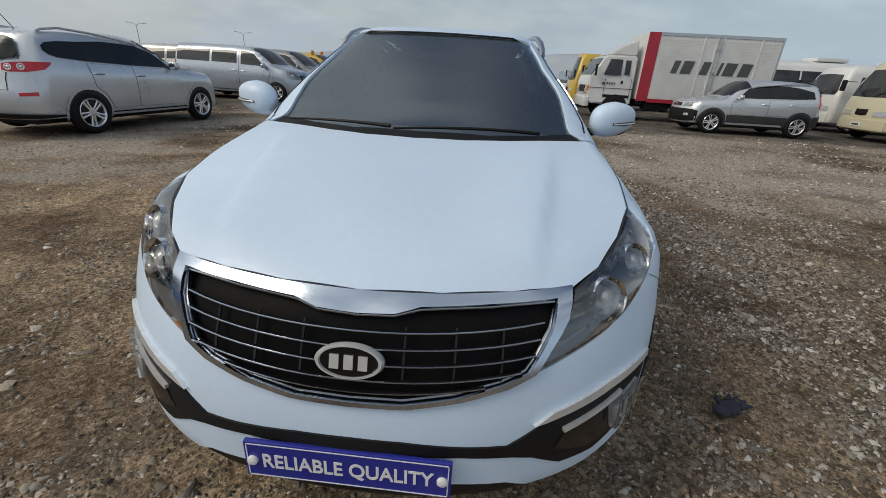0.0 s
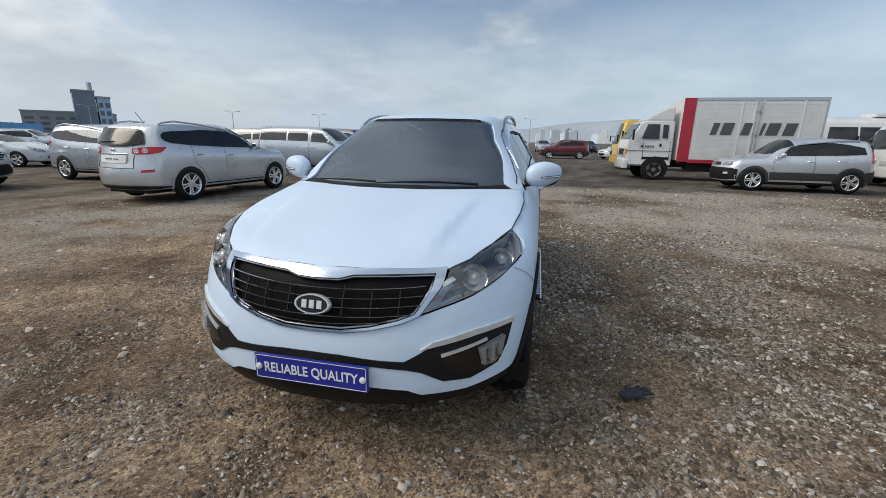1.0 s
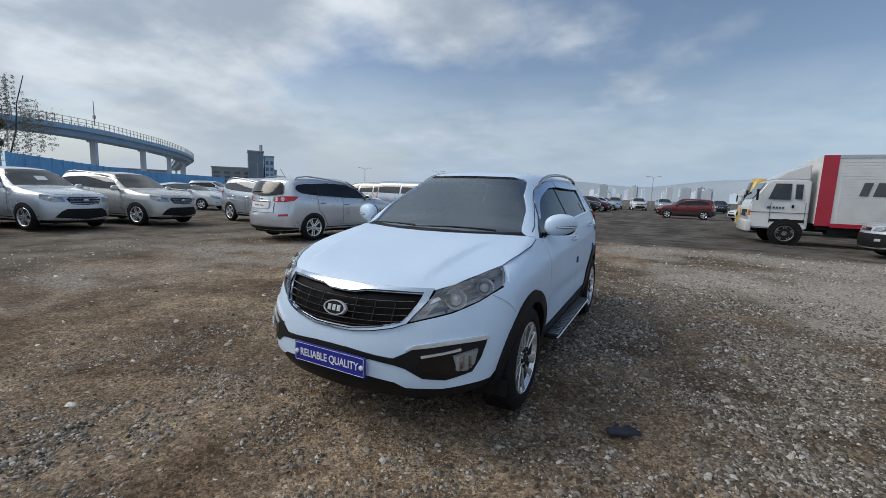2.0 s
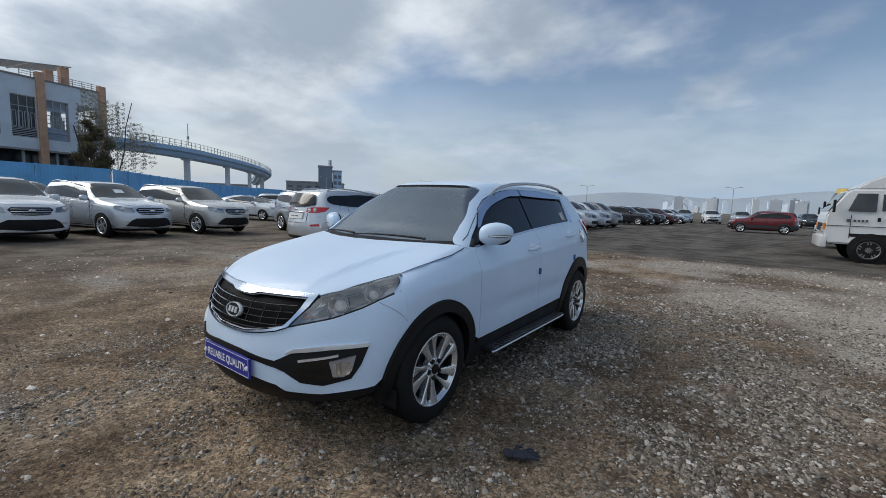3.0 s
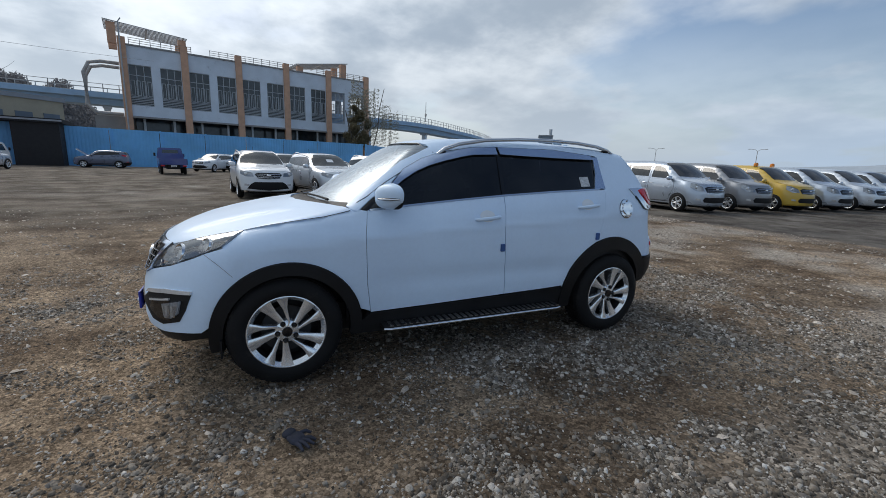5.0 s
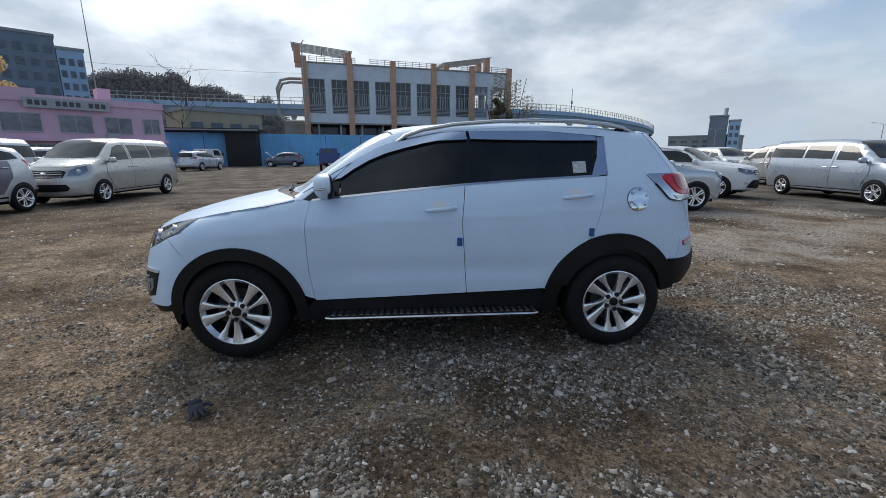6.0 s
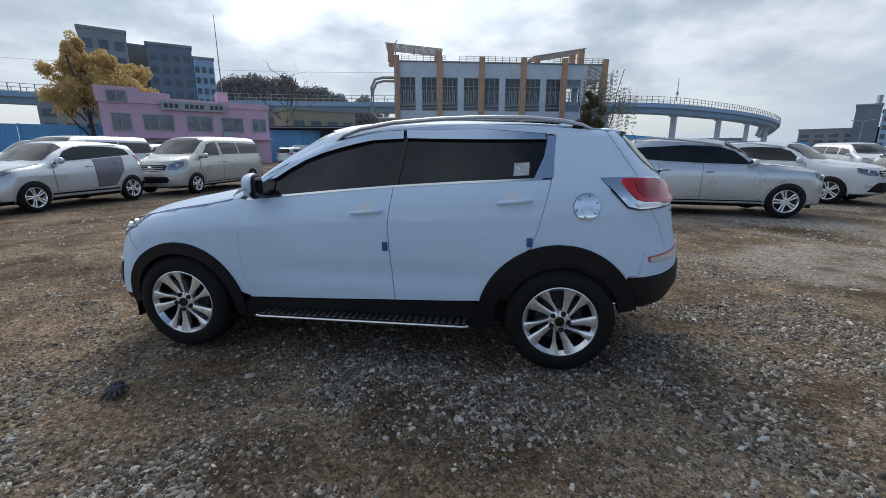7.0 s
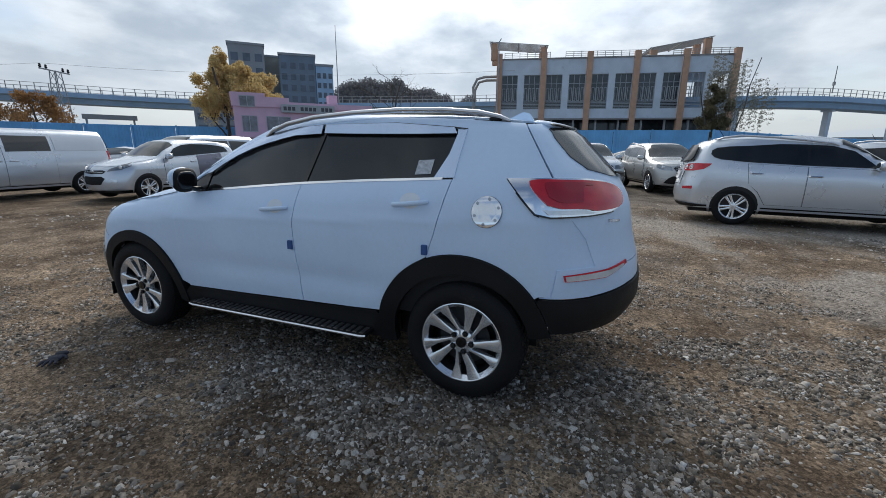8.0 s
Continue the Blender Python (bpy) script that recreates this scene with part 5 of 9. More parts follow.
hero = build_hero()

# ---- the other vehicles ----
def shell(skin, y0, y1, zc=0.55, ny=48, na=44):
    """The whole outer form as one closed mesh."""
    t = np.linspace(0, 1, ny)
    ys = y0 + (y1 - y0) * (t - 0.10 * np.sin(2 * math.pi * t))
    a = np.linspace(0, 2 * math.pi, na, endpoint=False)
    Y, A = np.meshgrid(ys, a, indexing="ij")
    way = np.stack([np.cos(A), 0 * A, np.sin(A)], -1).reshape(-1, 3)
    c = np.stack([0 * Y, Y, 0 * Y + zc], -1).reshape(-1, 3)
    p = skin.cast(c + way * 1.9, -way, 1.9)
    i = np.arange(ny * na).reshape(ny, na)
    j = np.roll(i, -1, 1)
    faces = [tuple(q) for q in np.stack([i[:-1], i[1:], j[1:], j[:-1]], -1).reshape(-1, 4)]
    faces += [tuple(i[0]), tuple(i[-1][::-1])]
    return p, faces, skin.normal(p)


def bg_wheel(parent, x, y, r, first=[]):
    """Five-spoke cast wheel of a parked vehicle; built once, then copied."""
    if not first:
        w = new("wheel")
        w.location.z = -50
        R, q = 0.345, 0.235
        part("tyre", lathe_bm([(-0.02, q - 0.01), (0.0, q + 0.02), (0.0, R - 0.05), (-0.03, R - 0.006), (-0.06, R), (-0.15, R), (-0.19, R - 0.04), (-0.2, q)], 28), rubber, w, smooth=50)
        bm = lathe_bm([(-0.16, q - 0.03), (-0.04, q - 0.03), (-0.01, q - 0.016), (-0.002, q - 0.004), (-0.012, q + 0.006)], 28)
        for i in range(5):
            sp = bmesh.new()
            for c in (-0.024, 0.024):
                loft_spoke(sp, [(0.03, c * 0.6, 0.02, -0.016, 0.04), (0.12, c, 0.016, -0.02, 0.04), (q - 0.012, c * 1.5, 0.022, -0.012, 0.03)])
            bmesh.ops.transform(sp, matrix=Euler((2 * math.pi * i / 5, 0, 0)).to_matrix().to_4x4(), verts=sp.verts[:])
            me = bpy.data.meshes.new("tmp")
            sp.to_mesh(me)
            sp.free()
            bm.from_mesh(me)
            bpy.data.meshes.remove(me)
        hub = lathe_bm([(-0.05, 0.06), (-0.015, 0.05), (-0.01, 0.0)], 20)
        me = bpy.data.meshes.new("tmp")
        hub.to_mesh(me)
        hub.free()
        bm.from_mesh(me)
        bpy.data.meshes.remove(me)
        part("rim", bm, alloy, w, smooth=35)
        # black disc for the dark inside of the wheel
        part("wheel_back", lathe_bm([(-0.12, q - 0.02), (-0.11, 0.0)], 24), black_plastic, w)
        first.append(w)
    w = copy_thing(first[0], pose(x, y, r, 0, 0, 0 if x > 0 else 180) @ pose(0, 0, 0, 17 + 31 * y))
    w.parent, w.scale = parent, (1, r / 0.345, r / 0.345)
    return w


def vehicle(name, label, category, S, spec, mat):
    """A parked vehicle at the origin from its form and a dictionary of outlines."""
    car = thing(name, label, category)
    F, R = (lambda pts: S.uv(pts, "front")), (lambda pts: S.uv(pts, "rear"))
    y0, y1 = spec["ends"]
    put("body", shell(S, y0 + 0.004, y1 - 0.004), mat, car)
    wb, r = spec["wheelbase"], spec["wheel"]
    clad = spec.get("cladding", black_plastic)
    for y in (0, wb):
        # flat dark sheet on the body in place of a shaded well
        pair("wheel_well", S, ring(y, r, 0.0, r + 0.045, -20, 200, 16), cabin_dark, car, 0.007, step=0.09, flange=0)
        pair("wheel_arch", S, ring(y, r, r + 0.03, r + spec.get("arch", 0.075), -18, 198, 16), clad if spec.get("clad_arch") else mat, car, 0.010, step=0.2, flange=0)
        for s in (1, -1):
            bg_wheel(car, s * (float(S.plan(y)) + 0.018), y, r)
    sill = spec.get("sill", 0.36)
    pair("sill", S, [(r + 0.05, 0.25), (wb - r - 0.05, 0.25), (wb - r - 0.06, sill), (r + 0.06, sill)], clad, car, 0.008, step=0.25)
    for nm, pts in spec["doors"]:
        grown = [(y + (0.005 if y > np.mean([q[0] for q in pts]) else -0.005), z + (0.005 if z > np.mean([q[1] for q in pts]) else -0.005)) for y, z in pts]
        pair("door_gap", S, grown, gloss_black, car, 0.002, step=0.12, flange=0)
        for k, d in enumerate(pair(nm, S, pts, mat, car, 0.008, step=0.12, flange=0.008)):
            hy, hz = spec["handles"][0 if nm == "front_door" else 1]
            p = S.place([(hy, hz)], "side")[0]
            s = 1 - 2 * k
            part("handle", tube([(s * (p[0] + o), hy + dy, hz) for dy, o in ((-0.1, 0.006), (-0.08, 0.032), (0.08, 0.032), (0.1, 0.006))], 0.014, 6), spec.get("handle_mat", mat), d)
    if spec.get("lower"):
        pair("side_cladding", S, spec["lower"], clad, car, 0.010, step=0.2)
    if not spec.get("glass"):
        band = [p for w in spec["windows"] for p in w[:2]] + [p for w in reversed(spec["windows"]) for p in w[2:]]
        pair("window_surround", S, band, gloss_black, car, 0.010, step=0.12, flange=0)
    for w in spec["windows"]:
        pair("side_window", S, w, spec.get("glass", tinted_glass), car, 0.013, step=0.14, flange=0.012)
    ws = put("windscreen", sheet(S, sym(spec["screen"]), "top", 0.005, step=0.1), van_glass, car)
    if spec.get("paper"):
        put("paper_notice", sheet(S, spec["paper"], "top", 0.009, 0.1, 0), plate_white, ws, "white paper behind the windscreen")
    put("rear_window", sheet(S, R(sym(spec["rear_glass"])), "rear", spec.get("rear_off", 0.030), step=0.05, flange=0.03), rear_pane, car)
    if spec.get("gate"):
        # tailgate seams, number panel, wiper and the lip over the rear window
        def behind(points, off):
            p = S.place(R(points), "rear")
            return [tuple(q) for q in p + S.normal(p) * off]
        for line in spec["gate"]:
            for s in (1, -1):
                part("tailgate_gap", tube([(s * q[0], q[1], q[2]) for q in behind(line, 0.004)], 0.006, 5), gloss_black, car)
        panel = put("number_panel", sheet(S, R(sym([(0, 3.7, 0.99), (0.33, 3.6, 0.99), (0.35, 3.6, 0.96), (0.32, 3.6, 0.84), (0, 3.7, 0.83)])), "rear", 0.024, step=0.06, flange=0.02), plate_white, car, "pale number panel")
        for x0 in (-0.16, -0.09, 0.02, 0.09, 0.16):
            part("number_bar", tube(behind([(x0 - 0.02, 3.7, 0.91), (x0 + 0.02, 3.7, 0.91)], 0.030), 0.012, 5), van_glass, panel)
        part("tailgate_trim", tube(behind([(x0, 3.6, 1.015) for x0 in np.linspace(-0.36, 0.36, 9)], 0.016), 0.016, 6), chrome, car, smooth=60)
        part("rear_wiper", tube(behind([(-0.05 + x0, 3.55, 1.235 - 0.03 * x0) for x0 in (0, 0.12, 0.25, 0.38)], spec["rear_off"] + 0.015), 0.012, 6), black_plastic, car)
        part("badge", blob(0.055, 0.014, 0.03, pose(0, behind([(0, 3.6, 1.09)], 0.014)[0][1], 1.09)), chrome, car, smooth=60)
    put("bonnet", sheet(S, sym(spec["hood"]), "top", 0.005, step=0.1, flange=0.006), mat, car)
    gr = put("grille", sheet(S, F(sym(spec["grille"])), "front", 0.006, step=0.08), spec.get("grille_mat", gloss_black), car)
    zs, hx = [p[2] for p in spec["grille"]], max(p[0] for p in spec["grille"])
    n = spec.get("bars", 3)
    for i in range(n):
        z = min(zs) + (max(zs) - min(zs)) * (i + 0.7) / (n + 0.4)
        pts = S.place(F([(x, spec["grille"][0][1], z) for x in np.linspace(-hx * 0.9, hx * 0.9, 9)]), "front")
        part("grille_bar", tube([tuple(p + np.array((0, -0.012, 0))) for p in pts], 0.012, 5, 0.7), chrome, gr)
    mid = S.place(F([(0, -0.9, sum(zs) / len(zs) + 0.01)]), "front")[0]
    part("badge", blob(0.07, 0.014, 0.035, pose(0, mid[1] - 0.016, mid[2])), chrome, gr)
    put("lower_grille", sheet(S, F(sym(spec["lower_grille"])), "front", 0.006, step=0.1), black_plastic, car)
    put("bumper_base", sheet(S, R(sym(spec["rear_base"])), "rear", 0.022, step=0.07, flange=0.02), clad, car)
    for k in (False, True):
        hl = put("headlamp", sheet(S, F(spec["headlamp"]), "front", 0.006, step=0.06, flip=k), lamp_mid, car)
        put("lamp_glass", sheet(S, F(spec["headlamp"]), "front", 0.012, step=0.1, flip=k), clear_glass, hl)
        c = np.mean(spec["headlamp"], axis=0)
        p = S.place(F([tuple(c)]), "front")[0]
        part("reflector", blob(0.075, 0.02, 0.055, pose((-1 if k else 1) * p[0], p[1], p[2])), lamp_clear, hl, smooth=60)
        put("fog_lamp", sheet(S, F(spec["fog"]), "front", 0.010, step=0.08, flip=k), lamp_clear, car)
        tl = put("tail_lamp", sheet(S, R(spec["tail"]), "rear", 0.010, step=0.1, flip=k), lamp_red, car)
        for at_ in spec.get("rings", ()):
            q = S.place(R([at_]), "rear")[0]
            way = Vector(S.normal(q[None])[0])
            mir_ = Matrix.Diagonal((-1 if k else 1, 1, 1, 1)) @ Matrix.Translation(Vector(q) + way * 0.014) @ way.to_track_quat("Z", "Y").to_matrix().to_4x4()
            part("ring_lens", lathe_bm([(-0.004, 0.052), (0.004, 0.050), (0.006, 0.040), (0.002, 0.034)], 18, "z", mir_), lamp_clear, tl, smooth=60)
            part("ring_core", lathe_bm([(0.0, 0.026), (0.006, 0.018), (0.008, 0.0)], 14, "z", mir_), lamp_clear, tl, smooth=60)
        q = S.place(R([tuple(np.mean(spec["tail"][:1] + spec["tail"][-2:], axis=0))]), "rear")[0]
        if not spec.get("rings"):
            part("reverse_lens", blob(0.05, 0.02, 0.045, pose((-1 if k else 1) * q[0] * 1.08, q[1] - 0.02, q[2])), lamp_clear, tl, smooth=60)
        put("bumper_reflector", sheet(S, R(spec["reflector"]), "rear", 0.008, step=0.1, flip=k), lamp_red, car)
        s = -1 if k else 1
        my, mz = spec["mirror"]
        mx = float(S.place([(my, mz)], "side")[0][0]) + 0.14
        mir = part("door_mirror", blob(0.11, 0.07, 0.085, pose(s * mx, my, mz + 0.03)), mat, car, smooth=60)
        part("mirror_glass", blob(0.09, 0.012, 0.068, pose(s * mx, my + 0.062, mz + 0.03)), chrome, mir, smooth=60)
        part("mirror_foot", boxes((s * (mx - 0.12) - 0.06, s * (mx - 0.12) + 0.06, my - 0.02, my + 0.03, mz - 0.03, mz + 0.0)), black_plastic, mir)
        if spec.get("rails"):
            a, b = spec["rails"]
            x = spec.get("rail_x", 0.6)
            pts = [(s * x, a + (b - a) * t, float(S.place([(x, a + (b - a) * t)], "top")[0][2]) + l) for t, l in ((0, 0), (0.05, 0.035), (0.2, 0.05), (0.5, 0.055), (0.8, 0.05), (0.95, 0.03), (1, 0))]
            part("roof_rail", tube(pts, 0.02, 7), satin_metal, car, smooth=60)
    if spec.get("fin"):
        y = spec["fin"]
        z = float(S.place([(0, y)], "top")[0][2])
        part("aerial", tube([(0, y, z - 0.01), (0, y + 0.16, z + 0.22)], 0.006, 5), black_plastic, car)
    part("underbody", boxes((-0.6, 0.6, y0 + 0.3, y1 - 0.3, 0.2, 0.34)), black_plastic, car)
    return car


def repaint(ob, old, fresh):
    for o in (ob, *ob.children_recursive):
        if o.type == "MESH" and o.data.materials and o.data.materials[0] == old:
            o.material_slots[0].link = "OBJECT"
            o.material_slots[0].material = fresh


def spot(front, side, rz, half):
    """The pose of a vehicle from where its front wheel on the near side (1 left, -1 right) touches the ground, and its turn."""
    a = radians(rz)
    return pose(front[0] - side * half * math.cos(a), front[1] - side * half * math.sin(a), 0, 0, 0, rz)


# mid-size silver SUV
sf_skin = Skin(
    top=[(-1.0, 0.86), (-0.84, 0.97), (-0.5, 1.07), (0.0, 1.14), (0.33, 1.19), (0.6, 1.33), (0.95, 1.555), (1.2, 1.655), (1.7, 1.70), (2.4, 1.69), (3.1, 1.63), (3.45, 1.57), (3.8, 1.46)],
    front=[(0.2, -0.80), (0.3, -0.90), (0.5, -0.93), (0.68, -0.925), (0.85, -0.89), (1.0, -0.81)],
    rear=[(0.25, 3.58), (0.4, 3.70), (0.55, 3.73), (0.72, 3.718), (0.85, 3.685), (1.0, 3.655), (1.15, 3.62), (1.35, 3.52), (1.62, 3.34)],
    plan=[(-0.95, 0.82), (-0.5, 0.895), (0.0, 0.92), (0.6, 0.925), (2.4, 0.925), (2.9, 0.91), (3.4, 0.87), (3.8, 0.80)],
    belt=[(-0.8, 0.98), (0.0, 1.06), (0.6, 1.10), (1.5, 1.13), (2.5, 1.18), (3.4, 1.28)], bow_f=(0.26, 0.3), bow_r=(0.24, 0.28), shoulder=0.06, lean=0.36, floor=0.27)
sf_spec = dict(
    ends=(-0.93, 3.73), wheelbase=2.70, wheel=0.36, arch=0.07, sill=0.36, handles=((1.55, 0.97), (2.42, 1.0)), plate_z=(0.50, 0.93), mirror=(0.72, 1.14), rails=(1.25, 3.1), rail_x=0.66, fin=2.9,
    doors=[("front_door", [(0.62, 1.09), (0.56, 0.9), (0.58, 0.42), (1.66, 0.42), (1.66, 1.13)]), ("rear_door", [(1.675, 1.13), (1.675, 0.42), (2.22, 0.42), (2.36, 0.66), (2.52, 0.80), (2.56, 1.17)])],
    windows=[[(0.72, 1.13), (1.64, 1.155), (1.66, 1.52), (1.35, 1.50), (1.05, 1.41)], [(1.69, 1.157), (2.54, 1.20), (2.56, 1.50), (2.1, 1.53), (1.71, 1.523)], [(2.58, 1.202), (3.0, 1.245), (3.12, 1.285), (3.18, 1.345), (3.17, 1.415), (3.09, 1.462), (2.9, 1.487), (2.6, 1.498)]],
    screen=[(0, 0.33), (0.35, 0.37), (0.73, 0.55), (0.74, 0.62), (0.68, 1.0), (0.64, 1.21), (0.3, 1.14), (0, 1.11)],
    paper=[(-0.15, 0.62), (0.12, 0.62), (0.12, 0.78), (-0.15, 0.78)],
    rear_glass=[(0, 3.40, 1.50), (0.45, 3.36, 1.495), (0.56, 3.36, 1.46), (0.64, 3.42, 1.27), (0.60, 3.45, 1.21), (0.3, 3.53, 1.17), (0, 3.57, 1.16)], rear_off=0.055,
    gate=[[(0.66, 3.45, 1.25), (0.70, 3.5, 1.2)], [(0.52, 3.6, 1.0), (0.50, 3.62, 0.9), (0.49, 3.62, 0.74), (0.25, 3.7, 0.735), (0, 3.7, 0.735)]],
    hood=[(0, -0.80), (0.35, -0.77), (0.58, -0.66), (0.70, -0.40), (0.78, 0.0), (0.78, 0.36), (0.4, 0.30), (0, 0.26)],
    grille=[(0, -0.88, 0.91), (0.38, -0.85, 0.91), (0.44, -0.83, 0.85), (0.34, -0.88, 0.72), (0, -0.92, 0.70)], bars=3,
    headlamp=[(0.46, -0.82, 0.78), (0.50, -0.77, 0.90), (0.66, -0.68, 0.93), (0.83, -0.48, 0.98), (0.85, -0.50, 0.87), (0.70, -0.70, 0.78)],
    lower_grille=[(0, -0.93, 0.60), (0.46, -0.89, 0.60), (0.58, -0.84, 0.53), (0.70, -0.76, 0.37), (0, -0.9, 0.31)],
    fog=[(0.62, -0.80, 0.52), (0.76, -0.70, 0.54), (0.77, -0.69, 0.47), (0.63, -0.80, 0.46)],
    tail=[(0.47, 3.60, 1.125), (0.60, 3.55, 1.15), (0.78, 3.42, 1.165), (0.90, 3.16, 1.165), (0.895, 3.18, 1.13), (0.87, 3.28, 1.055), (0.76, 3.46, 1.015), (0.56, 3.60, 1.01), (0.47, 3.62, 1.03)], rings=[(0.56, 3.58, 1.08), (0.70, 3.49, 1.088)],
    rear_base=[(0, 3.73, 0.38), (0.5, 3.68, 0.38), (0.80, 3.45, 0.37), (0.90, 3.15, 0.36), (0.88, 3.15, 0.33), (0.5, 3.6, 0.31), (0, 3.65, 0.31)],
    reflector=[(0.62, 3.58, 0.70), (0.80, 3.42, 0.72), (0.80, 3.42, 0.66), (0.62, 3.58, 0.65)], handle_mat=chrome)

# van
van_skin = Skin(
    top=[(-0.95, 0.86), (-0.78, 1.02), (-0.5, 1.13), (-0.15, 1.22), (0.05, 1.32), (0.4, 1.57), (0.75, 1.78), (1.0, 1.855), (1.6, 1.895), (3.0, 1.90), (3.8, 1.88), (4.3, 1.83)],
    front=[(0.2, -0.75), (0.3, -0.84), (0.5, -0.87), (0.7, -0.865), (0.9, -0.81), (1.05, -0.73)],
    rear=[(0.25, 4.12), (0.4, 4.20), (0.6, 4.22), (1.0, 4.21), (1.3, 4.17), (1.85, 4.03)],
    plan=[(-0.9, 0.84), (-0.5, 0.90), (0.0, 0.94), (0.6, 0.955), (3.6, 0.955), (4.0, 0.935), (4.3, 0.88)],
    belt=[(-0.8, 1.05), (0.0, 1.15), (0.5, 1.17), (4.2, 1.22)], bow_f=(0.3, 0.35), bow_r=(0.10, 0.18), shoulder=0.05, lean=0.26, crown=0.05, floor=0.25, sweep=0.22)
van_spec = dict(
    ends=(-0.87, 4.22), wheelbase=3.2, wheel=0.335, arch=0.06, sill=0.36, handles=((1.28, 1.02), (1.62, 1.02)), plate_z=(0.46, 0.78), mirror=(0.38, 1.20),
    doors=[("front_door", [(0.28, 1.16), (0.22, 0.9), (0.42, 0.45), (0.6, 0.38), (1.42, 0.38), (1.42, 1.19)]), ("rear_door", [(1.435, 1.74), (1.435, 0.38), (2.55, 0.38), (2.55, 1.74)])],
    windows=[[(0.42, 1.21), (1.34, 1.24), (1.36, 1.68), (1.1, 1.67), (0.86, 1.60)], [(1.50, 1.26), (2.50, 1.28), (2.50, 1.68), (1.52, 1.68)], [(2.60, 1.28), (3.92, 1.30), (3.90, 1.66), (2.60, 1.68)]],
    screen=[(0, -0.02), (0.35, 0.02), (0.72, 0.18), (0.74, 0.26), (0.68, 0.72), (0.65, 0.93), (0.3, 0.86), (0, 0.84)],
    rear_glass=[(0, 4.12, 1.72), (0.62, 4.06, 1.70), (0.68, 4.06, 1.45), (0.70, 4.10, 1.25), (0, 4.18, 1.22)],
    hood=[(0, -0.72), (0.4, -0.68), (0.62, -0.55), (0.78, -0.20), (0.80, 0.05), (0.4, -0.06), (0, -0.10)],
    grille=[(0, -0.82, 0.95), (0.40, -0.78, 0.96), (0.50, -0.72, 0.92), (0.44, -0.79, 0.76), (0, -0.86, 0.74)], bars=3,
    headlamp=[(0.52, -0.74, 0.80), (0.56, -0.68, 0.95), (0.70, -0.53, 1.04), (0.80, -0.36, 1.08), (0.84, -0.40, 0.92), (0.74, -0.60, 0.80)],
    lower_grille=[(0, -0.87, 0.58), (0.50, -0.80, 0.58), (0.56, -0.77, 0.48), (0.5, -0.78, 0.40), (0, -0.86, 0.38)],
    fog=[(0.62, -0.72, 0.52), (0.74, -0.62, 0.54), (0.75, -0.62, 0.47), (0.63, -0.72, 0.46)],
    tail=[(0.80, 4.08, 1.28), (0.92, 3.98, 1.28), (0.94, 3.98, 0.86), (0.82, 4.08, 0.86)],
    rear_base=[(0, 4.22, 0.46), (0.6, 4.18, 0.46), (0.92, 4.0, 0.46), (0.92, 4.0, 0.32), (0.5, 4.15, 0.3), (0, 4.18, 0.3)],
    reflector=[(0.66, 4.17, 0.56), (0.84, 4.08, 0.57), (0.84, 4.08, 0.52), (0.66, 4.17, 0.51)], glass=van_glass)

# compact SUV with grey lower cladding
tj_skin = Skin(
    top=[(-0.95, 0.78), (-0.78, 0.92), (-0.5, 1.02), (0.0, 1.08), (0.28, 1.13), (0.5, 1.28), (0.85, 1.53), (1.1, 1.63), (1.6, 1.665), (2.3, 1.655), (2.9, 1.60), (3.2, 1.54), (3.5, 1.44)],
    front=[(0.2, -0.76), (0.3, -0.83), (0.5, -0.86), (0.65, -0.85), (0.8, -0.81), (0.95, -0.72)],
    rear=[(0.25, 3.35), (0.4, 3.46), (0.6, 3.48), (0.8, 3.44), (1.0, 3.42), (1.15, 3.37), (1.35, 3.28), (1.6, 3.12)],
    plan=[(-0.9, 0.80), (-0.5, 0.86), (0.0, 0.885), (0.6, 0.89), (2.4, 0.89), (2.9, 0.87), (3.3, 0.83), (3.5, 0.78)],
    belt=[(-0.8, 0.96), (0.0, 1.03), (0.6, 1.06), (1.5, 1.10), (3.2, 1.18)], bow_f=(0.26, 0.3), bow_r=(0.24, 0.28), shoulder=0.07, lean=0.48, floor=0.27)
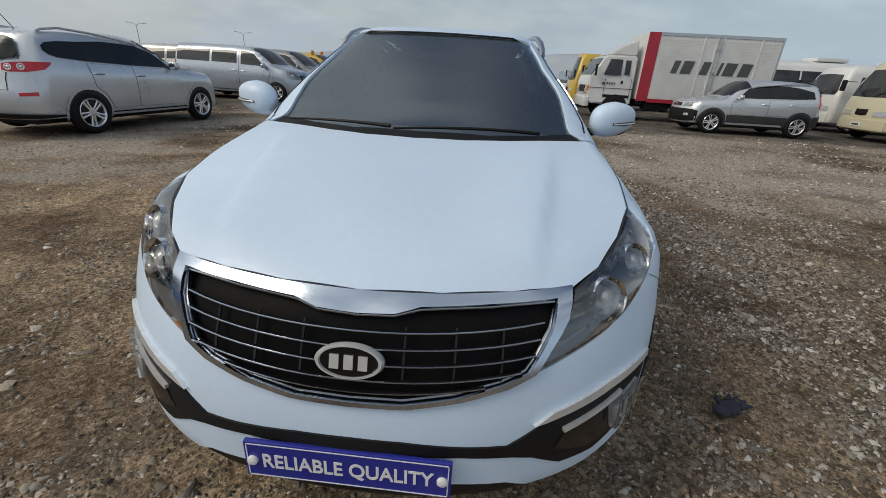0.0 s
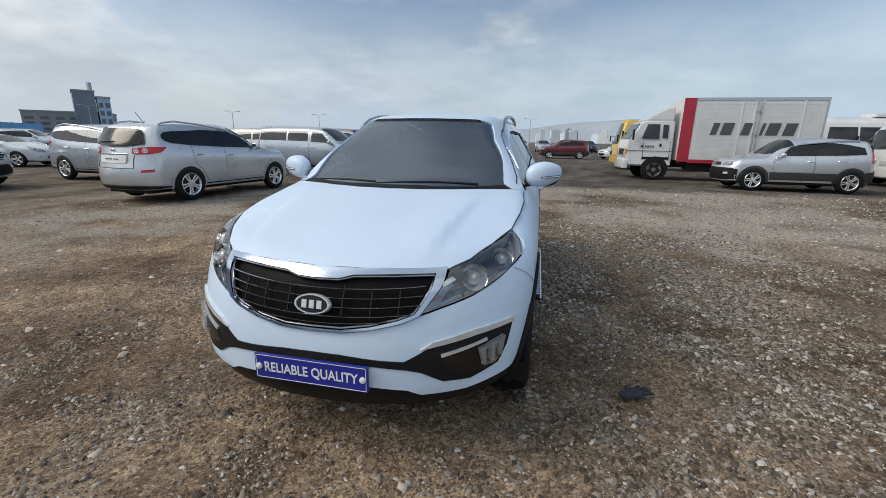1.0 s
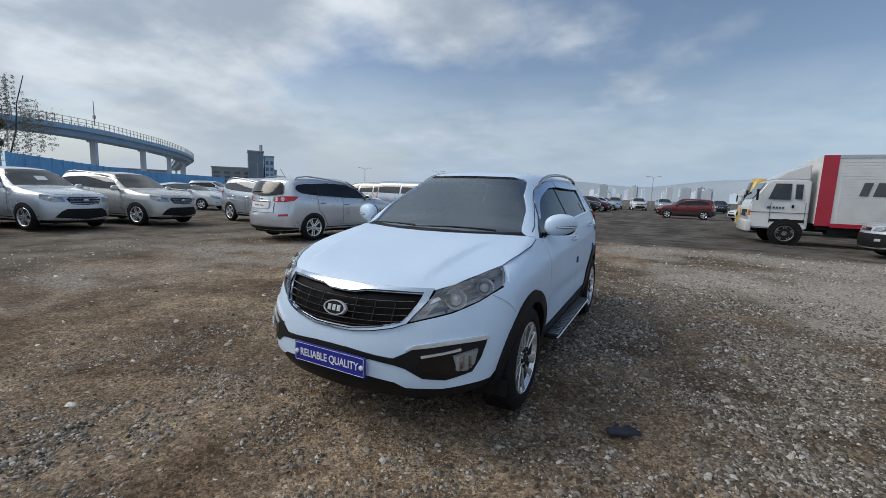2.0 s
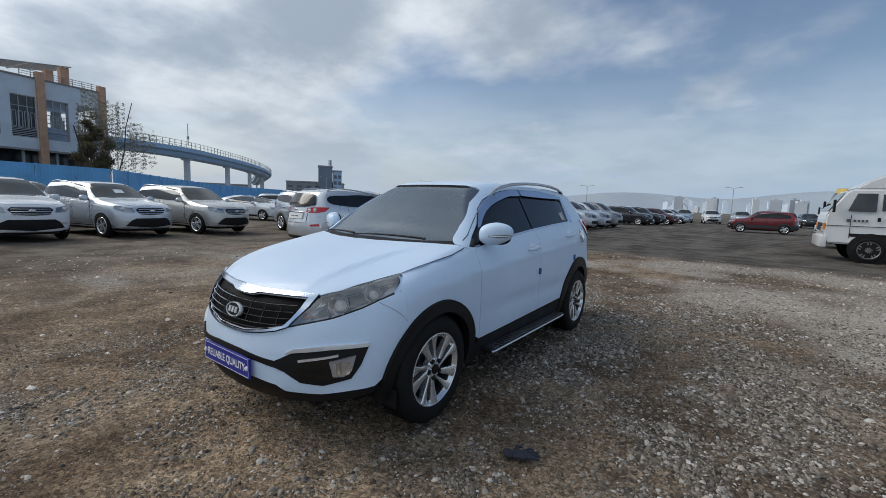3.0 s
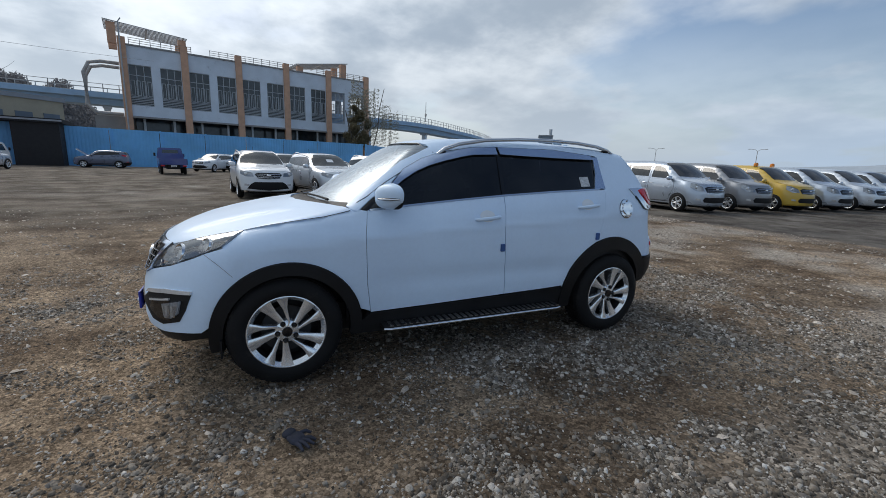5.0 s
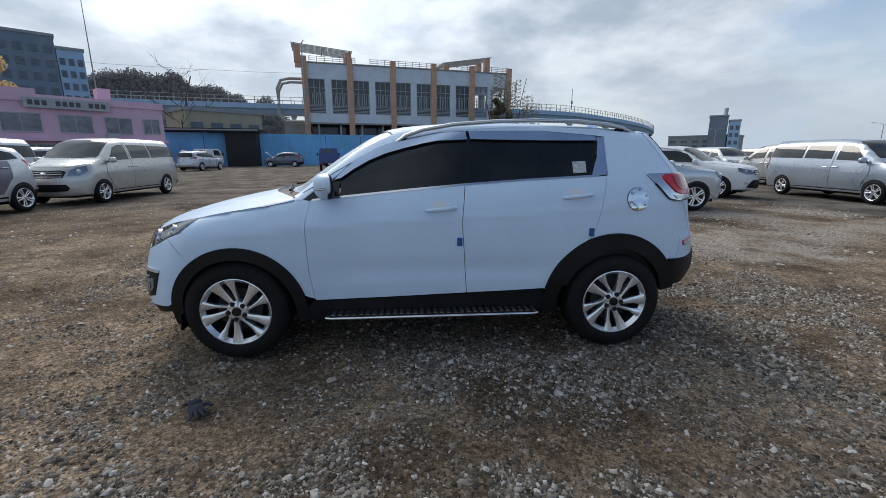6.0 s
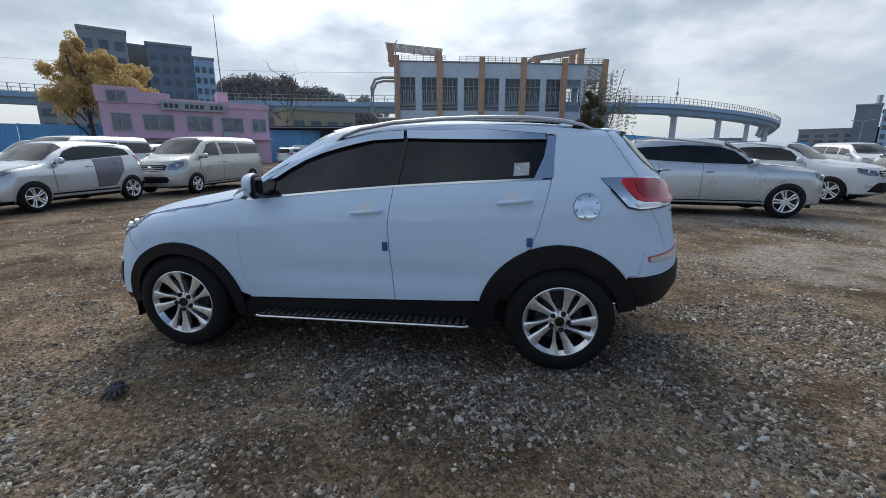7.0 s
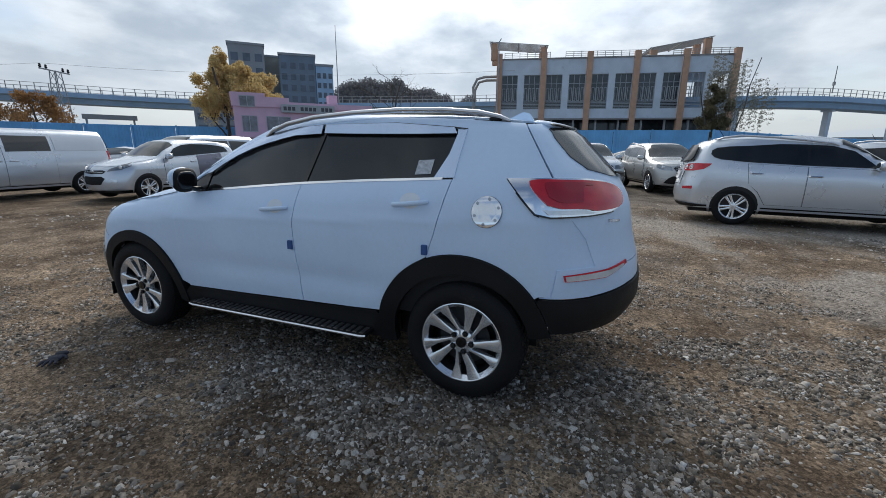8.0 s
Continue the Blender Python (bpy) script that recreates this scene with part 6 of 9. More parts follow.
tj_spec = dict(
    ends=(-0.86, 3.48), wheelbase=2.63, wheel=0.345, arch=0.10, clad_arch=True, cladding=dark_cladding, sill=0.40, handles=((1.5, 0.95), (2.30, 0.98)), plate_z=(0.5, 0.85), mirror=(0.66, 1.10), rails=(1.1, 2.8), rail_x=0.6,
    doors=[("front_door", [(0.55, 1.05), (0.50, 0.9), (0.52, 0.62), (1.60, 0.62), (1.60, 1.09)]), ("rear_door", [(1.615, 1.09), (1.615, 0.62), (2.24, 0.64), (2.40, 0.78), (2.46, 1.13)])],
    lower=[(0.46, 0.39), (2.18, 0.39), (2.26, 0.60), (0.42, 0.60)],
    windows=[[(0.66, 1.10), (1.57, 1.125), (1.58, 1.50), (1.3, 1.475), (1.0, 1.38)], [(1.63, 1.127), (2.40, 1.155), (2.48, 1.47), (2.1, 1.505), (1.64, 1.503)], [(2.44, 1.157), (2.95, 1.19), (2.90, 1.38), (2.52, 1.462)]],
    screen=[(0, 0.29), (0.35, 0.33), (0.66, 0.47), (0.66, 0.54), (0.60, 0.95), (0.56, 1.10), (0.3, 1.04), (0, 1.01)], paper=[(0.1, 0.5), (0.32, 0.5), (0.32, 0.66), (0.1, 0.66)],
    rear_glass=[(0, 3.14, 1.58), (0.45, 3.10, 1.57), (0.54, 3.12, 1.46), (0.57, 3.2, 1.26), (0, 3.34, 1.20)],
    hood=[(0, -0.72), (0.35, -0.69), (0.56, -0.58), (0.68, -0.36), (0.75, 0.0), (0.75, 0.33), (0.4, 0.26), (0, 0.22)],
    grille=[(0, -0.80, 0.87), (0.32, -0.77, 0.86), (0.34, -0.78, 0.77), (0, -0.84, 0.76)], bars=3,
    headlamp=[(0.42, -0.76, 0.77), (0.44, -0.71, 0.87), (0.60, -0.62, 0.90), (0.76, -0.45, 0.92), (0.79, -0.47, 0.82), (0.66, -0.64, 0.77)],
    lower_grille=[(0, -0.86, 0.70), (0.5, -0.8, 0.70), (0.74, -0.62, 0.70), (0.84, -0.45, 0.66), (0.82, -0.45, 0.36), (0.6, -0.72, 0.32), (0, -0.84, 0.31)],
    fog=[(0.56, -0.76, 0.56), (0.68, -0.66, 0.57), (0.68, -0.66, 0.50), (0.56, -0.76, 0.49)],
    tail=[(0.70, 3.28, 1.30), (0.80, 3.16, 1.30), (0.86, 3.10, 0.92), (0.72, 3.26, 0.92)],
    rear_base=[(0, 3.47, 0.70), (0.5, 3.42, 0.70), (0.76, 3.2, 0.68), (0.85, 2.98, 0.66), (0.84, 2.98, 0.36), (0.5, 3.36, 0.32), (0, 3.4, 0.31)],
    reflector=[(0.58, 3.36, 0.62), (0.72, 3.22, 0.62), (0.72, 3.22, 0.57), (0.58, 3.36, 0.57)])

# rounder compact SUV, of the white car's size
ix_skin = Skin(
    top=[(-0.95, 0.76), (-0.76, 0.90), (-0.5, 0.99), (-0.15, 1.07), (0.1, 1.11), (0.27, 1.15), (0.45, 1.26), (0.7, 1.43), (0.95, 1.56), (1.15, 1.615), (1.6, 1.64), (2.2, 1.625), (2.8, 1.57), (3.1, 1.52), (3.5, 1.42)],
    front=[(0.2, -0.76), (0.3, -0.84), (0.5, -0.87), (0.65, -0.85), (0.8, -0.80), (0.95, -0.70)],
    rear=[(0.25, 3.32), (0.4, 3.46), (0.6, 3.53), (0.8, 3.51), (1.0, 3.46), (1.2, 3.38), (1.4, 3.25), (1.6, 3.08)],
    plan=[(-0.9, 0.80), (-0.5, 0.87), (0.0, 0.905), (0.6, 0.91), (2.4, 0.91), (2.9, 0.88), (3.3, 0.83), (3.6, 0.78)],
    belt=[(-0.8, 0.95), (0.0, 1.05), (0.6, 1.09), (1.5, 1.16), (2.5, 1.24), (3.2, 1.30)], shoulder=0.09, lean=0.58, floor=0.27)
ix_spec = dict(tj_spec, ends=(-0.87, 3.53), wheelbase=2.64, clad_arch=False, arch=0.06, cladding=black_plastic, sill=0.40, lower=None, handles=((1.42, 1.0), (2.28, 1.08)), plate_z=(0.5, 0.95), mirror=(0.64, 1.13), rails=None,
    doors=[("front_door", [(0.55, 1.08), (0.50, 0.9), (0.53, 0.43), (1.58, 0.45), (1.55, 0.9), (1.57, 1.16)]), ("rear_door", [(1.585, 1.16), (1.565, 0.9), (1.595, 0.45), (2.12, 0.47), (2.3, 0.72), (2.42, 0.84), (2.46, 1.23)])],
    windows=[[(0.68, 1.13), (1.55, 1.19), (1.57, 1.50), (1.3, 1.47), (1.0, 1.37)], [(1.60, 1.193), (2.42, 1.255), (2.50, 1.46), (2.1, 1.495), (1.62, 1.50)], [(2.46, 1.258), (2.78, 1.285), (2.70, 1.42), (2.54, 1.452)]],
    rear_glass=[(0, 3.12, 1.55), (0.45, 3.05, 1.54), (0.52, 3.08, 1.45), (0.55, 3.18, 1.30), (0, 3.36, 1.26)],
    screen=[(0, 0.27), (0.35, 0.31), (0.68, 0.46), (0.68, 0.54), (0.61, 0.90), (0.57, 1.06), (0.3, 1.0), (0, 0.97)],
    grille=[(0, -0.80, 0.80), (0.34, -0.77, 0.81), (0.42, -0.76, 0.78), (0.36, -0.80, 0.72), (0, -0.85, 0.71)], bars=1,
    lower_grille=[(0, -0.86, 0.64), (0.32, -0.83, 0.65), (0.42, -0.8, 0.60), (0.30, -0.84, 0.44), (0, -0.87, 0.43)],
    headlamp=[(0.46, -0.74, 0.78), (0.50, -0.70, 0.84), (0.66, -0.54, 0.92), (0.80, -0.30, 1.0), (0.82, -0.34, 0.92), (0.72, -0.56, 0.82)],
    tail=[(0.55, 3.30, 1.22), (0.70, 3.16, 1.24), (0.85, 2.88, 1.26), (0.84, 3.0, 1.14), (0.70, 3.24, 1.06), (0.56, 3.36, 1.06)],
    rear_base=[(0, 3.53, 0.56), (0.5, 3.46, 0.56), (0.78, 3.22, 0.54), (0.86, 3.0, 0.52), (0.84, 3.0, 0.36), (0.5, 3.36, 0.32), (0, 3.42, 0.31)])

# hatchback saloon
sd_skin = Skin(
    top=[(-0.95, 0.66), (-0.8, 0.76), (-0.4, 0.88), (0.1, 0.97), (0.25, 1.02), (0.6, 1.22), (1.0, 1.41), (1.4, 1.48), (1.8, 1.485), (2.4, 1.43), (2.9, 1.29), (3.3, 1.14), (3.6, 1.07)],
    front=[(0.15, -0.84), (0.3, -0.91), (0.5, -0.93), (0.65, -0.90), (0.8, -0.80)],
    rear=[(0.2, 3.45), (0.4, 3.55), (0.7, 3.57), (0.95, 3.52), (1.15, 3.42)],
    plan=[(-0.9, 0.76), (-0.5, 0.84), (0.0, 0.87), (2.6, 0.875), (3.2, 0.85), (3.6, 0.76)],
    belt=[(-0.8, 0.78), (0.0, 0.90), (0.6, 0.95), (2.0, 1.0), (3.3, 1.05)], shoulder=0.08, lean=0.62, floor=0.22)
sd_spec = dict(ix_spec, ends=(-0.93, 3.57), wheelbase=2.70, wheel=0.315, sill=0.32, handles=((1.45, 0.85), (2.3, 0.88)), plate_z=(0.42, 0.80), mirror=(0.62, 0.98), paper=None,
    doors=[("front_door", [(0.5, 0.93), (0.46, 0.7), (0.52, 0.34), (1.55, 0.34), (1.55, 0.97)]), ("rear_door", [(1.565, 0.97), (1.565, 0.34), (2.1, 0.34), (2.34, 0.66), (2.46, 1.0)])],
    windows=[[(0.66, 0.98), (1.52, 1.01), (1.54, 1.36), (1.25, 1.33), (0.95, 1.2)], [(1.57, 1.012), (2.40, 1.04), (2.45, 1.26), (2.0, 1.36), (1.58, 1.365)], [(2.44, 1.043), (2.78, 1.06), (2.6, 1.2), (2.5, 1.24)]],
    screen=[(0, 0.27), (0.35, 0.31), (0.62, 0.44), (0.62, 0.52), (0.56, 0.95), (0.52, 1.12), (0.3, 1.07), (0, 1.04)],
    rear_glass=[(0, 3.30, 1.13), (0.4, 3.26, 1.12), (0.46, 3.32, 1.07), (0, 3.4, 1.06)],
    hood=[(0, -0.74), (0.35, -0.71), (0.55, -0.60), (0.66, -0.36), (0.72, 0.0), (0.7, 0.26), (0.4, 0.22), (0, 0.2)],
    grille=[(0, -0.89, 0.69), (0.26, -0.87, 0.69), (0.28, -0.88, 0.64), (0, -0.91, 0.63)],
    lower_grille=[(0, -0.92, 0.52), (0.34, -0.9, 0.52), (0.42, -0.86, 0.36), (0, -0.92, 0.34)],
    headlamp=[(0.42, -0.84, 0.60), (0.46, -0.78, 0.70), (0.62, -0.62, 0.78), (0.74, -0.40, 0.84), (0.76, -0.46, 0.74), (0.64, -0.68, 0.63)],
    fog=[(0.58, -0.80, 0.44), (0.68, -0.70, 0.45), (0.68, -0.70, 0.40), (0.58, -0.80, 0.39)],
    tail=[(0.52, 3.45, 1.0), (0.68, 3.3, 1.02), (0.80, 3.1, 1.0), (0.80, 3.12, 0.86), (0.54, 3.48, 0.84)],
    rear_base=[(0, 3.56, 0.48), (0.5, 3.5, 0.48), (0.78, 3.2, 0.46), (0.77, 3.2, 0.3), (0.4, 3.46, 0.26), (0, 3.5, 0.25)],
    reflector=[(0.56, 3.45, 0.56), (0.68, 3.33, 0.56), (0.68, 3.33, 0.51), (0.56, 3.45, 0.51)])

KINDS = {"sf": (sf_skin, sf_spec, "suv", "car"), "van": (van_skin, van_spec, "van", "van"), "tj": (tj_skin, tj_spec, "suv", "car"), "ix": (ix_skin, ix_spec, "suv", "car"), "sd": (sd_skin, sd_spec, "hatchback", "car")}
built = {}


def park(kind, label, mat, m, group="parked cars"):
    """Parks a vehicle of a kind: the first is built, the rest are copies in their own paint."""
    skin, spec, name, cat = KINDS[kind]
    if kind not in built:
        ob = vehicle(name, label, cat, skin, spec, mat)
        ob.matrix_world = m
        built[kind] = (ob, mat)
    else:
        src, old = built[kind]
        ob = copy_thing(src, m)
        if mat != old:
            repaint(ob, old, mat)
    return tagged(ob, label, cat, group)


sf_half, van_half, tj_half, ix_half = 0.93, 0.97, 0.90, 0.92
park("sf", "silver SUV with dark tinted windows and roof rails", silver_paint, spot((-6.33, 8.32), -1, 174, sf_half))
park("sf", "pearl white SUV with a paper notice in its windscreen", pearl_paint, pose(-9.95, 11.9, 0, 0, 0, 130))
park("sf", "silver SUV at the end of a row, behind another", silver_blue, spot((-10.9, 7.9), -1, 86, sf_half))
park("sf", "white SUV by the blue fence", pearl_paint, pose(-41.5, -4.3, 0, 0, 0, 62))
park("sf", "silver SUV by the blue fence", silver_paint, pose(-43.5, -2.1, 0, 0, 0, 75))
park("sf", "pearl white SUV parked in a row, facing the lot", pearl_paint, pose(-13.2, 0.2, 0, 0, 0, 97), "row of SUVs")
park("sf", "silver SUV with a paper notice, parked in a row", silver_paint, pose(-13.5, 2.85, 0, 0, 0, 104), "row of SUVs")
park("sf", "champagne SUV parked in a row, facing the lot", champagne_paint, pose(-13.5, 5.5, 0, 0, 0, 105), "row of SUVs")
park("tj", "silver compact SUV with dark grey lower cladding", silver_paint, spot((7.6, 12.95), 1, 270, tj_half))
park("tj", "dark red compact SUV standing side on", red_paint, spot((1.8, 37.0), 1, 270, tj_half))
odd = park("ix", "pale silver compact SUV with a darker rear door", silver_paint, spot((-4.85, -8.3), 1, 90, ix_half))
for o in odd.children:
    if o.name.startswith("rear_door"):
        o.material_slots[0].link = "OBJECT"
        o.material_slots[0].material = odd_door
# silvers and greys picked darker for the shade on the vans' fronts
van_colors = ((silver_blue, "bluish silver"), (grey_paint, "grey"), (yellow_paint, "yellow"), (silver_blue, "bluish silver"), (silver_paint, "silver"), (silver_blue, "bluish silver"), (grey_paint, "grey"))
for i, (mt, word) in enumerate(van_colors):
    row_van = park("van", f"{word} passenger van in a row of parked vans", mt, spot((-7.35 + 0.16 * i, 14.35 + 2.72 * i), -1, 87, van_half), "row of vans")
    if word == "yellow":
        for x_ in (-0.55, 0.55):
            beacon = part("roof_beacon", lathe_bm([(1.86, 0.09), (1.93, 0.09), (1.99, 0.07), (2.01, 0.0)], 14, "z", pose(x_, 1.15, 0)), lamp_amber, row_van, "amber roof lamp", smooth=50)
park("van", "champagne passenger van with chrome side strips", champagne_paint, spot((-9.4, -7.7), 1, 90, van_half))
blanked = park("van", "silver panel van with a blanked rear window", silver_paint, spot((-1.9, -11.5), 1, 90, van_half))
for o in blanked.children:
    if o.name.startswith("side_window") and min(v.co.y for v in o.data.vertices) > 2.5:
        o.material_slots[0].link = "OBJECT"
        o.material_slots[0].material = pearl_paint
park("van", "silver passenger van behind a compact SUV", silver_blue, spot((-8.0, -11.4), 1, 90, van_half))

# ---- trucks and buses ----
def cab(parent, mat, x0, x1, w, z0, zb, zt, rake):
    """A forward-control cab that faces -x: x0 nose, x1 back, w half width, z0 floor, zb belt, zt roof."""
    bm = bmesh.new()
    prof = [(x0 + 0.10, z0), (x0, z0 + 0.15), (x0, zb - 0.15), (x0 + 0.06, zb), (x0 + rake, zt - 0.08), (x0 + rake + 0.14, zt), (x1, zt), (x1, z0)]
    a, b = [bm.verts.new((x, -w, z)) for x, z in prof], [bm.verts.new((x, w, z)) for x, z in prof]
    bm.faces.new(a), bm.faces.new(b[::-1])
    for i in range(len(prof)):
        bm.faces.new((a[i], b[i], b[(i + 1) % len(prof)], a[(i + 1) % len(prof)]))
    for v in bm.verts:
        if v.co.z > zb:
            v.co.y *= 1 - 0.10 * (v.co.z - zb) / (zt - zb)
    bmesh.ops.recalc_face_normals(bm, faces=bm.faces[:])
    bmesh.ops.bevel(bm, geom=bm.edges[:], offset=0.05, segments=3, affect="EDGES")
    return part("cab", bm, mat, parent, smooth=35)


def slab(bm, pts, t):
    """A thin plate from a flat outline, thickened along its normal."""
    vs = [bm.verts.new(p) for p in pts]
    n = (vs[1].co - vs[0].co).cross(vs[2].co - vs[0].co).normalized() * t
    ws = [bm.verts.new(v.co + n) for v in vs]
    bm.faces.new(ws), bm.faces.new(vs[::-1])
    for i in range(len(vs)):
        j = (i + 1) % len(vs)
        bm.faces.new((vs[i], vs[j], ws[j], ws[i]))
    return bm


def plate_part(name, pts, t, mat, parent, label=""):
    bm = slab(bmesh.new(), pts, t)
    bmesh.ops.recalc_face_normals(bm, faces=bm.faces[:])
    return part(name, bm, mat, parent, label)


def ribbed_side(parent, x0, x1, y, z0, z1, s, mat):
    """Fine level corrugation of a box body's side."""
    n = int((z1 - z0) / 0.09)
    rows = [(x0, x1, min(y, y + s * 0.008), max(y, y + s * 0.008), z0 + 0.09 * i, z0 + 0.09 * i + 0.07) for i in range(n)]
    part("side_ribs", boxes(*rows), mat, parent)


steel_wheel = surface("dull steel wheel", (0.22, 0.22, 0.22), 0.5, 0.6, 0.15)
red_panel = surface("red truck panel", (0.45, 0.02, 0.045), 0.45, 0, 0.08, 2, 60, 0, 0.2, (0.3, 0.25, 0.2), 0.68)
box_white = surface("white box body", (0.74, 0.75, 0.74), 0.5, 0, 0.06, 1.5, 40, 0, 0.1, (0.4, 0.38, 0.34), 0.62)
letter_grey = surface("dark grey sign paint", (0.09, 0.092, 0.10), 0.6, 0, 0.1)


def truck():
    t = thing("box_truck", "white box truck with a red front band and a roof deflector", "truck", pose(0, 17.25, 0))
    c = cab(t, truck_white, 4.35, 6.05, 1.0, 0.55, 1.55, 2.30, 0.45)
    for s in (-1, 1):
        y = s * 1.0
        part("door_gap", boxes((4.95, 4.965, min(y, y + s * 0.004), max(y, y + s * 0.004), 0.75, 1.5), (5.93, 5.945, min(y, y + s * 0.004), max(y, y + s * 0.004), 0.75, 1.5), (4.35, 6.05, min(y, y + s * 0.006), max(y, y + s * 0.006), 1.12, 1.14)), cabin_dark, c)
        k = s * 0.004
        plate_part("side_window", [(4.86, s * 0.992 + k, 1.60), (5.50, s * 0.992 + k, 1.60), (5.50, s * 0.91 + k, 2.16), (5.05, s * 0.91 + k, 2.16)], 0.008, van_glass, c)
        plate_part("rear_quarter_window", [(5.62, s * 0.99 + k, 1.62), (5.82, s * 0.99 + k, 1.62), (5.82, s * 0.915 + k, 2.14), (5.62, s * 0.915 + k, 2.14)], 0.008, van_glass, c)
        part("door_handle", boxes((5.55, 5.62, min(y, y + s * 0.02), max(y, y + s * 0.02), 1.30, 1.42)), black_plastic, c)
        part("indicator", boxes((4.33, 4.40, s * 0.9 - 0.06, s * 0.9 + 0.09, 1.0, 1.2)), lamp_amber, c)
        part("headlamp", boxes((4.315, 4.36, s * 0.68 - 0.17, s * 0.68 + 0.17, 0.92, 1.08), bevel=0.01), lamp_clear, c)
        part("mirror", boxes((4.48, 4.54, s * 1.16 - 0.08, s * 1.16 + 0.08, 1.55, 1.95), bevel=0.02), black_plastic, c)
        part("mirror_arm", tube([(4.55, s * 0.98, 1.9), (4.51, s * 1.15, 1.85)], 0.012, 6), black_plastic, c)
        part("emblem", boxes((4.86, 4.96, min(y, y + s * 0.006), max(y, y + s * 0.006), 1.26, 1.35)), letter_grey, c, "small dark sign, plain shapes")
        for i in range(4):
            part("sign_bar", boxes((5.02 + 0.09 * i, 5.08 + 0.09 * i, min(y, y + s * 0.006), max(y, y + s * 0.006), 1.27, 1.34)), letter_grey, c)
    plate_part("windscreen", [(4.408, -0.90, 1.60), (4.408, 0.90, 1.60), (4.76, 0.83, 2.20), (4.76, -0.83, 2.20)], 0.012, van_glass, c)
    part("bumper", boxes((4.27, 4.45, -1.02, 1.02, 0.42, 0.78), bevel=0.03), truck_white, c, smooth=40)
    part("front_panel", boxes((4.325, 4.36, -0.5, 0.5, 0.95, 1.2)), cabin_dark, c)
    # roof deflector
    bm = bmesh.new()
    prof = [(4.95, 2.30), (5.1, 2.42), (5.4, 2.62), (5.8, 2.80), (6.0, 2.85), (6.0, 2.30)]
    a, b = [bm.verts.new((x, -0.85, z)) for x, z in prof], [bm.verts.new((x, 0.85, z)) for x, z in prof]
    bm.faces.new(a), bm.faces.new(b[::-1])
    for i in range(len(prof)):
        bm.faces.new((a[i], b[i], b[(i + 1) % len(prof)], a[(i + 1) % len(prof)]))
    bmesh.ops.recalc_face_normals(bm, faces=bm.faces[:])
    bmesh.ops.bevel(bm, geom=bm.edges[:], offset=0.04, segments=3, affect="EDGES")
    part("roof_deflector", bm, truck_white, c, smooth=40)
    # box
    bx = part("box_body", boxes((6.22, 10.95, -1.1, 1.1, 1.05, 3.37), bevel=0.02), box_white, t)
    bx.location.z = -0.26
    ribbed_side(bx, 6.75, 10.8, -1.1, 1.16, 3.25, -1, box_white)
    part("front_band", boxes((6.20, 6.62, -1.118, -1.10, 1.0, 3.385), (6.62, 10.96, -1.118, -1.10, 0.96, 1.10), bevel=0.004), red_panel, bx, "red front band and lower edge")
    part("top_edge", boxes((6.62, 10.97, -1.12, -1.10, 3.29, 3.39), (10.90, 10.97, -1.12, -1.10, 1.1, 3.29)), satin_metal, bx)
    for a, b in ((8.62, 8.67), (8.86, 8.91), (10.2, 10.24), (8.2, 8.24)):
        part("door_frame", boxes((a, b, -1.125, -1.10, 1.12, 3.29)), box_white, bx)
    for x in (8.71, 8.82):
        part("door_bar", tube([(x, -1.15, 1.1), (x, -1.15, 3.27)], 0.014, 6), satin_metal, bx)
        for z in (1.3, 2.1, 2.9):
            part("bar_clamp", boxes((x - 0.03, x + 0.03, -1.17, -1.11, z - 0.04, z + 0.04)), satin_metal, bx)
    # advertising strokes: plain shapes in the sign's colour
    for x0, x1 in ((7.28, 7.50), (7.62, 8.00), (8.32, 8.60), (8.94, 9.04), (9.14, 9.54), (9.70, 10.08)):
        bm = boxes((x0, x1, -1.126, -1.119, 2.04, 2.48))
        for v in bm.verts:
            v.co.x += 0.22 * (v.co.z - 2.26)
        part("sign_shape", bm, letter_grey, bx, "slanted dark grey advertising bar")
    part("chassis", boxes((4.6, 10.8, -0.45, 0.45, 0.5, 0.72), (6.3, 10.8, -0.95, 0.95, 0.60, 0.80)), black_plastic, t)
    part("fuel_tank", boxes((6.6, 7.5, -1.0, -0.5, 0.42, 0.82), bevel=0.05), black_plastic, t, smooth=40)
    part("side_guard", boxes((7.6, 9.0, -1.0, -0.96, 0.5, 0.58), (7.6, 9.0, -1.0, -0.96, 0.72, 0.8)), satin_metal, t)
    for x in (5.45, 9.3):
        for s in (-1, 1):
            w = bg_wheel(t, s, 0, 0.40)
            w.matrix_basis = pose(x, s * 1.03, 0.40, 0, 0, 90 * s) @ Matrix.Diagonal((1, 0.40 / 0.345, 0.40 / 0.345, 1))
            repaint(w, alloy, steel_wheel)
            # black disc on the cab side drawn for the well's shade
            part("wheel_well", lathe_bm([(0.0, 0.0), (0.0, 0.50), (0.012, 0.50), (0.012, 0.0)], 28, "x", pose(x, s * 1.0, 0.42, 0, 0, 90 * s)), gloss_black, t)
            part("wheel_arch", boxes((x - 0.5, x + 0.5, s * 0.985 - 0.02, s * 0.985 + 0.005, 0.80, 0.90)), black_plastic, t)


truck()


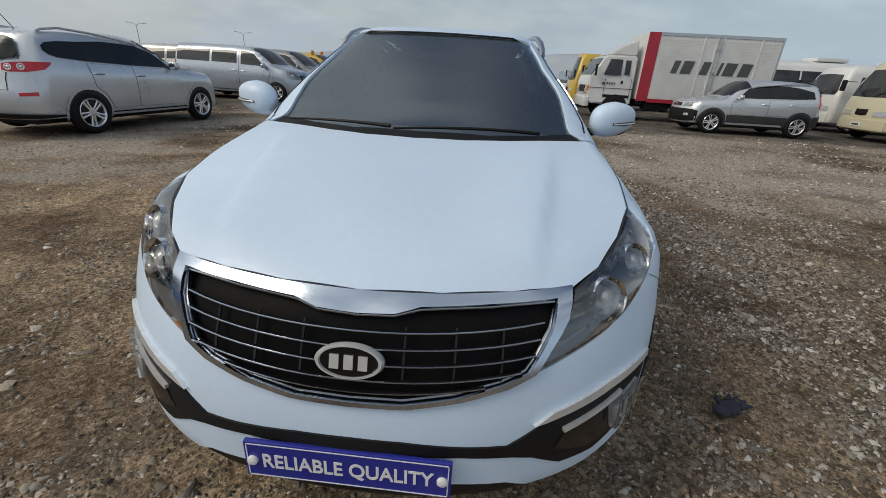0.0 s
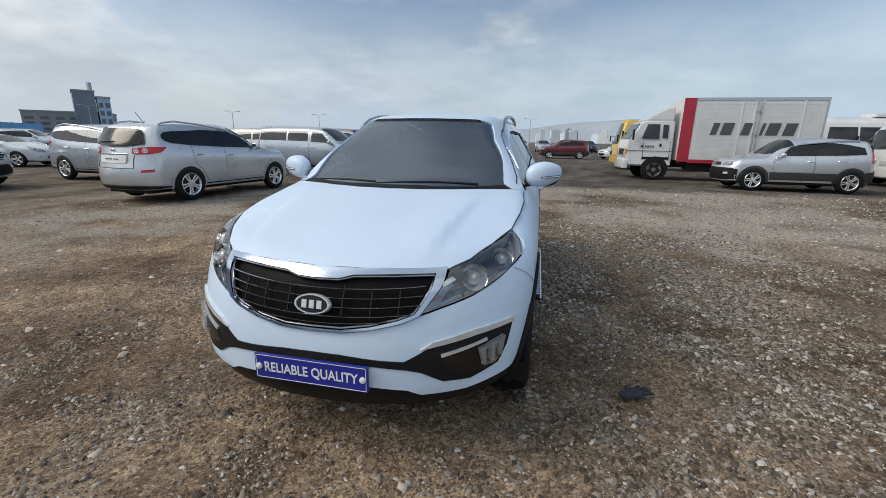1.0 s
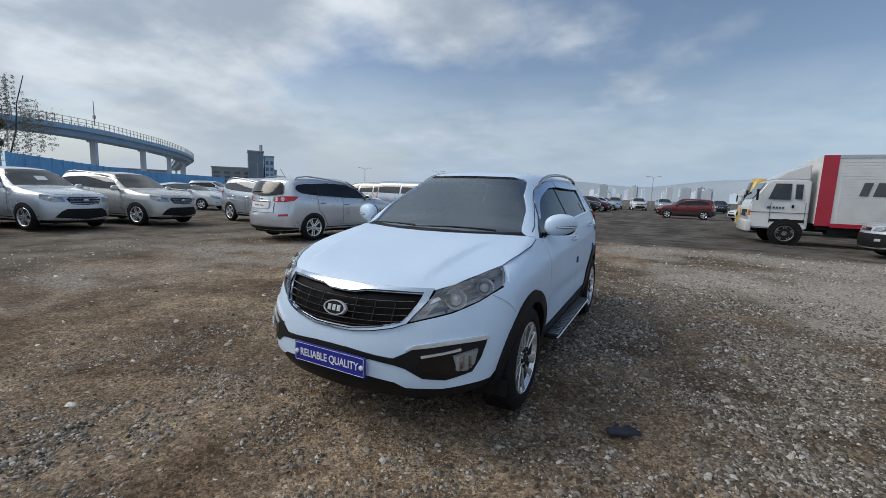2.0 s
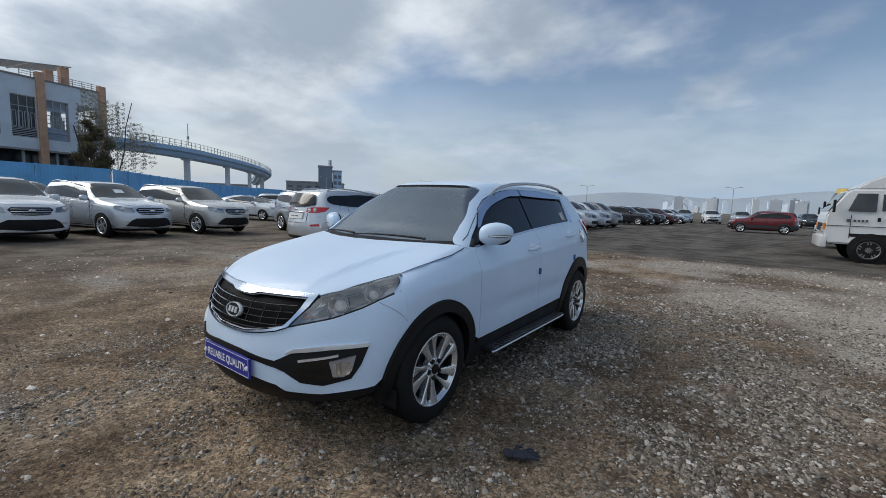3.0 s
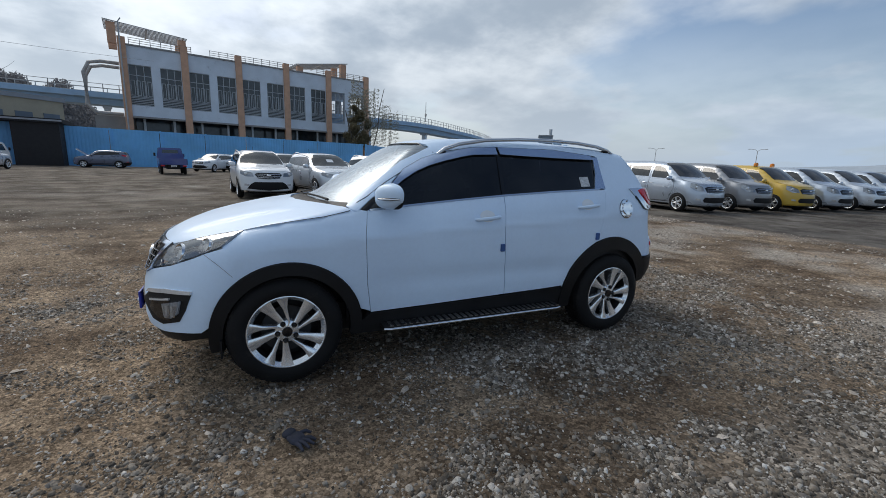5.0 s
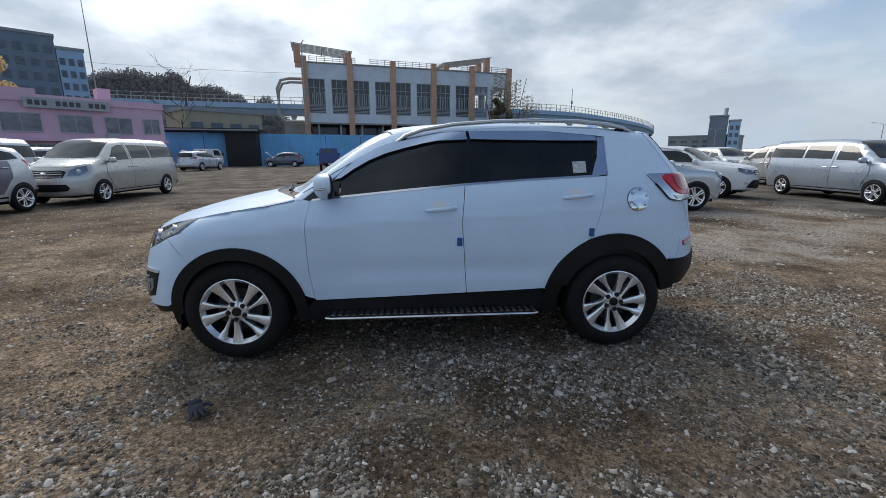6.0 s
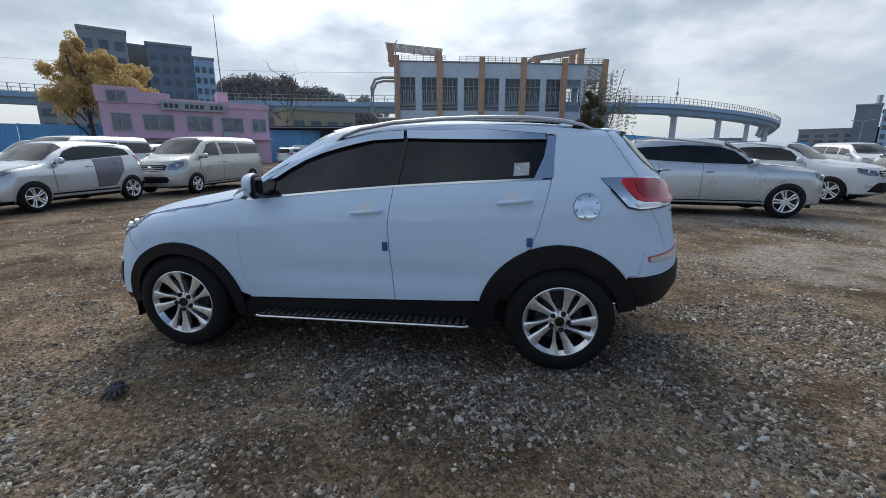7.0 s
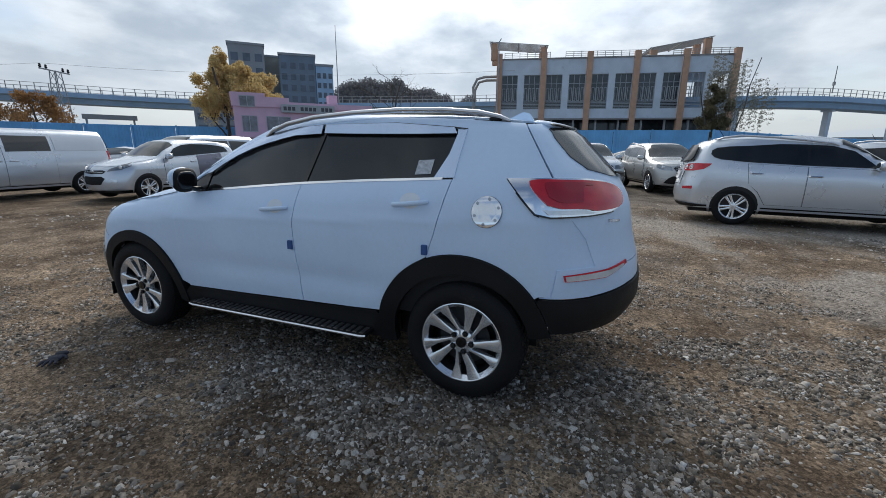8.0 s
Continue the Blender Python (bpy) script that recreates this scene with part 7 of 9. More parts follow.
def minibus(label, mat, m, length=6.2, w=1.0, zt=2.55, name="minibus"):
    """A small bus that faces -y with its nose at y = 0."""
    b = thing(name, label, "bus", m)
    S = Skin(top=[(-0.4, 0.9), (-0.05, 1.15), (0.02, 1.35), (0.35, zt - 0.25), (0.6, zt - 0.05), (1.2, zt), (length - 0.5, zt), (length + 0.3, zt - 0.05)],
             front=[(0.2, 0.06), (0.4, 0.0), (0.8, 0.0), (1.2, 0.03), (1.4, 0.08), (zt, 0.5)], rear=[(0.2, length - 0.04), (0.6, length), (1.5, length), (zt, length - 0.2)],
             plan=[(-0.3, w - 0.06), (0.3, w), (length - 0.3, w), (length + 0.3, w - 0.06)], belt=[(0, 1.3), (length, 1.3)], crown=0.08, sweep=0.1, lean=0.08, shoulder=0.03, bow_f=(0.10, 0.10), bow_r=(0.04, 0.06), k=0.12, floor=0.3)
    S.cf, S.cr = 1.2, length - 1.2
    put("body", shell(S, 0.004, length - 0.004, 0.8, 40, 44), mat, b)
    F, R = (lambda p: S.uv(p, "front")), (lambda p: S.uv(p, "rear"))
    put("windscreen", sheet(S, F(sym([(0, 0.1, zt - 0.35), (0.74, 0.2, zt - 0.38), (0.84, 0.2, 1.5), (0.80, 0.15, 1.36), (0, 0.1, 1.34)])), "front", 0.006, 0.1), van_glass, b)
    put("grille", sheet(S, F(sym([(0, 0, 0.98), (0.22, 0, 0.98), (0.22, 0, 0.80), (0, 0, 0.78)])), "front", 0.008, 0.1), gloss_black, b)
    put("bumper", sheet(S, F(sym([(0, 0, 0.66), (0.9, 0.1, 0.66), (0.9, 0.1, 0.36), (0, 0, 0.36)])), "front", 0.03, 0.1, 0.04), mat, b)
    pl = put("number_plate", sheet(S, F(sym([(0, 0, 0.56), (0.17, 0, 0.56), (0.17, 0, 0.45), (0, 0, 0.45)])), "front", 0.045, 0.1), plate_white, b)
    put("plate_bars", sheet(S, F(sym([(0, 0, 0.53), (0.13, 0, 0.53), (0.13, 0, 0.48), (0, 0, 0.48)])), "front", 0.050, 0.1), cabin_dark, pl)
    n = int((length - 1.0) / 1.25)
    for i in range(n):
        y = 0.75 + 1.25 * i
        pair("side_window", S, [(y, 1.42), (y + 1.17, 1.42), (y + 1.17, zt - 0.45), (y + (0.12 if i == 0 else 0), zt - 0.45)], van_glass, b, 0.006, step=0.2, flange=0.006)
    for k in (False, True):
        put("headlamp", sheet(S, F([(0.42, 0, 0.92), (0.84, 0.05, 0.95), (0.86, 0.05, 0.78), (0.42, 0, 0.78)]), "front", 0.01, 0.1, flip=k), lamp_clear, b)
        put("tail_lamp", sheet(S, R([(0.75, length, 1.1), (0.93, length, 1.1), (0.93, length, 0.75), (0.75, length, 0.75)]), "rear", 0.01, 0.1, flip=k), lamp_red, b)
        s = -1 if k else 1
        part("mirror", boxes((s * (w + 0.2) - 0.09, s * (w + 0.2) + 0.09, 0.05, 0.1, 1.5, 1.85), bevel=0.02), black_plastic, b)
        part("mirror_arm", tube([(s * (w - 0.1), 0.25, 1.8), (s * (w + 0.2), 0.08, 1.8)], 0.013, 6), black_plastic, b)
        part("wiper", tube([(s * 0.15, 0.03, 1.36), (s * 0.45, 0.09, 1.52)], 0.012, 5), black_plastic, b)
        for y in (1.0, length - 1.6):
            bg_wheel(b, s * (w + 0.015), y, 0.37)
    for y in (1.0, length - 1.6):
        # black sheets on the body for the shaded wells
        pair("wheel_well", S, ring(y, 0.37, 0, 0.43, -10, 190, 18), gloss_black, b, 0.003, step=0.15, flange=0)
    part("roof_unit", boxes((-0.5, 0.5, length * 0.4, length * 0.6, zt - 0.02, zt + 0.14), bevel=0.04), mat, b, smooth=40)
    return b


minibus("cream minibus with a wide windscreen and chrome-rimmed lamps", cream_paint, pose(12.75, 14.0, 0, 0, 0, -88))
minibus("white minibus with a dark windscreen between two others", truck_white, pose(13.4, 17.3, 0, 0, 0, -90), 5.6, 1.0, 2.45)
minibus("white minibus with dark side windows", truck_white, pose(12.3, 20.6, 0, 0, 0, 270), 6.6, 1.0, 2.7)
minibus("yellow minibus beside a box truck", yellow_paint, pose(4.95, 23.9, 0, 0, 0, 270), 6.6, 1.0, 2.85)
park("tj", "dark grey SUV at the edge of the lot", grey_paint, spot((10.75, 10.05), -1, -45, tj_half))


def small_truck(name, label, mat, m, crew=False):
    """A small forward-control pickup that faces -x, front axle at x = 0."""
    t = thing(name, label, "truck", m)
    c = cab(t, mat, -1.0, 0.65 if not crew else 1.4, 0.85, 0.45, 1.25, 1.95, 0.4)
    for s in (-1, 1):
        k = s * 0.004
        plate_part("side_window", [(-0.55, s * 0.845 + k, 1.3), (0.5, s * 0.845 + k, 1.3), (0.5, s * 0.775 + k, 1.82), (-0.35, s * 0.775 + k, 1.82)], 0.008, van_glass, c)
        part("mirror", boxes((-0.78, -0.72, s * 0.98 - 0.07, s * 0.98 + 0.07, 1.3, 1.55), bevel=0.02), black_plastic, c)
        part("headlamp", boxes((-1.03, -0.98, s * 0.6 - 0.14, s * 0.6 + 0.14, 0.75, 0.92)), lamp_clear, c)
    plate_part("windscreen", [(-0.945, -0.76, 1.3), (-0.945, 0.76, 1.3), (-0.64, 0.70, 1.84), (-0.64, -0.70, 1.84)], 0.012, van_glass, c)
    plate_part("rear_window", [(0.655 if not crew else 1.405, -0.55, 1.4), (0.655 if not crew else 1.405, 0.55, 1.4), (0.655 if not crew else 1.405, 0.5, 1.8), (0.655 if not crew else 1.405, -0.5, 1.8)], 0.012, van_glass, c)
    x0 = 0.75 if not crew else 1.5
    bed = part("load_bed", boxes((x0, 3.5, -0.87, 0.87, 0.72, 0.80), (x0, 3.5, -0.87, -0.83, 0.8, 1.15), (x0, 3.5, 0.83, 0.87, 0.8, 1.15), (3.46, 3.5, -0.87, 0.87, 0.8, 1.15), (x0, x0 + 0.05, -0.87, 0.87, 0.8, 1.55)), mat, t)
    for s in (-1, 1):
        part("tail_lamp", boxes((3.49, 3.53, s * 0.68 - 0.12, s * 0.68 + 0.12, 0.6, 0.7)), lamp_red, t)
    pl = part("number_plate", boxes((3.50, 3.52, -0.17, 0.17, 0.56, 0.68)), plate_white, t)
    part("plate_bars", boxes((3.52, 3.524, -0.12, 0.12, 0.6, 0.64)), cabin_dark, pl)
    part("chassis", boxes((-0.9, 3.4, -0.4, 0.4, 0.4, 0.7)), black_plastic, t)
    for x in (0.0, 2.5):
        for s in (-1, 1):
            w = bg_wheel(t, s, 0, 0.32)
            w.matrix_basis = pose(x, s * 0.84, 0.32, 0, 0, 90 * s) @ Matrix.Diagonal((1, 0.32 / 0.345, 0.32 / 0.345, 1))
    return t


small_truck("pickup_truck", "small blue pickup truck seen from behind", blue_paint, pose(-36.2, -6.2, 0, 0, 0, 12))
small_truck("pickup_truck", "small white crew-cab truck by the fence", truck_white, pose(-42.5, -19.5, 0, 0, 0, -10), True)
park("sf", "old silver SUV standing with its tail to the lot", silver_paint, pose(-37.8, -17.4, 0, 0, 0, 262))
open_hood = park("ix", "dark blue-grey SUV with its bonnet raised by the fence", navy_paint, pose(-46.8, -14.6, 0, 0, 0, 4))
park("tj", "black SUV parked by the fence", black_paint, pose(-27.0, -17.8, 0, 0, 0, 250))
for o in open_hood.children:
    if o.name.startswith("bonnet"):
        o.matrix_basis = pose(0, 0.25, 1.12, -48) @ pose(0, -0.25, -1.12)

# rows further off
far_rng = random.Random(4)
for kind, lab, mt, x, y, rz in (
        ("sd", "white hatchback behind a row of SUVs", pearl_paint, -21.0, 12.2, 112), ("sd", "white hatchback in a far row", pearl_paint, -24.0, 9.0, 112), ("sd", "dark hatchback in a far row", navy_paint, -24.5, 5.8, 108),
        ("sd", "silver hatchback in a far row", silver_paint, -30.0, 18.0, 120), ("sf", "dark SUV in a far row", black_paint, -24.5, 2.6, 100), ("sd", "white hatchback by the blue fence", pearl_paint, -41.0, -0.5, 95),
        ("sd", "white hatchback by the blue fence", pearl_paint, -42.0, 2.6, 95), ("sf", "grey SUV by the blue fence", grey_paint, -42.5, 5.8, 95), ("sd", "white hatchback by the blue fence", pearl_paint, -40.5, 9.0, 95),
        ("sf", "silver SUV in a far row", silver_paint, -34.0, 22.5, 120), ("sd", "white hatchback in a far row", pearl_paint, -28.0, 26.0, 125), ("sf", "white SUV in a far row", pearl_paint, -30.5, 13.0, 112),
        ("sd", "dark red hatchback in a far row", maroon_paint, -36.0, 14.5, 105), ("sd", "silver hatchback in a far row", silver_blue, -38.0, 27.0, 120), ("van", "white van in a far row", pearl_paint, -22.0, 22.0, 87),
        ("van", "silver van in a far row", silver_paint, -22.0, 26.0, 87), ("van", "dark van in a far row", black_paint, -22.0, 30.0, 87), ("van", "silver van in a far row", champagne_paint, -16.5, 18.8, 267),
        ("sf", "black SUV in a row across the asphalt", black_paint, -5.8, 40.2, 84), ("sf", "black SUV in a row across the asphalt", black_paint, -5.2, 43.4, 84), ("ix", "maroon SUV in a row across the asphalt", maroon_paint, -4.4, 46.6, 84),
        ("ix", "silver SUV in a row across the asphalt", silver_blue, -4.0, 53.0, 84), ("sf", "white SUV facing the lot far off", pearl_paint, -1.5, 60.0, 10), ("sf", "silver SUV facing the lot far off", silver_paint, 1.6, 60.5, 8),
        ("sd", "dark hatchback far off", black_paint, 4.6, 62.0, 6), ("sd", "white hatchback behind a yellow bus", pearl_paint, 7.2, 39.0, 300), ("sf", "silver SUV facing the lot far off", silver_blue, -4.6, 60.5, 10), ("sf", "black SUV facing the lot far off", black_paint, 8.0, 62.0, 4),
        ("van", "white van far off", pearl_paint, -12.0, 66.0, 40), ("sd", "silver hatchback far off", silver_paint, -16.0, 64.0, 60),
        ("sd", "white hatchback beside the pink building", pearl_paint, -20.5, -15.5, 95), ("sd", "silver hatchback beside the pink building", silver_paint, -24.0, -21.5, 80), ("van", "white van beside the pink building", pearl_paint, -13.0, -19.5, 90),
        ("sf", "white SUV among vans", pearl_paint, -13.5, -14.6, 90), ("sd", "white hatchback among vans", pearl_paint, -12.0, -24.0, 90), ("sf", "silver SUV behind the row", silver_paint, -19.3, 1.8, 108), ("sd", "dark hatchback behind the row", black_paint, -20.0, 5.0, 108)):
    park(kind, lab, mt, pose(x, y, 0, 0, 0, rz), "far parked cars")

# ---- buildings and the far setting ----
# pale walls and brick, colours raised further to stand in for distance haze
concrete_blue = surface("pale blue render with haze", (0.66, 0.72, 0.79), 0.8, 0, 0.07, 0.4, 12, 0.1, 0, (0.25, 0.28, 0.32), 0.6)
orange_tile = surface("orange brick with haze", (0.60, 0.36, 0.24), 0.8, 0, 0.1, 1.0, 14, 0.1)
win_dark = surface("building window glass", (0.05, 0.06, 0.07), 0.12, 0, 0.3, 0.6)
win_pale = surface("pale window panes", (0.22, 0.23, 0.26), 0.2, 0, 0.35, 1.2)
win_soft = surface("dull tower windows", (0.13, 0.16, 0.20), 0.5, 0, 0.2, 0.4)
frame_grey = surface("pale window frames", (0.42, 0.44, 0.46), 0.6, 0, 0.08)
rail_grey = surface("painted railing", (0.42, 0.40, 0.38), 0.6, 0, 0.1)
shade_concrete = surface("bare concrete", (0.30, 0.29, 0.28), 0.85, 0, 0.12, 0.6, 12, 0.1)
deck_blue = surface("light blue viaduct paint", (0.36, 0.53, 0.72), 0.6, 0, 0.08, 0.3, 8, 0, 0, (0.25, 0.3, 0.36), 0.62)
fence_blue = surface("blue fence sheet", (0.17, 0.47, 0.80), 0.5, 0, 0.10, 0.5, 20, 0, 0, (0.14, 0.32, 0.52), 0.62)
pink_wall = surface("pink painted wall", (0.72, 0.49, 0.61), 0.8, 0, 0.07, 0.6, 14, 0.1, 0, (0.4, 0.24, 0.32), 0.62)
# tower colours lifted towards grey to stand in for distance haze
glass_tower = surface("blue tower cladding", (0.17, 0.22, 0.28), 0.4, 0.1, 0.12, 0.2, 4)
tower_grey = surface("grey tower cladding", (0.32, 0.34, 0.365), 0.7, 0, 0.1, 0.2, 4)
beige_wall = surface("beige rendered wall", (0.42, 0.41, 0.36), 0.8, 0, 0.08, 0.3, 6)
bark = surface("bark", (0.10, 0.085, 0.07), 0.9, 0, 0.2, 3, 30, 0.3)
def leaf_surface(name, color, vary):
    """Thin leaves that let some light through."""
    m = surface(name, color, 0.7, 0, vary, 1.5, 20)
    ns, ls = m.node_tree.nodes, m.node_tree.links
    p = ns["Principled BSDF"]
    t, mx = ns.new("ShaderNodeBsdfTranslucent"), ns.new("ShaderNodeMixShader")
    t.inputs[0].default_value, mx.inputs[0].default_value = (*color, 1), 0.5
    ls.new(p.outputs[0], mx.inputs[1]), ls.new(t.outputs[0], mx.inputs[2]), ls.new(mx.outputs[0], ns["Material Output"].inputs[0])
    return m


yellow_leaf = leaf_surface("yellow ginkgo leaves", (0.72, 0.56, 0.27), 0.22)
willow_leaf = leaf_surface("grey-green willow leaves", (0.27, 0.26, 0.20), 0.3)
dull_leaf = leaf_surface("withered leaves", (0.20, 0.17, 0.10), 0.3)
rust_leaf = leaf_surface("rust-brown leaves", (0.34, 0.19, 0.08), 0.3)
# woods, hills and far buildings: distance haze mixed into the base colours
wood_hill = surface("bare woods in haze", (0.17, 0.165, 0.165), 0.95, 0, 0.2, 0.05, 1.0, 0.3)
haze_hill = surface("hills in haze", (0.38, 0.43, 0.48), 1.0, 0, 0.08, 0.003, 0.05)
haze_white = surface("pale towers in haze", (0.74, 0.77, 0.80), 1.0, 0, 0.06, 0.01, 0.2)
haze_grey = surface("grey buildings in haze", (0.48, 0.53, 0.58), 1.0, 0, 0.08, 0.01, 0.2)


def along(a, b):
    """A frame whose x runs from a to b on the ground, with z up; the building's front is its -y side."""
    d = math.degrees(math.atan2(b[1] - a[1], b[0] - a[0]))
    return pose(a[0], a[1], 0, 0, 0, d), math.hypot(b[0] - a[0], b[1] - a[1])


def station():
    # seen front runs from its south end to its north end; local -y looks at the lot
    m, L = along((-86.0, -19.2), (-95.4, 24.0))
    m = m @ pose(0, 0, 0)
    b = thing("station_building", "pale blue station building with orange brick piers and a roof terrace", "building", m)
    # local +y must lie behind the front: the front looks towards +x of the lot
    D = 14.0
    f = lambda y: y
    bay = L / 5
    rows = []
    rows.append((0, L, 0.3, D, 16.2, 19.1))          # parapet wall band
    rows.append((0, L, 0.3, D, 7.8, 9.6))            # band under the windows
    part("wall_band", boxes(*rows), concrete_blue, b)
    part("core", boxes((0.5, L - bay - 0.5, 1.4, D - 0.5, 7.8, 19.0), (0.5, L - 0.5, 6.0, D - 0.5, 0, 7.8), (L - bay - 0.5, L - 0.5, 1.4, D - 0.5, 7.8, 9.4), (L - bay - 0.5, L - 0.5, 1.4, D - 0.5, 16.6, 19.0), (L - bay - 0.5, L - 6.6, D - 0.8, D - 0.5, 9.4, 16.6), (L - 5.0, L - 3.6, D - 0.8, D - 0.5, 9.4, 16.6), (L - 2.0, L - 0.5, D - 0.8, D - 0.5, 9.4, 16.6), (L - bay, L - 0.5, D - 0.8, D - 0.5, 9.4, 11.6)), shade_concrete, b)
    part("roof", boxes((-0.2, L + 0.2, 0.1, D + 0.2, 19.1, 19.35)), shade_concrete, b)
    for i in range(6):
        x = bay * i
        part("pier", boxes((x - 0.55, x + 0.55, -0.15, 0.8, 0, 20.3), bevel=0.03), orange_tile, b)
    for i in range(5):
        for k in (0, 1):
            x0 = bay * i + 0.62 + k * (3.15 + 1.3)
            x1 = x0 + 3.15
            w = new("window")
            w.parent = b
            if i < 4:
                part("pane", boxes((x0, x1, 0.62, 0.66, 9.6, 16.2)), win_dark, w)
            bars = [(x0 + (x1 - x0) * t / 3 - 0.05, x0 + (x1 - x0) * t / 3 + 0.05, 0.5, 0.62, 11.0, 16.2) for t in range(4)]
            bars += [(x0, x1, 0.5, 0.62, z - 0.05, z + 0.05) for z in (11.05, 14.5, 16.15)]
            for t in range(4):
                a0, a1 = x0 + (x1 - x0) * (t + 0.12) / 4, x0 + (x1 - x0) * (t + 0.88) / 4
                bars += [(a0, a0 + 0.09, 0.45, 0.58, 11.2, 13.7), (a1 - 0.09, a1, 0.45, 0.58, 11.2, 13.7), (a0, a1, 0.45, 0.58, 13.6, 13.7), (a0, a1, 0.45, 0.58, 11.2, 11.3)]
            part("window_frame", boxes(*bars), frame_grey, w)
            part("louvre", boxes(*[(x0, x1, 0.40, 0.62, 9.65 + 0.28 * j, 9.75 + 0.28 * j) for j in range(5)]), frame_grey, w)
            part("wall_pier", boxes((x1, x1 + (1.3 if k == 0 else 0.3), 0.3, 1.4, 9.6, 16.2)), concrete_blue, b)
    # ground floor, set back, with columns; a dark sheet stands for its shade
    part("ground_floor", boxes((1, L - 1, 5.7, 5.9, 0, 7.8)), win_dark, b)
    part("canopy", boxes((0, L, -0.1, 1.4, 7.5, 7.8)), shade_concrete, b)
    for i in range(10):
        part("column", boxes((bay * i / 2 + 2.0, bay * i / 2 + 2.35, 1.2, 1.6, 0, 7.5)), frame_grey, b)
    # roof railing
    for x0, x1 in ((1, 10), (13, 28), (33, L)):
        n = int((x1 - x0) / 1.4)
        part("roof_railing", boxes(*[(x0, x1, 0.5, 0.58, z, z + 0.07) for z in (19.7, 20.05, 20.4)], *[(x0 + (x1 - x0) * j / n - 0.05, x0 + (x1 - x0) * j / n + 0.05, 0.5, 0.58, 19.3, 20.5) for j in range(n + 1)]), rail_grey, b)
    # pergolas
    for x0, x1, z, z1 in ((-2.2, 9.5, 22.6, 21.6), (28.5, 39.8, 20.6, 22.4)):
        pg = new("pergola")
        pg.parent = b
        for x in (x0 + 1.0, x1 - 0.8):
            for y in (1.0, 6.0):
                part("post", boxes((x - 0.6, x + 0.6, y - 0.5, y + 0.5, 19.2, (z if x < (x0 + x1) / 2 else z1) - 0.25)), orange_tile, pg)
        for j in range(9):
            y = 0.2 + 0.85 * j
            part("rafter", tube([(x0, y, z), (x1, y, z1)], 0.09, 5), rail_grey, pg)
        for t in (0.05, 0.5, 0.95):
            part("beam", tube([(x0 + (x1 - x0) * t, -0.3, z + (z1 - z) * t - 0.12), (x0 + (x1 - x0) * t, 7.4, z + (z1 - z) * t - 0.12)], 0.14, 5), rail_grey, pg)
    # curved frame at the south end
    for y in (1.5, 6.0):
        pts = [(-0.6, y, 8.0), (-4.2, y, 8.0), (-5.4, y, 9.2), (-5.4, y, 14.2), (-4.6, y, 15.8), (-3.0, y, 16.2), (-0.6, y, 16.2)]
        part("curved_frame", tube(pts, 0.28, 8), rail_grey, b)
    part("end_stair", boxes((-4.6, 0, 2.0, 6.0, 0, 7.6)), shade_concrete, b)
    part("drain_pipe", tube([(-0.2, -0.5, 0), (-0.2, -0.5, 22.4), (0.2, -0.5, 23.0)], 0.11, 6), frame_grey, b)
    return b


st = station()


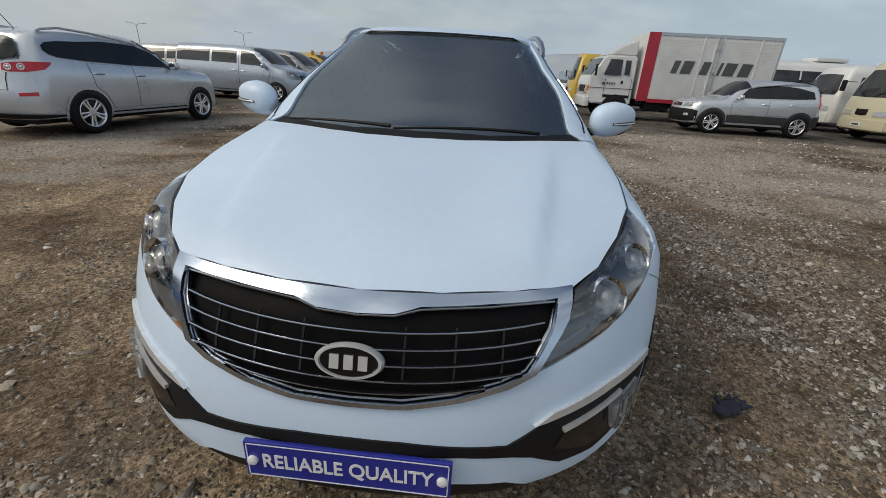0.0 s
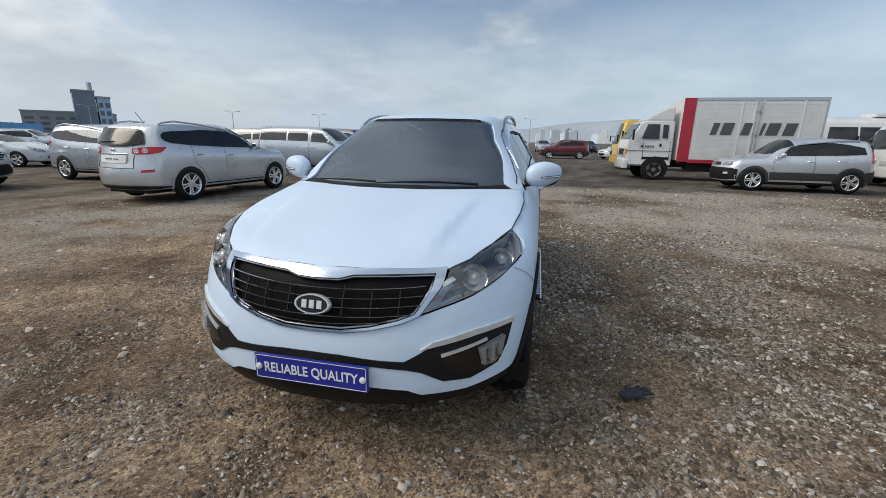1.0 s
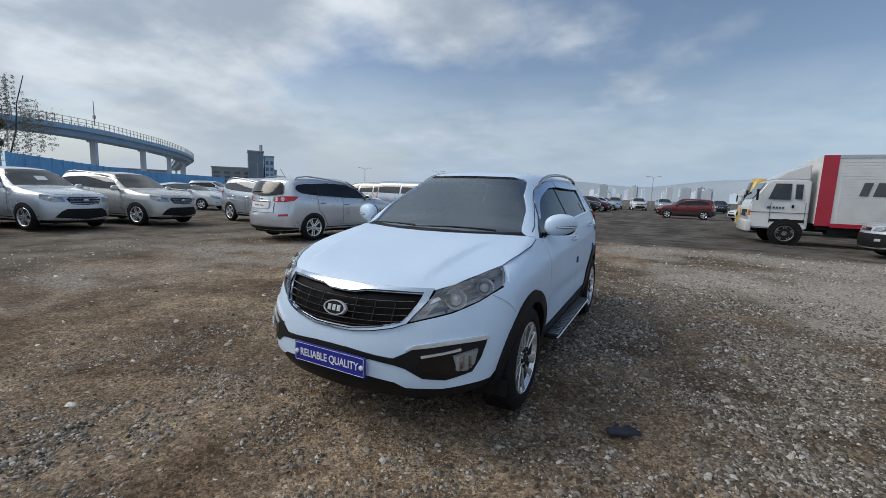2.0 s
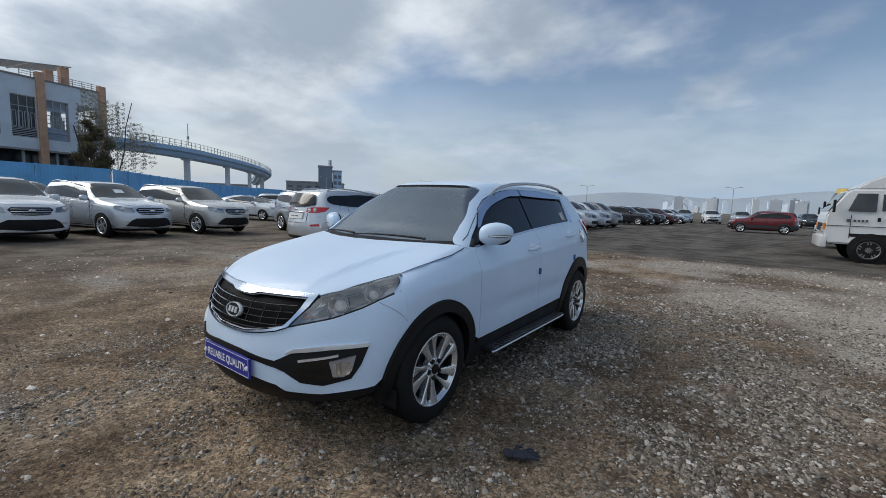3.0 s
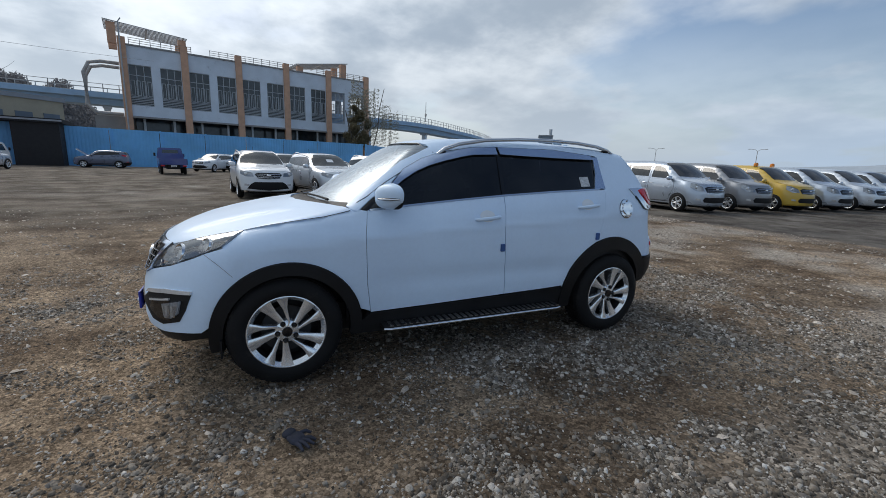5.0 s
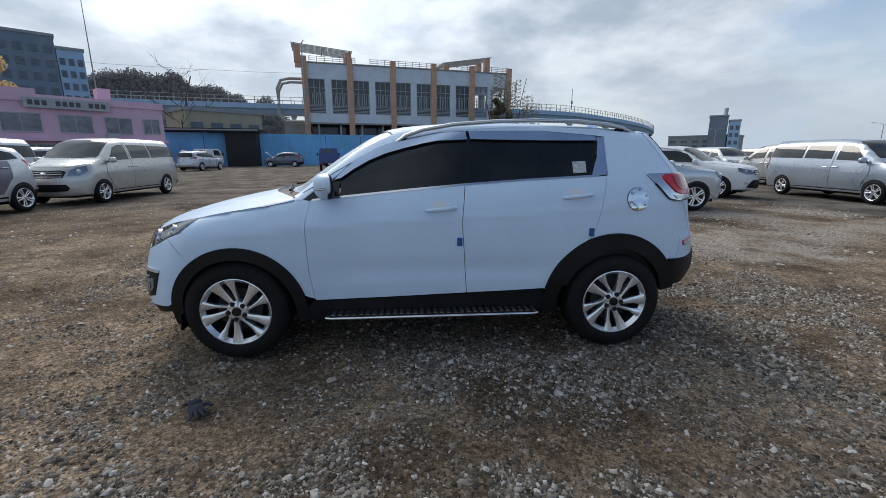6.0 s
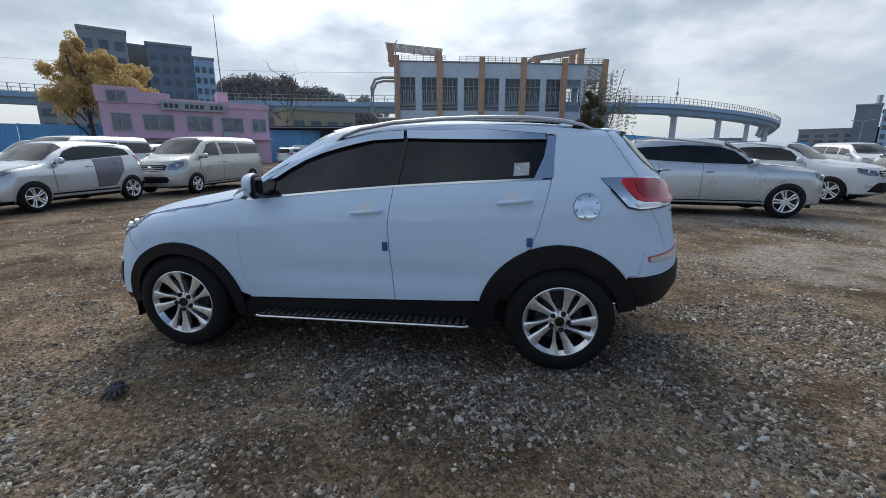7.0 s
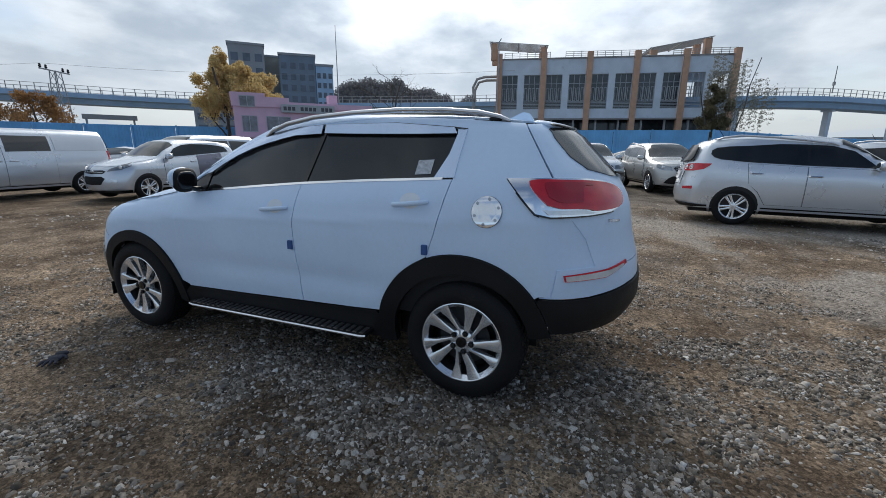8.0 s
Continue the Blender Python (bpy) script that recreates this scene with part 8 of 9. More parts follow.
def viaduct():
    line = [(-20, -135), (-49, -116), (-77, -96), (-97, -62), (-106, -20), (-109, 15), (-114, 38), (-131, 61), (-151, 81), (-186, 108), (-250, 144), (-330, 186)]
    fx, fy = curve([(i, p[0]) for i, p in enumerate(line)]), curve([(i, p[1]) for i, p in enumerate(line)])
    ts = np.linspace(0, len(line) - 1, 90)
    P = np.stack([fx(ts), fy(ts)], 1)
    T = np.gradient(P, axis=0)
    T /= np.linalg.norm(T, axis=1, keepdims=True)
    N = np.stack([T[:, 1], -T[:, 0]], 1)
    v = thing("viaduct", "light blue elevated railway viaduct with a parapet rail", "bridge")
    prof = [(-3.8, 12.9), (-3.8, 11.9), (-2.6, 11.7), (-2.2, 10.7), (2.2, 10.7), (2.6, 11.7), (3.8, 11.9), (3.8, 12.9), (3.5, 12.9), (3.5, 12.3), (-3.5, 12.3), (-3.5, 12.9)]
    verts, faces, k = [], [], len(prof)
    for p, n in zip(P, N):
        verts += [(p[0] + n[0] * w, p[1] + n[1] * w, z) for w, z in prof]
    for i in range(len(P) - 1):
        for j in range(k):
            a, b = i * k + j, i * k + (j + 1) % k
            faces.append((a, b, b + k, a + k))
    put("deck", (verts, faces), deck_blue, v, smooth=False)
    bm = bmesh.new()
    for i in range(0, len(P) - 1):
        for t in (0, 0.5):
            p, n = P[i] * (1 - t) + P[i + 1] * t, N[i]
            for w in (-3.65, 3.65):
                x, y = p[0] + n[0] * w, p[1] + n[1] * w
                box(bm, x - 0.06, x + 0.06, y - 0.06, y + 0.06, 12.9, 14.5)
    tagged(part("parapet_balustrade", bm, rail_grey, v), kind="stuff")
    for w in (-3.65, 3.65):
        part("handrail", tube([(p[0] + n[0] * w, p[1] + n[1] * w, 13.7) for p, n in zip(P, N)], 0.05, 4), rail_grey, v)
        part("handrail", tube([(p[0] + n[0] * w, p[1] + n[1] * w, 14.45) for p, n in zip(P, N)], 0.05, 4), rail_grey, v)
    for i in range(3, 90, 7):
        p = P[i]
        bm = bmesh.new()
        box(bm, -0.5, 0.5, -0.6, 0.6, 0, 10.2, pose(p[0], p[1], 0, 0, 0, math.degrees(math.atan2(T[i][1], T[i][0]))))
        box(bm, -0.65, 0.65, -1.1, 1.1, 10.2, 10.7, pose(p[0], p[1], 0, 0, 0, math.degrees(math.atan2(T[i][1], T[i][0]))))
        part("pillar", bm, concrete_blue, v)
    pole = thing("signal_mast", "thin grey mast on the viaduct", "mast", pose(-111.5, 45.0, 0))
    part("mast", tube([(0, 0, 13.3), (0, 0, 18.6)], [0.12, 0.07], 6), rail_grey, pole)
    part("mast_box", boxes((-0.25, 0.25, -0.2, 0.2, 14.8, 15.5)), rail_grey, pole)


viaduct()


def fence(line, label):
    f = thing("site_fence", label, "fence")
    n = 0
    for a, b in zip(line, line[1:]):
        L = math.hypot(b[0] - a[0], b[1] - a[1])
        k = max(1, round(L / 4.5))
        for i in range(k):
            m, l = along((a[0] + (b[0] - a[0]) * i / k, a[1] + (b[1] - a[1]) * i / k), (a[0] + (b[0] - a[0]) * (i + 1) / k, a[1] + (b[1] - a[1]) * (i + 1) / k))
            bm = bmesh.new()
            c = int(l / 0.3)
            pts = []
            for j in range(c + 1):
                x = l * j / c
                pts += [(x, 0.0), (x + l / c * 0.5, 0.0), (x + l / c * 0.55, 0.03), (x + l / c * 0.95, 0.03)]
            pts = [p for p in pts if p[0] <= l - 0.02]
            lo, hi = [bm.verts.new((x, y, 0.0)) for x, y in pts], [bm.verts.new((x, y, 3.9)) for x, y in pts]
            for j in range(len(pts) - 1):
                bm.faces.new((lo[j], lo[j + 1], hi[j + 1], hi[j]))
            box(bm, 0, l, 0.07, 0.12, 3.75, 3.95)
            box(bm, 0, l, 0.07, 0.12, 0.4, 0.5)
            bmesh.ops.transform(bm, matrix=m, verts=bm.verts[:])
            part("sheet_panel", bm, fence_blue, f)
            bm = bmesh.new()
            box(bm, -0.08, 0.08, -0.12, 0.12, 0, 4.0, m)
            part("post", bm, fence_blue, f)


fence([(-14, -62), (-31, -49), (-46, -32), (-53, -14), (-57, 8), (-58, 14.5)], "tall blue corrugated sheet fence round the lot")
fence([(-58.4, 14.9), (-76, 27), (-100, 44), (-118, 62), (-135, 92)], "far blue sheet fence below the viaduct")


def pink_house():
    m, L = along((-31.7, -33.8), (-42.2, -23.5))
    b = thing("pink_building", "pink two-storey building with a long sign board", "building", m)
    # local +y points back, away from the lot
    D = 5.0
    part("wall", boxes((0, L, 0, D, 0, 5.7)), pink_wall, b)
    part("parapet", boxes((-0.15, L + 0.1, -0.15, D, 5.7, 6.3)), pink_wall, b)
    part("stair_house", boxes((-0.2, 3.2, -0.1, 4.5, 6.3, 7.1), (3.2, 5.6, -0.05, 4.5, 6.3, 6.75)), pink_wall, b)
    part("roof_block", boxes((10.2, 11.2, 2, 3.5, 6.3, 7.5)), pink_wall, b)
    for x0, x1, z0, z1 in ((0.8, 2.2, 3.2, 4.7), (3.2, 5.6, 3.3, 4.7), (6.8, 9.0, 3.3, 4.7), (10.0, 12.0, 3.3, 4.7), (13.0, 14.3, 3.4, 4.7), (0.7, 2.1, 5.75, 6.7), (3.8, 6.2, 0.9, 2.2), (7.8, 10.0, 0.9, 2.2)):
        y = -0.2 if z0 > 5 else -0.05
        w = new("window")
        w.parent = b
        part("pane", boxes((x0, x1, y + 0.01, y + 0.06, z0, z1)), win_pale, w)
        part("window_frame", boxes((x0 - 0.06, x1 + 0.06, y - 0.02, y + 0.05, z1, z1 + 0.08), (x0 - 0.06, x1 + 0.06, y - 0.04, y + 0.05, z0 - 0.1, z0), ((x0 + x1) / 2 - 0.03, (x0 + x1) / 2 + 0.03, y - 0.02, y + 0.01, z0, z1), (x0 - 0.06, x0, y - 0.02, y + 0.05, z0, z1), (x1, x1 + 0.06, y - 0.02, y + 0.05, z0, z1)), frame_grey, w)
    sign = part("sign_board", boxes((4.7, 10.4, -0.42, -0.22, 5.2, 6.05), bevel=0.02), frame_grey, b, "grey sign board with dark unreadable lettering")
    for i in range(12):
        if i not in (3, 8):
            part("sign_bar", boxes((4.95 + 0.44 * i, 5.27 + 0.44 * i, -0.435, -0.42, 5.42, 5.82)), letter_grey, sign)
    part("canopy", boxes((-0.4, L, -0.9, 0, 2.5, 2.7)), pink_wall, b)
    part("air_unit", boxes((9.9, 10.8, -0.55, -0.05, 2.7, 3.3), bevel=0.03), frame_grey, b)


pink_house()


def tower(label, mat, m, w, d, h, cols, rows, name="office_tower"):
    b = thing(name, label, "building", m)
    part("wall", boxes((0, w, 0, d, 0, h)), mat, b)
    part("roof", boxes((-0.2, w + 0.2, -0.2, d + 0.2, h, h + 0.5)), tower_grey, b)
    for i in range(cols):
        for j in range(rows):
            x0, z0 = w * (i + 0.2) / cols, 2 + (h - 3) * (j + 0.2) / rows
            part("window", boxes((x0, x0 + w * 0.6 / cols, -0.08, 0.02, z0, z0 + (h - 3) * 0.55 / rows)), win_soft, b)
    return b


def facing(p, q):
    """The pose at p of a building whose front runs from p to q."""
    return along(p, q)[0]


tower("dark grey office tower behind the trees", tower_grey, facing((-74.5, -79.5), (-80.0, -74.0)), 7.6, 10, 24.5, 3, 7)
tower("dark blue glass office tower", glass_tower, facing((-82.0, -71.8), (-87.2, -65.4)), 8.2, 12, 23.0, 4, 8)
tower("beige office block between two towers", beige_wall, facing((-81.5, -82.5), (-91.0, -72.5)), 13.5, 10, 23.5, 0, 0)
tower("pale blue glazed office block", deck_blue, facing((-87.3, -65.4), (-89.8, -62.4)), 4.0, 9, 21.0, 3, 8)
tower("low grey block under the viaduct", tower_grey, facing((-58, -72), (-72, -58)), 16, 10, 9.5, 6, 3)
tower("grey building with roof plant beside the viaduct", tower_grey, facing((-169.6, 109.9), (-151.6, 125.9)), 24, 14, 8.6, 6, 3)
tower("dark blue tower building beyond the lot", glass_tower, facing((-152.1, 114.4), (-148.6, 119.2)), 5.9, 12, 15.4, 0, 0)
tower("pale glazed wing of the blue tower", deck_blue, facing((-148.4, 119.5), (-146.2, 122.4)), 3.6, 10, 13.6, 2, 4)
flue = thing("roof_flue", "pale flue on the blue tower", "flue", pose(-149.6, 118.6, 15.4))
part("flue", boxes((-0.5, 0.5, -0.5, 0.5, 0, 3.0), bevel=0.05), haze_grey, flue)
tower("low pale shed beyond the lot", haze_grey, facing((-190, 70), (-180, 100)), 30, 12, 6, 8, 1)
tower("low brown block seen under the railway", shade_concrete, facing((-76, -44), (-84, -30)), 15, 8, 9, 5, 3)
tower("pale ochre block beside the station", surface("ochre render", (0.40, 0.35, 0.26), 0.8, 0, 0.1, 0.4, 8), facing((-60, -30), (-68, -22)), 11, 8, 7.5, 4, 2)

garage = thing("workshop_tent", "dark open-fronted workshop shelter against the fence", "shed", facing((-50.8, -28.0), (-52.4, -17.5)))
part("wall", boxes((0, 0.3, -3.0, 3, 0, 4.0), (7.2, 10.6, -3.0, 3, 0, 4.0), (0, 10.6, 2.7, 3, 0, 4.0)), cabin_dark, garage)
part("roof", boxes((-0.3, 10.9, -3.3, 3.3, 4.0, 4.4)), cabin_dark, garage)
part("roof_edge", boxes((-0.3, 10.9, -3.36, -3.3, 4.15, 4.3)), tower_grey, garage)
part("strip_light", boxes((3.4, 5.0, -2.0, -1.8, 3.85, 3.95)), plate_white, garage)


def pylon():
    """A small lattice mast with a crossarm, insulators and its wires."""
    t = thing("power_pylon", "grey steel lattice power pylon behind the fence", "pylon", pose(-38.8, -76.4, 0, 0, 0, 24))
    h, w0, w1 = 12.6, 1.1, 0.45
    at = lambda k, z: (k[0] * (w0 + (w1 - w0) * z / h), k[1] * (w0 + (w1 - w0) * z / h), z)
    corners = ((1, 1), (-1, 1), (-1, -1), (1, -1))
    for k in corners:
        part("leg", tube([at(k, 0), at(k, h)], 0.07, 4), tower_grey, t)
    for i in range(9):
        z0, z1 = h * i / 9, h * (i + 1) / 9
        for a, b in zip(corners, corners[1:] + corners[:1]):
            part("brace", tube([at(a, z0), at(b, z1)], 0.045, 4), tower_grey, t)
    arm = part("crossarm", boxes((-2.7, 2.7, -0.09, 0.09, 12.5, 12.66)), tower_grey, t)
    for x in (-2.5, -1.5, 1.5, 2.5):
        part("insulator", lathe_bm([(12.7, 0.12), (12.9, 0.2), (13.0, 0.12), (13.2, 0.16), (13.3, 0.0)], 8, "z", pose(x, 0, 0)), cabin_dark, arm)
    for x in (2.5,):
        for s_ in (1, -1):
            part("wire", tube([(x, s_ * 70 * k / 8, 13.3 - 9.0 * (k / 8) * (1 - k / 8) * 0.5) for k in range(9)], 0.016, 4), tower_grey, t)


pylon()
gantry = thing("gantry", "dark flat-roofed gantry frame behind the fence", "gantry", facing((-34.0, -62.6), (-38.6, -59.8)))
part("beam", boxes((-0.3, 5.7, -0.5, 0.5, 5.1, 5.7)), shade_concrete, gantry)
for x in (0.1, 5.3):
    part("post", boxes((x - 0.12, x + 0.12, -0.12, 0.12, 0, 5.1)), tower_grey, gantry)


# ---- trees, hills, far town ----
def leaves(rng, centres, n, size, mat, parent, name="crown"):
    """Many small leaf plates scattered in clumps."""
    verts, faces = [], []
    for _ in range(n):
        c, r = rng.choice(centres)
        d = Vector((rng.gauss(0, 1), rng.gauss(0, 1), rng.gauss(0, 1)))
        p = Vector(c) + d.normalized() * r * rng.random() ** 0.4
        q = Euler((rng.uniform(0, 6.3), rng.uniform(0, 6.3), rng.uniform(0, 6.3))).to_matrix()
        s = size * rng.uniform(0.6, 1.4)
        i = len(verts)
        verts += [tuple(p + q @ Vector(v)) for v in ((-s, 0, 0), (0, -s * 0.6, 0.1 * s), (s, 0, 0), (0, s * 0.6, 0.1 * s))]
        faces.append((i, i + 1, i + 2, i + 3))
    return put(name, (verts, faces), mat, parent, smooth=False)


def limb(bm, rng, p, way, length, r, depth, ends):
    """A tapered branch that forks."""
    pts, q, w = [p], Vector(p), Vector(way)
    for _ in range(4):
        w = (w + Vector((rng.gauss(0, 0.16), rng.gauss(0, 0.16), rng.gauss(0, 0.08)))).normalized()
        q = q + w * length / 4
        pts.append(q.copy())
    t = tube(pts, [r * (1 - 0.14 * i) for i in range(5)], 5 if depth < 2 else 4, caps=False)
    me = bpy.data.meshes.new("tmp")
    t.to_mesh(me)
    t.free()
    bm.from_mesh(me)
    bpy.data.meshes.remove(me)
    ends.append((tuple(q), length))
    if depth > 0:
        for _ in range(3):
            a = (w + Vector((rng.gauss(0, 0.55), rng.gauss(0, 0.55), rng.gauss(0.12, 0.3)))).normalized()
            limb(bm, rng, rng.choice(pts[2:]), a, length * rng.uniform(0.55, 0.75), r * 0.5, depth - 1, ends)


def tree(name, label, m, height, seed, mat=None, n=0, size=0.2, spread=0.3, trunk=0.25, droop=0.0, rise=0.75, tuft=0.55):
    rng = random.Random(seed)
    t = thing(name, label, "tree", m)
    bm, ends = bmesh.new(), []
    top = Vector((0, 0, height * 0.9))
    limb(bm, rng, Vector((0, 0, 0)), Vector((0, 0, 1)), height * 0.85, trunk, 0, [])
    k = 11
    for i in range(k):
        z = height * (0.22 + 0.62 * i / k)
        a = 2.4 * i
        reach = height * spread * (1 - 0.65 * i / k)
        limb(bm, rng, Vector((0, 0, z)), Vector((math.cos(a), math.sin(a), rise)).normalized(), reach, trunk * 0.4 * (1 - 0.5 * i / k), 2, ends)
    part("trunk", bm, bark, t)
    if mat:
        cs = [(e, l * tuft + 0.3) for e, l in ends] + [((0, 0, height * 0.95), height * 0.05)]
        if droop:
            cs = cs[:60] + [((e[0], e[1], e[2] - droop * k / 6), 0.28) for e, l in ends for k in range(7)]
        leaves(rng, cs, n, size, mat, t)
    return t


tree("ginkgo_tree", "tall ginkgo tree with yellow autumn leaves", pose(-37.4, -41.4, 0), 13.2, 3, yellow_leaf, 30000, 0.11, 0.21, 0.26, 0.0, 1.9, 0.36)
tree("ginkgo_tree", "rounded yellow ginkgo tree beside the pink building", pose(-40.6, -40.4, 0), 11.6, 5, yellow_leaf, 38000, 0.12, 0.33, 0.28, 0.0, 1.2, 0.45)
tree("ginkgo_tree", "low rust-coloured tree under the viaduct", pose(-32.0, -69.5, 0), 8.5, 8, rust_leaf, 4500, 0.16, 0.34, 0.18)
tree("bare_tree", "bare tree with fine grey branches", pose(-63.4, -32.0, 0), 16.0, 11, None, 0, 0.2, 0.34, 0.2)
tree("willow_tree", "half-bare willow at the station's end", pose(-84.2, 21.6, 0), 19.5, 21, willow_leaf, 15000, 0.085, 0.25, 0.13, 4.4)
tree("willow_tree", "dark evergreen at the station's corner", pose(-83.4, 19.4, 0), 14.0, 23, dull_leaf, 12000, 0.15, 0.14, 0.18)


def ridge(name, label, mat, r, a0, a1, heights, seed, rough=0.1, woods=0):
    """A hill line on an arc round the lot, with its woods."""
    rng = np.random.RandomState(seed)
    n = 160
    f = curve([(i / (len(heights) - 1), h) for i, h in enumerate(heights)])
    wob = np.convolve(rng.randn(n + 8), np.ones(9) / 9, "valid") * 1.5
    verts, faces, tops = [], [], []
    for i in range(n):
        t = i / (n - 1)
        a = radians(a0 + (a1 - a0) * t)
        h = float(f(t)) * (1 + rough * wob[i])
        for rr, z in ((r, 0), (r + max(heights) * 0.5, h * 0.55), (r + max(heights) * 1.0, h * 0.9), (r + max(heights) * 1.4, h), (r + max(heights) * 4, 0)):
            verts.append((rr * math.sin(a), rr * math.cos(a), z))
            if 0 < z:
                tops.append((Vector(verts[-1]), h))
    for i in range(n - 1):
        for j in range(4):
            k = i * 5 + j
            faces.append((k, k + 5, k + 6, k + 1))
    hill = tagged(put(name, (verts, faces), mat), label, "hill", kind="structure")
    if woods:
        rr = random.Random(seed)
        cs = []
        for i in range(n):
            for j in range(3):
                a_, b_ = Vector(verts[i * 5 + j]), Vector(verts[i * 5 + j + 1])
                cs += [(tuple(a_.lerp(b_, t) + Vector((0, 0, 1.5))), 2.6) for t in (0.2, 0.45, 0.7, 0.95)]
        # twig colour greyed and blued for the haze
        tagged(leaves(rr, cs, woods, 0.55, leaf_surface("bare twigs in haze", (0.17, 0.175, 0.19), 0.25), None, "hill_woods"), "bare grey woods on a hill", "trees", kind="stuff")
    return hill


ridge("backdrop_hill", "wooded hill in haze", wood_hill, 205, -130, -103, (8, 26, 35, 37, 33, 30, 24, 8), 5, 0.1, 30000)
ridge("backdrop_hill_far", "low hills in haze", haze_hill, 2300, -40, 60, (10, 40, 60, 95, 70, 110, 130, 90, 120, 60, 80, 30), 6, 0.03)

town = random.Random(9)
for i in range(46):
    a = radians(town.uniform(-9, 14))
    r = town.uniform(1500, 2000)
    w, h = town.uniform(14, 30), town.choice((18, 26, 36, 42, 46))
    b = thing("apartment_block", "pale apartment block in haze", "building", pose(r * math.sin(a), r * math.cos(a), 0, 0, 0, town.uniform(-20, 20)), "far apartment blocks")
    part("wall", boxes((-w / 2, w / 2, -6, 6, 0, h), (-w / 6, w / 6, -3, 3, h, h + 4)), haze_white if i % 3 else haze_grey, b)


def street_lamp(m, h=9.0):
    t = thing("street_lamp", "grey street lamp with two arms", "lamp", m, "street lamps")
    part("pole", tube([(0, 0, 0), (0, 0, h - 0.6)], [0.11, 0.07], 7), rail_grey, t)
    for s in (1, -1):
        arm = part("arm", tube([(0, 0, h - 0.6), (s * 0.6, 0, h - 0.1), (s * 1.6, 0, h)], 0.05, 5), rail_grey, t)
        part("lamp_head", blob(0.45, 0.15, 0.08, pose(s * 1.9, 0, h + 0.02)), rail_grey, arm)


for x, y, rz in ((-2.5, 148, 20), (40, 150, 10), (-43, 141, 0), (62, 160, 10), (-71, 130, 30), (-92, 115, 40), (90, 150, 0), (-118, 92, 40)):
    street_lamp(pose(x, y, 0, 0, 0, rz))

mast = thing("radio_mast", "thin radio mast on an office block", "mast", pose(-92.0, -62.5, 0))
part("mast", tube([(0, 0, 0), (0, 0, 31)], [0.2, 0.06], 6), rail_grey, mast)

for o in [q for q in bpy.data.objects if q.name.startswith("paper_notice") and "notice" not in q.parent.parent["label"]]:
    bpy.data.objects.remove(o)
doomed = [o for o in bpy.data.objects if o.parent is None and o.name.startswith("wheel") and o.location.z < -10]
for o in [c for d in doomed for c in (*d.children_recursive, d)]:
    bpy.data.objects.remove(o)


# ---- small things on the ground ----
def glove():
    g = thing("work_glove", "dark knitted work glove lying on the gravel", "glove", pose(1.50, -0.01, 0.010, 0, 0, 35) @ Matrix.Scale(0.82, 4))
    palm = blob(0.06, 0.05, 0.018, pose(0, 0, 0.012), 2.6)
    for v in palm.verts:
        v.co.z += 0.006 * math.sin(60 * v.co.x) * math.cos(55 * v.co.y)
    part("palm", palm, glove_mat, g, smooth=60)
    part("cuff", blob(0.035, 0.045, 0.02, pose(-0.075, 0.005, 0.014, 0, 0, 10), 2.4), glove_mat, g, smooth=60)
    for i, (a, l) in enumerate(((-16, 0.08), (-4, 0.09), (8, 0.085), (20, 0.065))):
        w, y = radians(a), -0.034 + 0.023 * i
        part("finger", tube([(0.045, y, 0.014), (0.045 + l * 0.5 * math.cos(w), y + l * 0.5 * math.sin(w), 0.022), (0.045 + l * math.cos(w), y + l * math.sin(w), 0.012)], [0.013, 0.012, 0.008], 8), glove_mat, g, smooth=60)
    part("thumb", tube([(-0.02, 0.045, 0.014), (0.0, 0.075, 0.022), (0.03, 0.09, 0.012)], [0.014, 0.012, 0.008], 8), glove_mat, g, smooth=60)


glove()


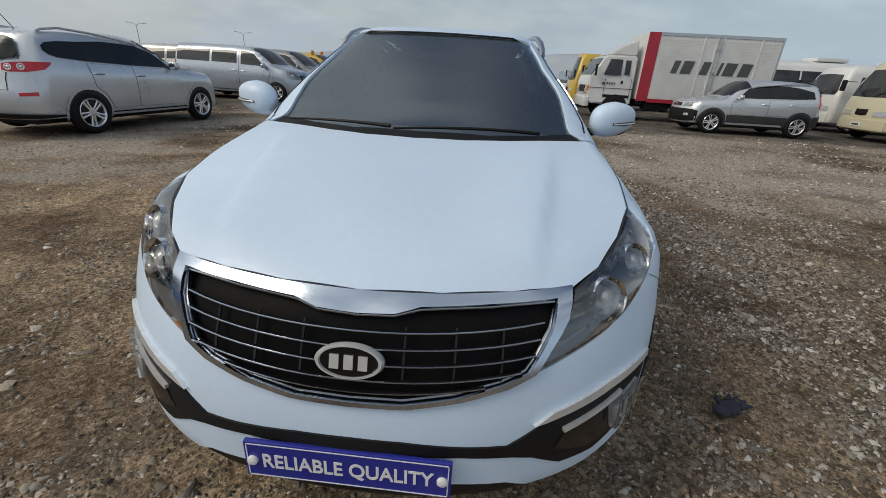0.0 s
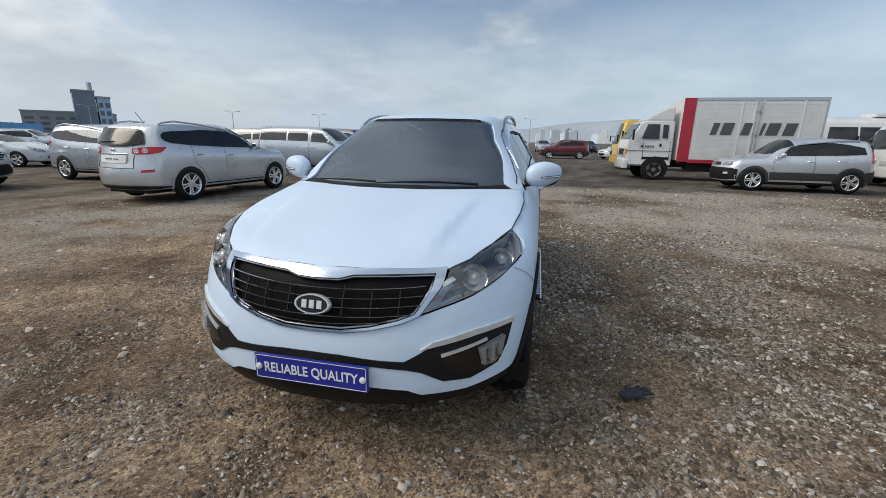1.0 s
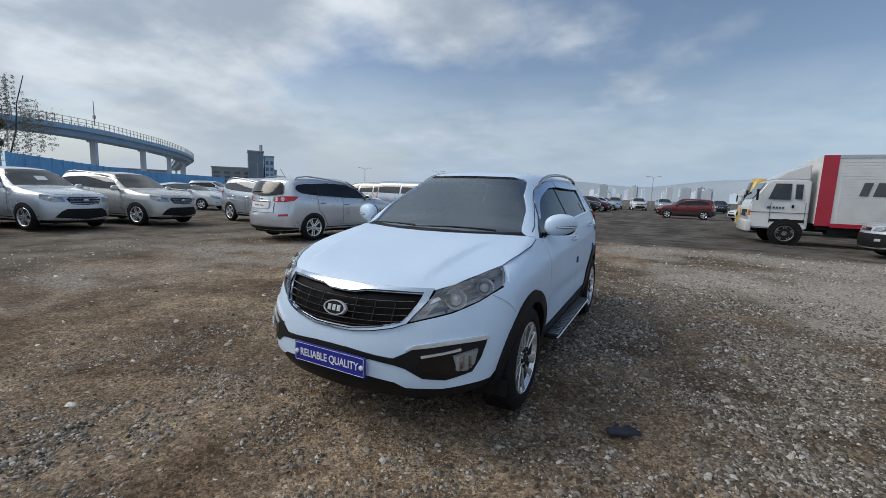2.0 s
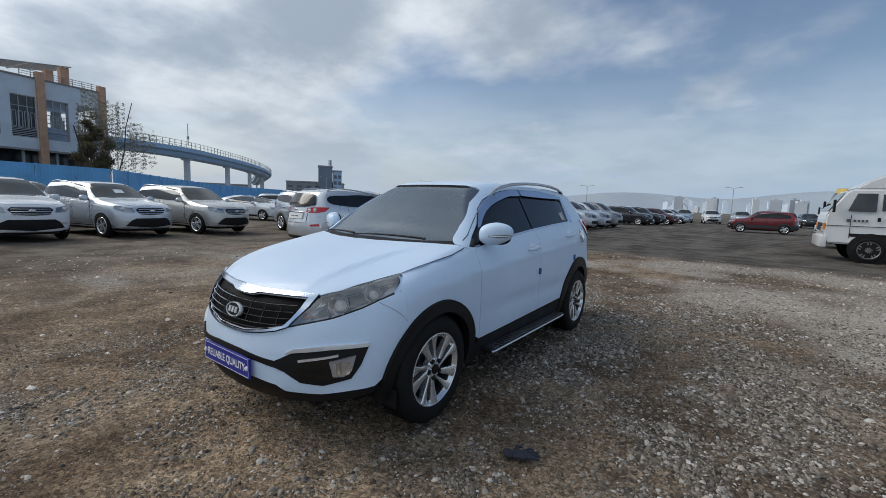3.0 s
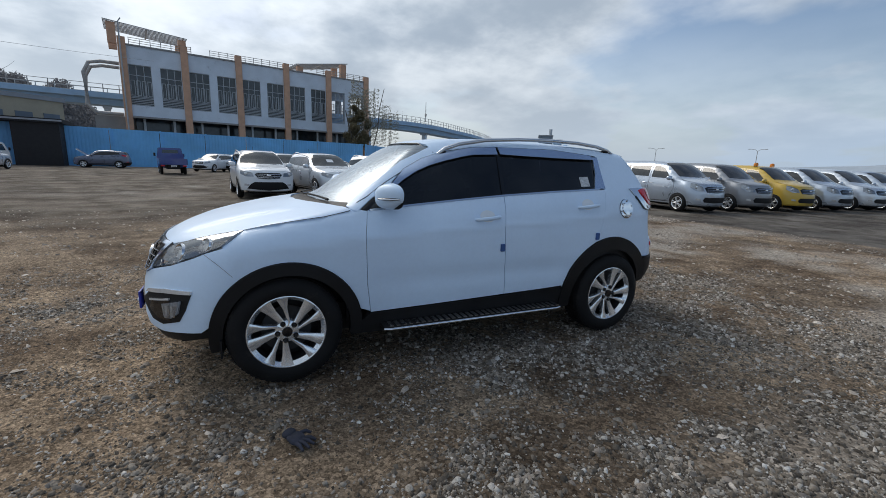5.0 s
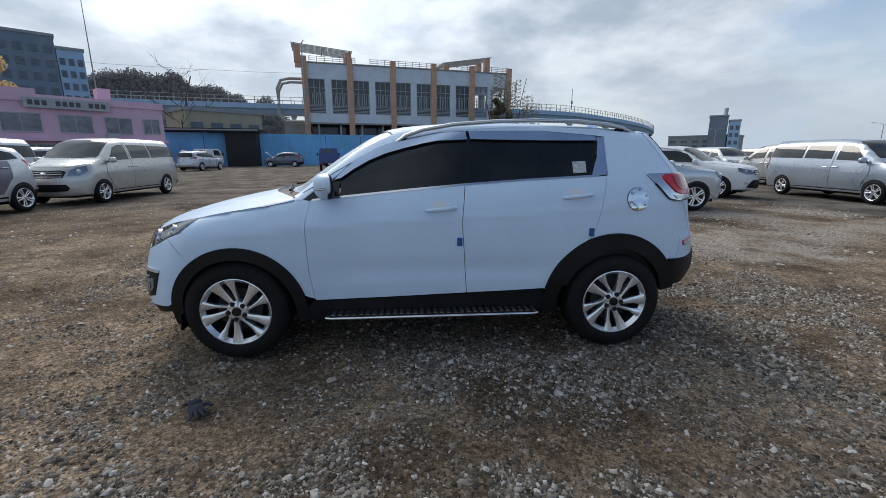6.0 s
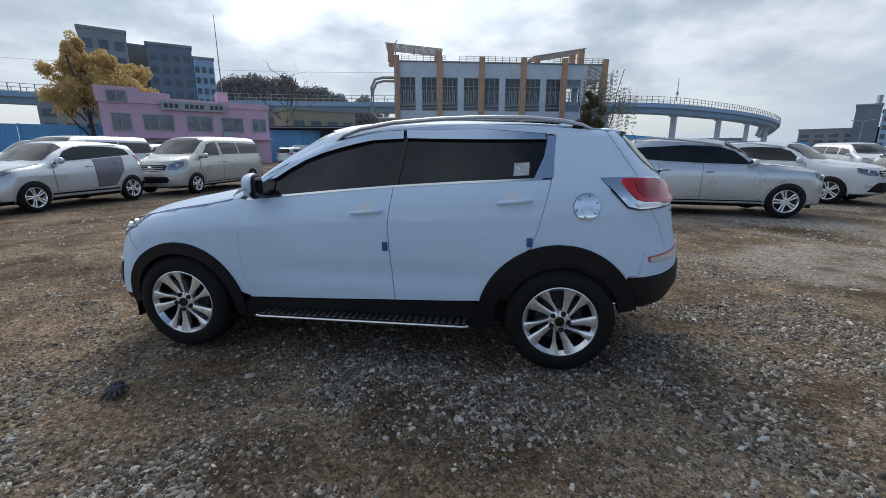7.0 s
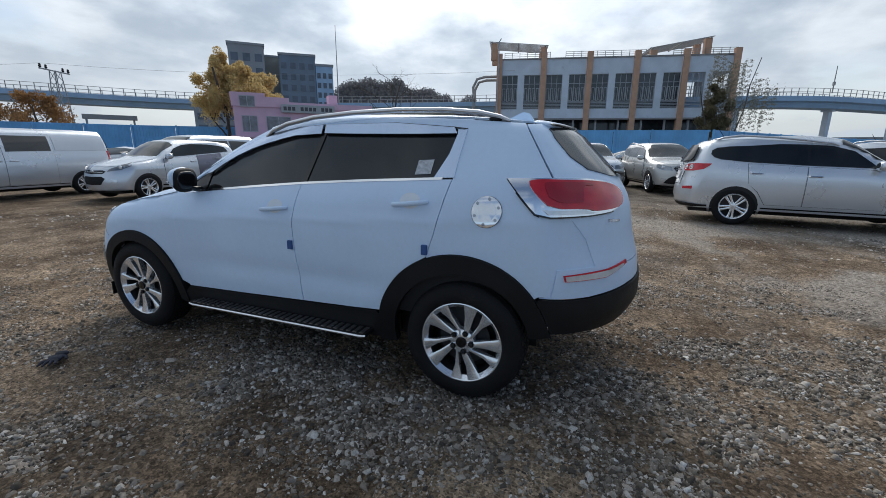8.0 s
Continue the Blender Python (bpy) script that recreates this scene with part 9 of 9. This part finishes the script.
# ---- loose stones ----
def stones(name, label, count, x0, x1, y0, y1, r_lo, r_hi, seed, sparse, chip=False, flat=0.6, mat=None):
    """Broken stones, thick where the gravel lies; a chip has a ridge and no underside."""
    rng = np.random.RandomState(seed)
    P = np.stack([rng.uniform(x0, x1, count * 6), rng.uniform(y0, y1, count * 6)], 1)
    rim = np.minimum(np.minimum(P[:, 0] - x0, x1 - P[:, 0]), np.minimum(P[:, 1] - y0, y1 - P[:, 1]))
    patch = np.clip((0.55 * lattice(P[:, 0], P[:, 1], 0.27, 31) + 0.45 * lattice(P[:, 0], P[:, 1], 0.10, 32) - 0.40) / 0.24, 0, 1)
    keep = rng.rand(len(P)) < np.maximum(gravel(P[:, 0], P[:, 1]), sparse) * (0.10 + 0.90 * patch) * np.clip(rim / 1.2, 0, 1)
    P = P[keep][:count]
    n = len(P)
    if chip:
        V = np.array([(-1, -0.8, -0.6), (1, -0.7, -0.6), (0.9, 0.8, -0.6), (-0.9, 0.7, -0.6), (-0.5, 0.1, 0.7), (0.5, -0.1, 0.7)])
        T = np.array([(0, 1, 5), (0, 5, 4), (1, 2, 5), (2, 3, 4), (2, 4, 5), (3, 0, 4)])
    else:
        V = np.array([(x, y, z) for z in (-1, 1) for y in (-1, 1) for x in (-1, 1)], float) * 0.72
        V[4:, :2] *= 0.62
        T = np.array([(4, 5, 6), (5, 7, 6), (0, 1, 4), (1, 5, 4), (1, 3, 5), (3, 7, 5), (3, 2, 7), (2, 6, 7), (2, 0, 6), (0, 4, 6)])
    c = len(V)
    size = r_lo * (r_hi / r_lo) ** (rng.rand(n) ** 2.5)
    shape = rng.uniform(0.65, 1.25, (n, 1, 3)) * np.array([1.2, 0.95, flat])
    W = V[None] * (1 + rng.uniform(-0.48, 0.48, (n, c, 3))) * shape * size[:, None, None]
    a, b = rng.uniform(0, 6.283, n), rng.uniform(-0.5, 0.5, n)
    ca, sa, cb, sb = np.cos(a)[:, None], np.sin(a)[:, None], np.cos(b)[:, None], np.sin(b)[:, None]
    y, z = W[..., 1] * cb - W[..., 2] * sb, W[..., 1] * sb + W[..., 2] * cb
    x, y = W[..., 0] * ca - y * sa, W[..., 0] * sa + y * ca
    H = ground_height(P[:, 0], P[:, 1]) * np.exp(-((P[:, 0] / 60) ** 2 + (P[:, 1] / 60) ** 2))
    verts = np.stack([x + P[:, :1], y + P[:, 1:], z + (H + size * rng.uniform(-0.1, 0.4, n))[:, None]], -1).reshape(-1, 3)
    faces = (T[None] + c * np.arange(n)[:, None, None]).reshape(-1, 3)
    me = bpy.data.meshes.new(name)
    me.vertices.add(len(verts)), me.loops.add(len(faces) * 3), me.polygons.add(len(faces))
    me.vertices.foreach_set("co", verts.ravel().astype(np.float32))
    me.loops.foreach_set("vertex_index", faces.ravel().astype(np.int32))
    me.polygons.foreach_set("loop_start", np.arange(0, len(faces) * 3, 3, dtype=np.int32))
    me.update(calc_edges=True)
    me.materials.append(mat or stone_mat)
    tagged(new(name, me), label, "gravel", kind="stuff")


stone_mat, ns_, ls_, p_ = nodes_of("loose stone")
geo_ = ns_.new("ShaderNodeNewGeometry")
tone_ = ns_.new("ShaderNodeValToRGB")
ls_.new(geo_.outputs["Random Per Island"], tone_.inputs[0])
for pos_, c_ in ((0.25, (0.115, 0.094, 0.071)), (0.55, (0.205, 0.173, 0.138)), (0.83, (0.345, 0.308, 0.26)), (0.95, (0.55, 0.512, 0.462))):
    tone_.color_ramp.elements.new(pos_).color = (*c_, 1)
tone_.color_ramp.elements[0].color, tone_.color_ramp.elements[-1].color = (0.045, 0.037, 0.029, 1), (0.66, 0.64, 0.61, 1)
grain_ = ramp(ns_, ls_, noise_at(ns_, ls_, 120, 4), (0.72,) * 3, (1.08,) * 3)
ls_.new(blend(ns_, ls_, 1.0, tone_.outputs[0], grain_, "MULTIPLY"), p_.inputs["Base Color"])
p_.inputs["Roughness"].default_value = 0.85
pale_mat = stone_mat.copy()
pale_mat.name = "pale loose stone"
for e_ in next(n for n in pale_mat.node_tree.nodes if n.type == "VALTORGB" and len(n.color_ramp.elements) > 2).color_ramp.elements:
    e_.color = (*(min(0.75, 0.10 + v * k) for v, k in zip(e_.color[:3], (1.15, 1.06, 0.98))), 1)
stones("gravel_near", "loose grey and tan gravel stones", 84000, -2.4, 4.4, -2.8, 5.6, 0.0056, 0.0215, 3, 0.05, flat=0.58)
stones("gravel_chips", "fine broken gravel chips on trodden earth", 130000, -3.2, 5.0, -3.2, 6.0, 0.0046, 0.0125, 6, 0.38, True, flat=0.8)
stones("gravel_far", "loose gravel stones further out", 34000, -10.0, 12.0, -9.0, 12.5, 0.011, 0.028, 4, 0.2, True, flat=0.8, mat=pale_mat)
stones("pebbles", "scattered larger stones on bare earth", 300, -4.2, 6.0, -4.0, 6.5, 0.013, 0.028, 5, 0.5, flat=0.75)
